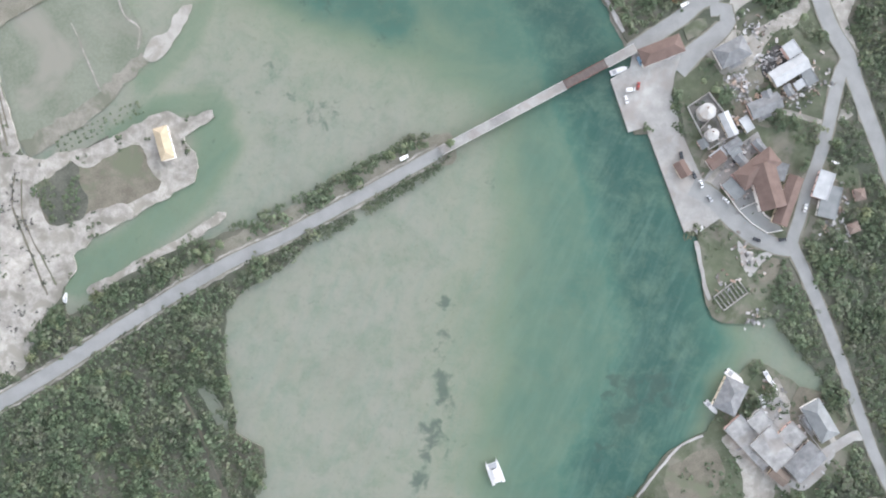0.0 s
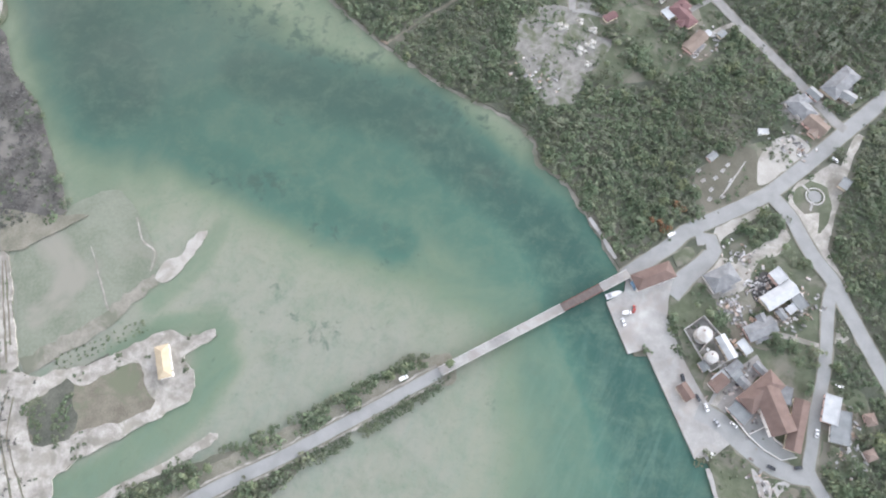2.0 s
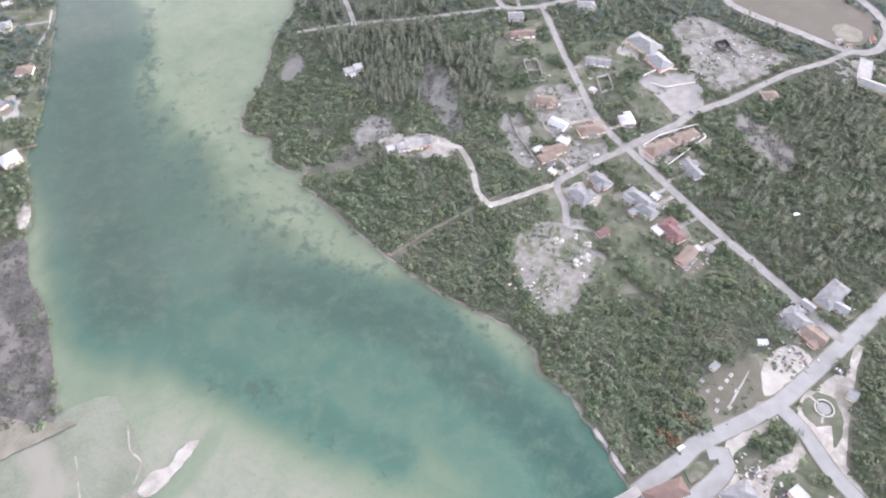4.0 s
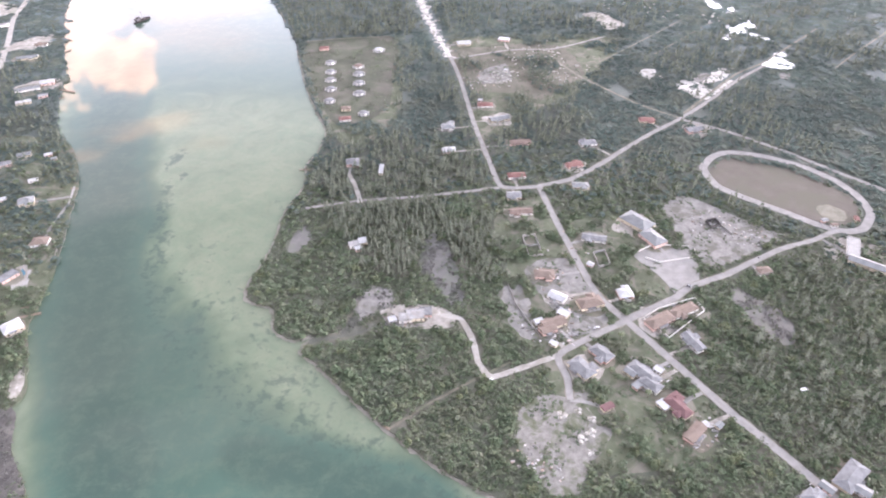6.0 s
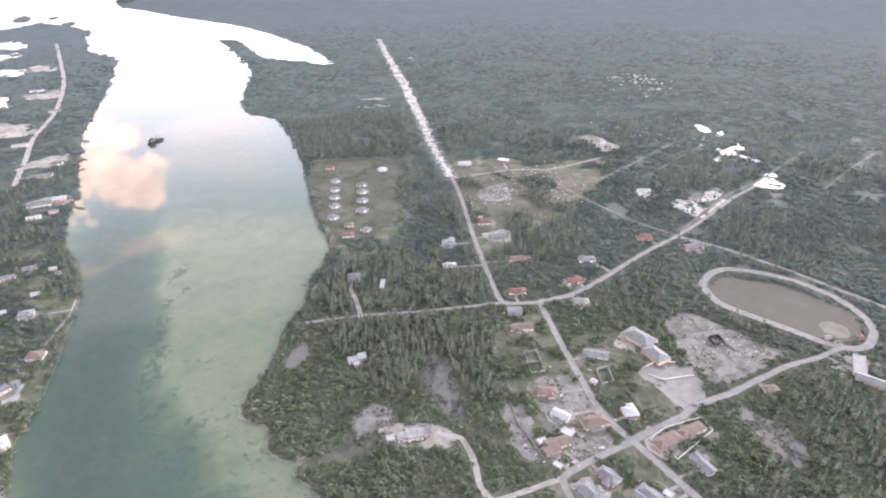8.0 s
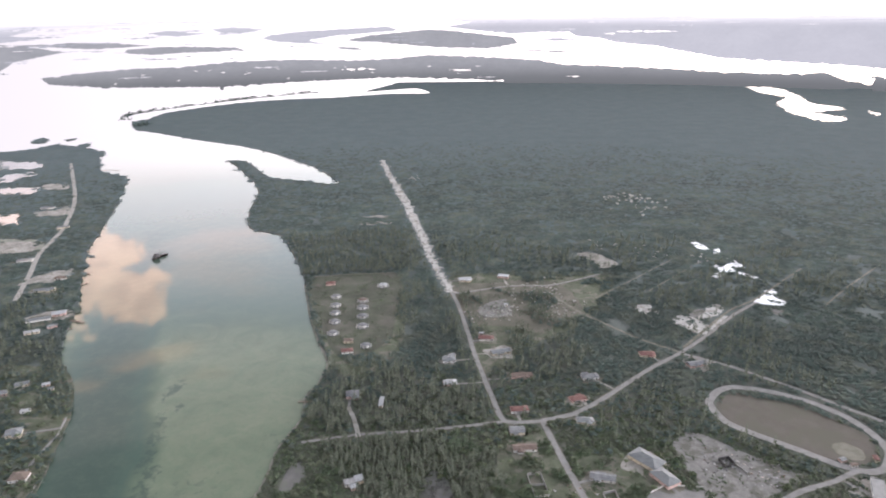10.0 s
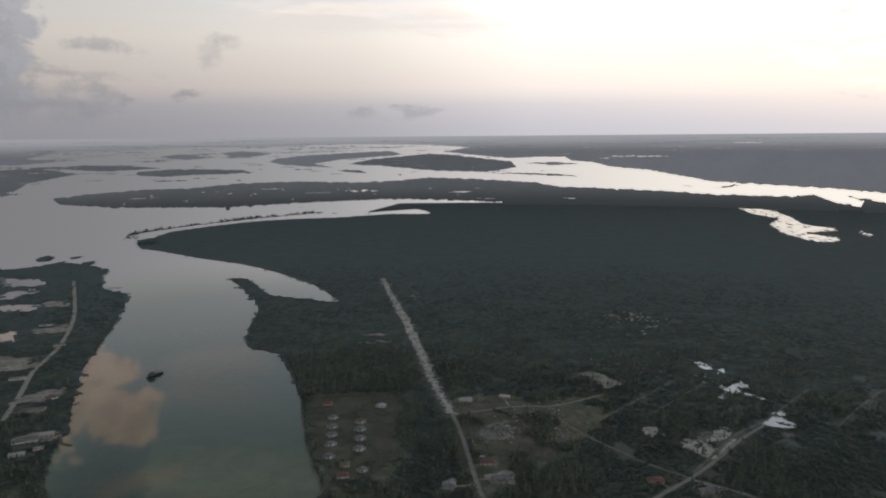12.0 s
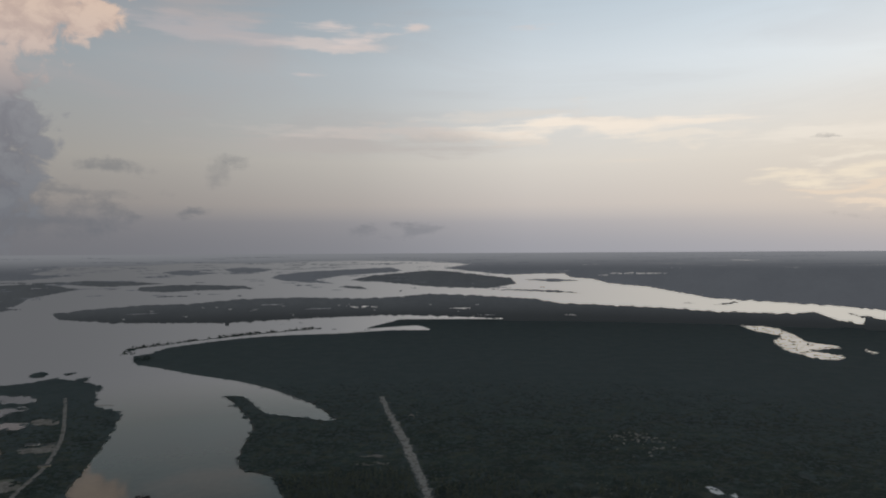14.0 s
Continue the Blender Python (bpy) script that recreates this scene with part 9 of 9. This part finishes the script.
def shrub_rows():
    """Low dark shrubs planted in rows along the ridge, and scattered on the mud and sand of the landfill."""
    rng = np.random.RandomState(77)
    c = [Vector(q) for q in curve(BUSH_ROW, 3.6, False)]
    pts = []
    for i, q in enumerate(c[1:], 1):
        t = (q - c[i - 1]).normalized()
        for k in (-3.4, 0.0, 3.4):
            pts.append(q + Vector((-t.y, t.x)) * k + Vector(rng.normal(0, 0.5, 2)))
    p = np.array([tuple(q) for q in pts])
    plant("shrub_row", p, rng.uniform(0.6, 1.2, len(p)), rng.uniform(0.4, 0.8, len(p)), [crown_template(16, 90 + s, 0.9, 0.5) for s in range(3)], LEAF, "rows of low dark shrubs on a marsh ridge", 0.5)
    x, y, rng = candidates(-300, -150, -40, 110, 3.2, 21)
    n = patchiness(x, y, 16, 5)
    keep = in_any([LAGOON_DARK], x, y, 4.0) & (n > 0.06)
    p = np.stack([x[keep], y[keep]], -1)
    plant("marsh_scrub", p, rng.uniform(1.0, 2.4, len(p)), rng.uniform(0.6, 1.4, len(p)), [crown_template(24, 95 + s, 0.8) for s in range(3)], LEAF, "low dark scrub on marshy ground", 1.0)
    x, y, rng = candidates(-560, -180, 60, 420, 2.6, 23)
    n = patchiness(x, y, 14, 3) + 0.6 * patchiness(x, y, 5, 4)
    keep = inside(SCRUB_NW, x, y) & (n > -0.15)
    p = np.stack([x[keep], y[keep]], -1)
    plant("dead_brush", p, rng.uniform(0.6, 2.0, len(p)), rng.uniform(0.5, 1.6, len(p)), [crown_template(12, 120 + s, 0.9, 0.42) for s in range(4)], BRUSH, "grey leafless brush on a stony bank", 1.0)
    x, y, rng = candidates(-180, 300, 360, 560, 2.8, 24)
    n = patchiness(x, y, 12, 3) + 0.6 * patchiness(x, y, 4, 4)
    keep = in_any([MUD_WOOD, MUD_EAST, YARD_WHITE, MUD_MANGROVE], x, y, 3.0) & (n > 0.05)
    p = np.stack([x[keep], y[keep]], -1)
    plant("dead_brush", p, rng.uniform(0.7, 2.2, len(p)), rng.uniform(0.5, 1.8, len(p)), [crown_template(12, 130 + s, 0.9, 0.42) for s in range(4)], BRUSH, "grey bare brush on marshy clearings", 1.0)
    x, y, rng = candidates(-330, 20, -150, 110, 1.9, 26)
    n = patchiness(x, y, 9, 6)
    near = np.minimum(away(BUSHES_SOUTH, x, y) - 1.6, away(BUSHES_NORTH, x, y))
    keep = (near < 1.8 + 2.2 * n) & (n > -0.35)
    p = np.stack([x[keep], y[keep]], -1)
    plant("roadside_bushes", p, rng.uniform(0.7, 1.9, len(p)), rng.uniform(0.7, 1.8, len(p)), [crown_template(24, 160 + s, 0.9, 0.34) for s in range(4)], LEAF, "dense low bushes along a causeway", 0.6)
    x, y, rng = candidates(-330, -240, -90, 75, 2.6, 27)
    n = patchiness(x, y, 10, 3) + 0.6 * patchiness(x, y, 4, 4)
    keep = inside(SAND_WEST, x, y) & ~inside(LAGOON_MUD, x, y) & (n > 0.3)
    p = np.stack([x[keep], y[keep]], -1)
    plant("dead_brush", p, rng.uniform(0.5, 1.4, len(p)), rng.uniform(0.3, 0.9, len(p)), [crown_template(12, 170 + s, 0.9, 0.42) for s in range(3)], BRUSH, "low grey-brown brush on bare sand", 1.0)
    x, y, rng = candidates(-330, 260, -150, 190, 4.5, 22)
    n = patchiness(x, y, 14, 8)
    keep = in_any([SAND_WEST, SAND_NW, BERM_SOUTH, GRAVEYARD, FILL_YARD], x, y) & (n > 0.33) & ~inside(LAGOON_MUD, x, y)
    p = np.stack([x[keep], y[keep]], -1)
    plant("low_weeds", p, rng.uniform(0.6, 1.5, len(p)), rng.uniform(0.3, 0.8, len(p)), [crown_template(16, 85 + s, 0.8, 0.45) for s in range(3)], LEAF, "scattered low weeds on bare sand", 1.0)

    x, y, rng = candidates(-300, 620, -200, 1250, 4.2, 31)
    n = patchiness(x, y, 18, 8) + 0.5 * patchiness(x, y, 6, 9)
    keep = (n > 0.12) & in_any([QUARRY, LOTS_CLEARED, LOTS_PALE, VILLAS_LAWN, MUD_WOOD, MUD_EAST, *SPARSE, GRAVEYARD, DIRT_POINT, FILL_YARD, DIRT_YARD, YARD_RED, YARD_WHITE, BARE_ONE], x, y, 3.0)
    x, y = x[keep], y[keep]
    keep = np.ones(len(x), bool)
    for k, hx, hy, tt, l, w, *_ in HOUSES:
        keep &= np.hypot(x - hx, y - hy) > max(l, w) * 0.6
    for line, half in CURVES:
        keep &= away(line, x, y) > half + 0.5
    p = np.stack([x[keep], y[keep]], -1)
    plant("clearing_scrub", p, rng.uniform(0.7, 2.0, len(p)), rng.uniform(0.4, 1.5, len(p)), [crown_template(10, 110 + s, 0.8, 0.5) for s in range(4)], LEAF, "scattered weeds and young scrub on clearings", 1.0)


shrub_rows()


# ---- single trees of the yards ----
def yards():
    protos = [tree_proto(300 + s) for s in range(5)]
    palms = [palm_proto(400 + s) for s in range(3)]
    x, y, rng = candidates(-560, 420, -190, 700, 9.0, 11)
    keep = in_any(SPARSE[:-1], x, y) & (np.abs(x) < 0.68 * np.hypot(y, 400) + 20)
    x, y = x[keep], y[keep]
    keep = free(x, y, 1.2)
    x, y = x[keep], y[keep]
    pick = rng.permutation(len(x))[:250]
    spare = []
    for n, i in enumerate(pick):
        src = protos[n % 5] if n % 4 else palms[(n // 4) % 3]
        s = rng.uniform(0.65, 1.15)
        m = pose(x[i], y[i], 0.95, 0, 0, rng.uniform(0, 360))
        if src not in spare:
            spare.append(src)
            src.matrix_world = m
        else:
            copy_thing(src, m).scale = (s, s, s)


yards()
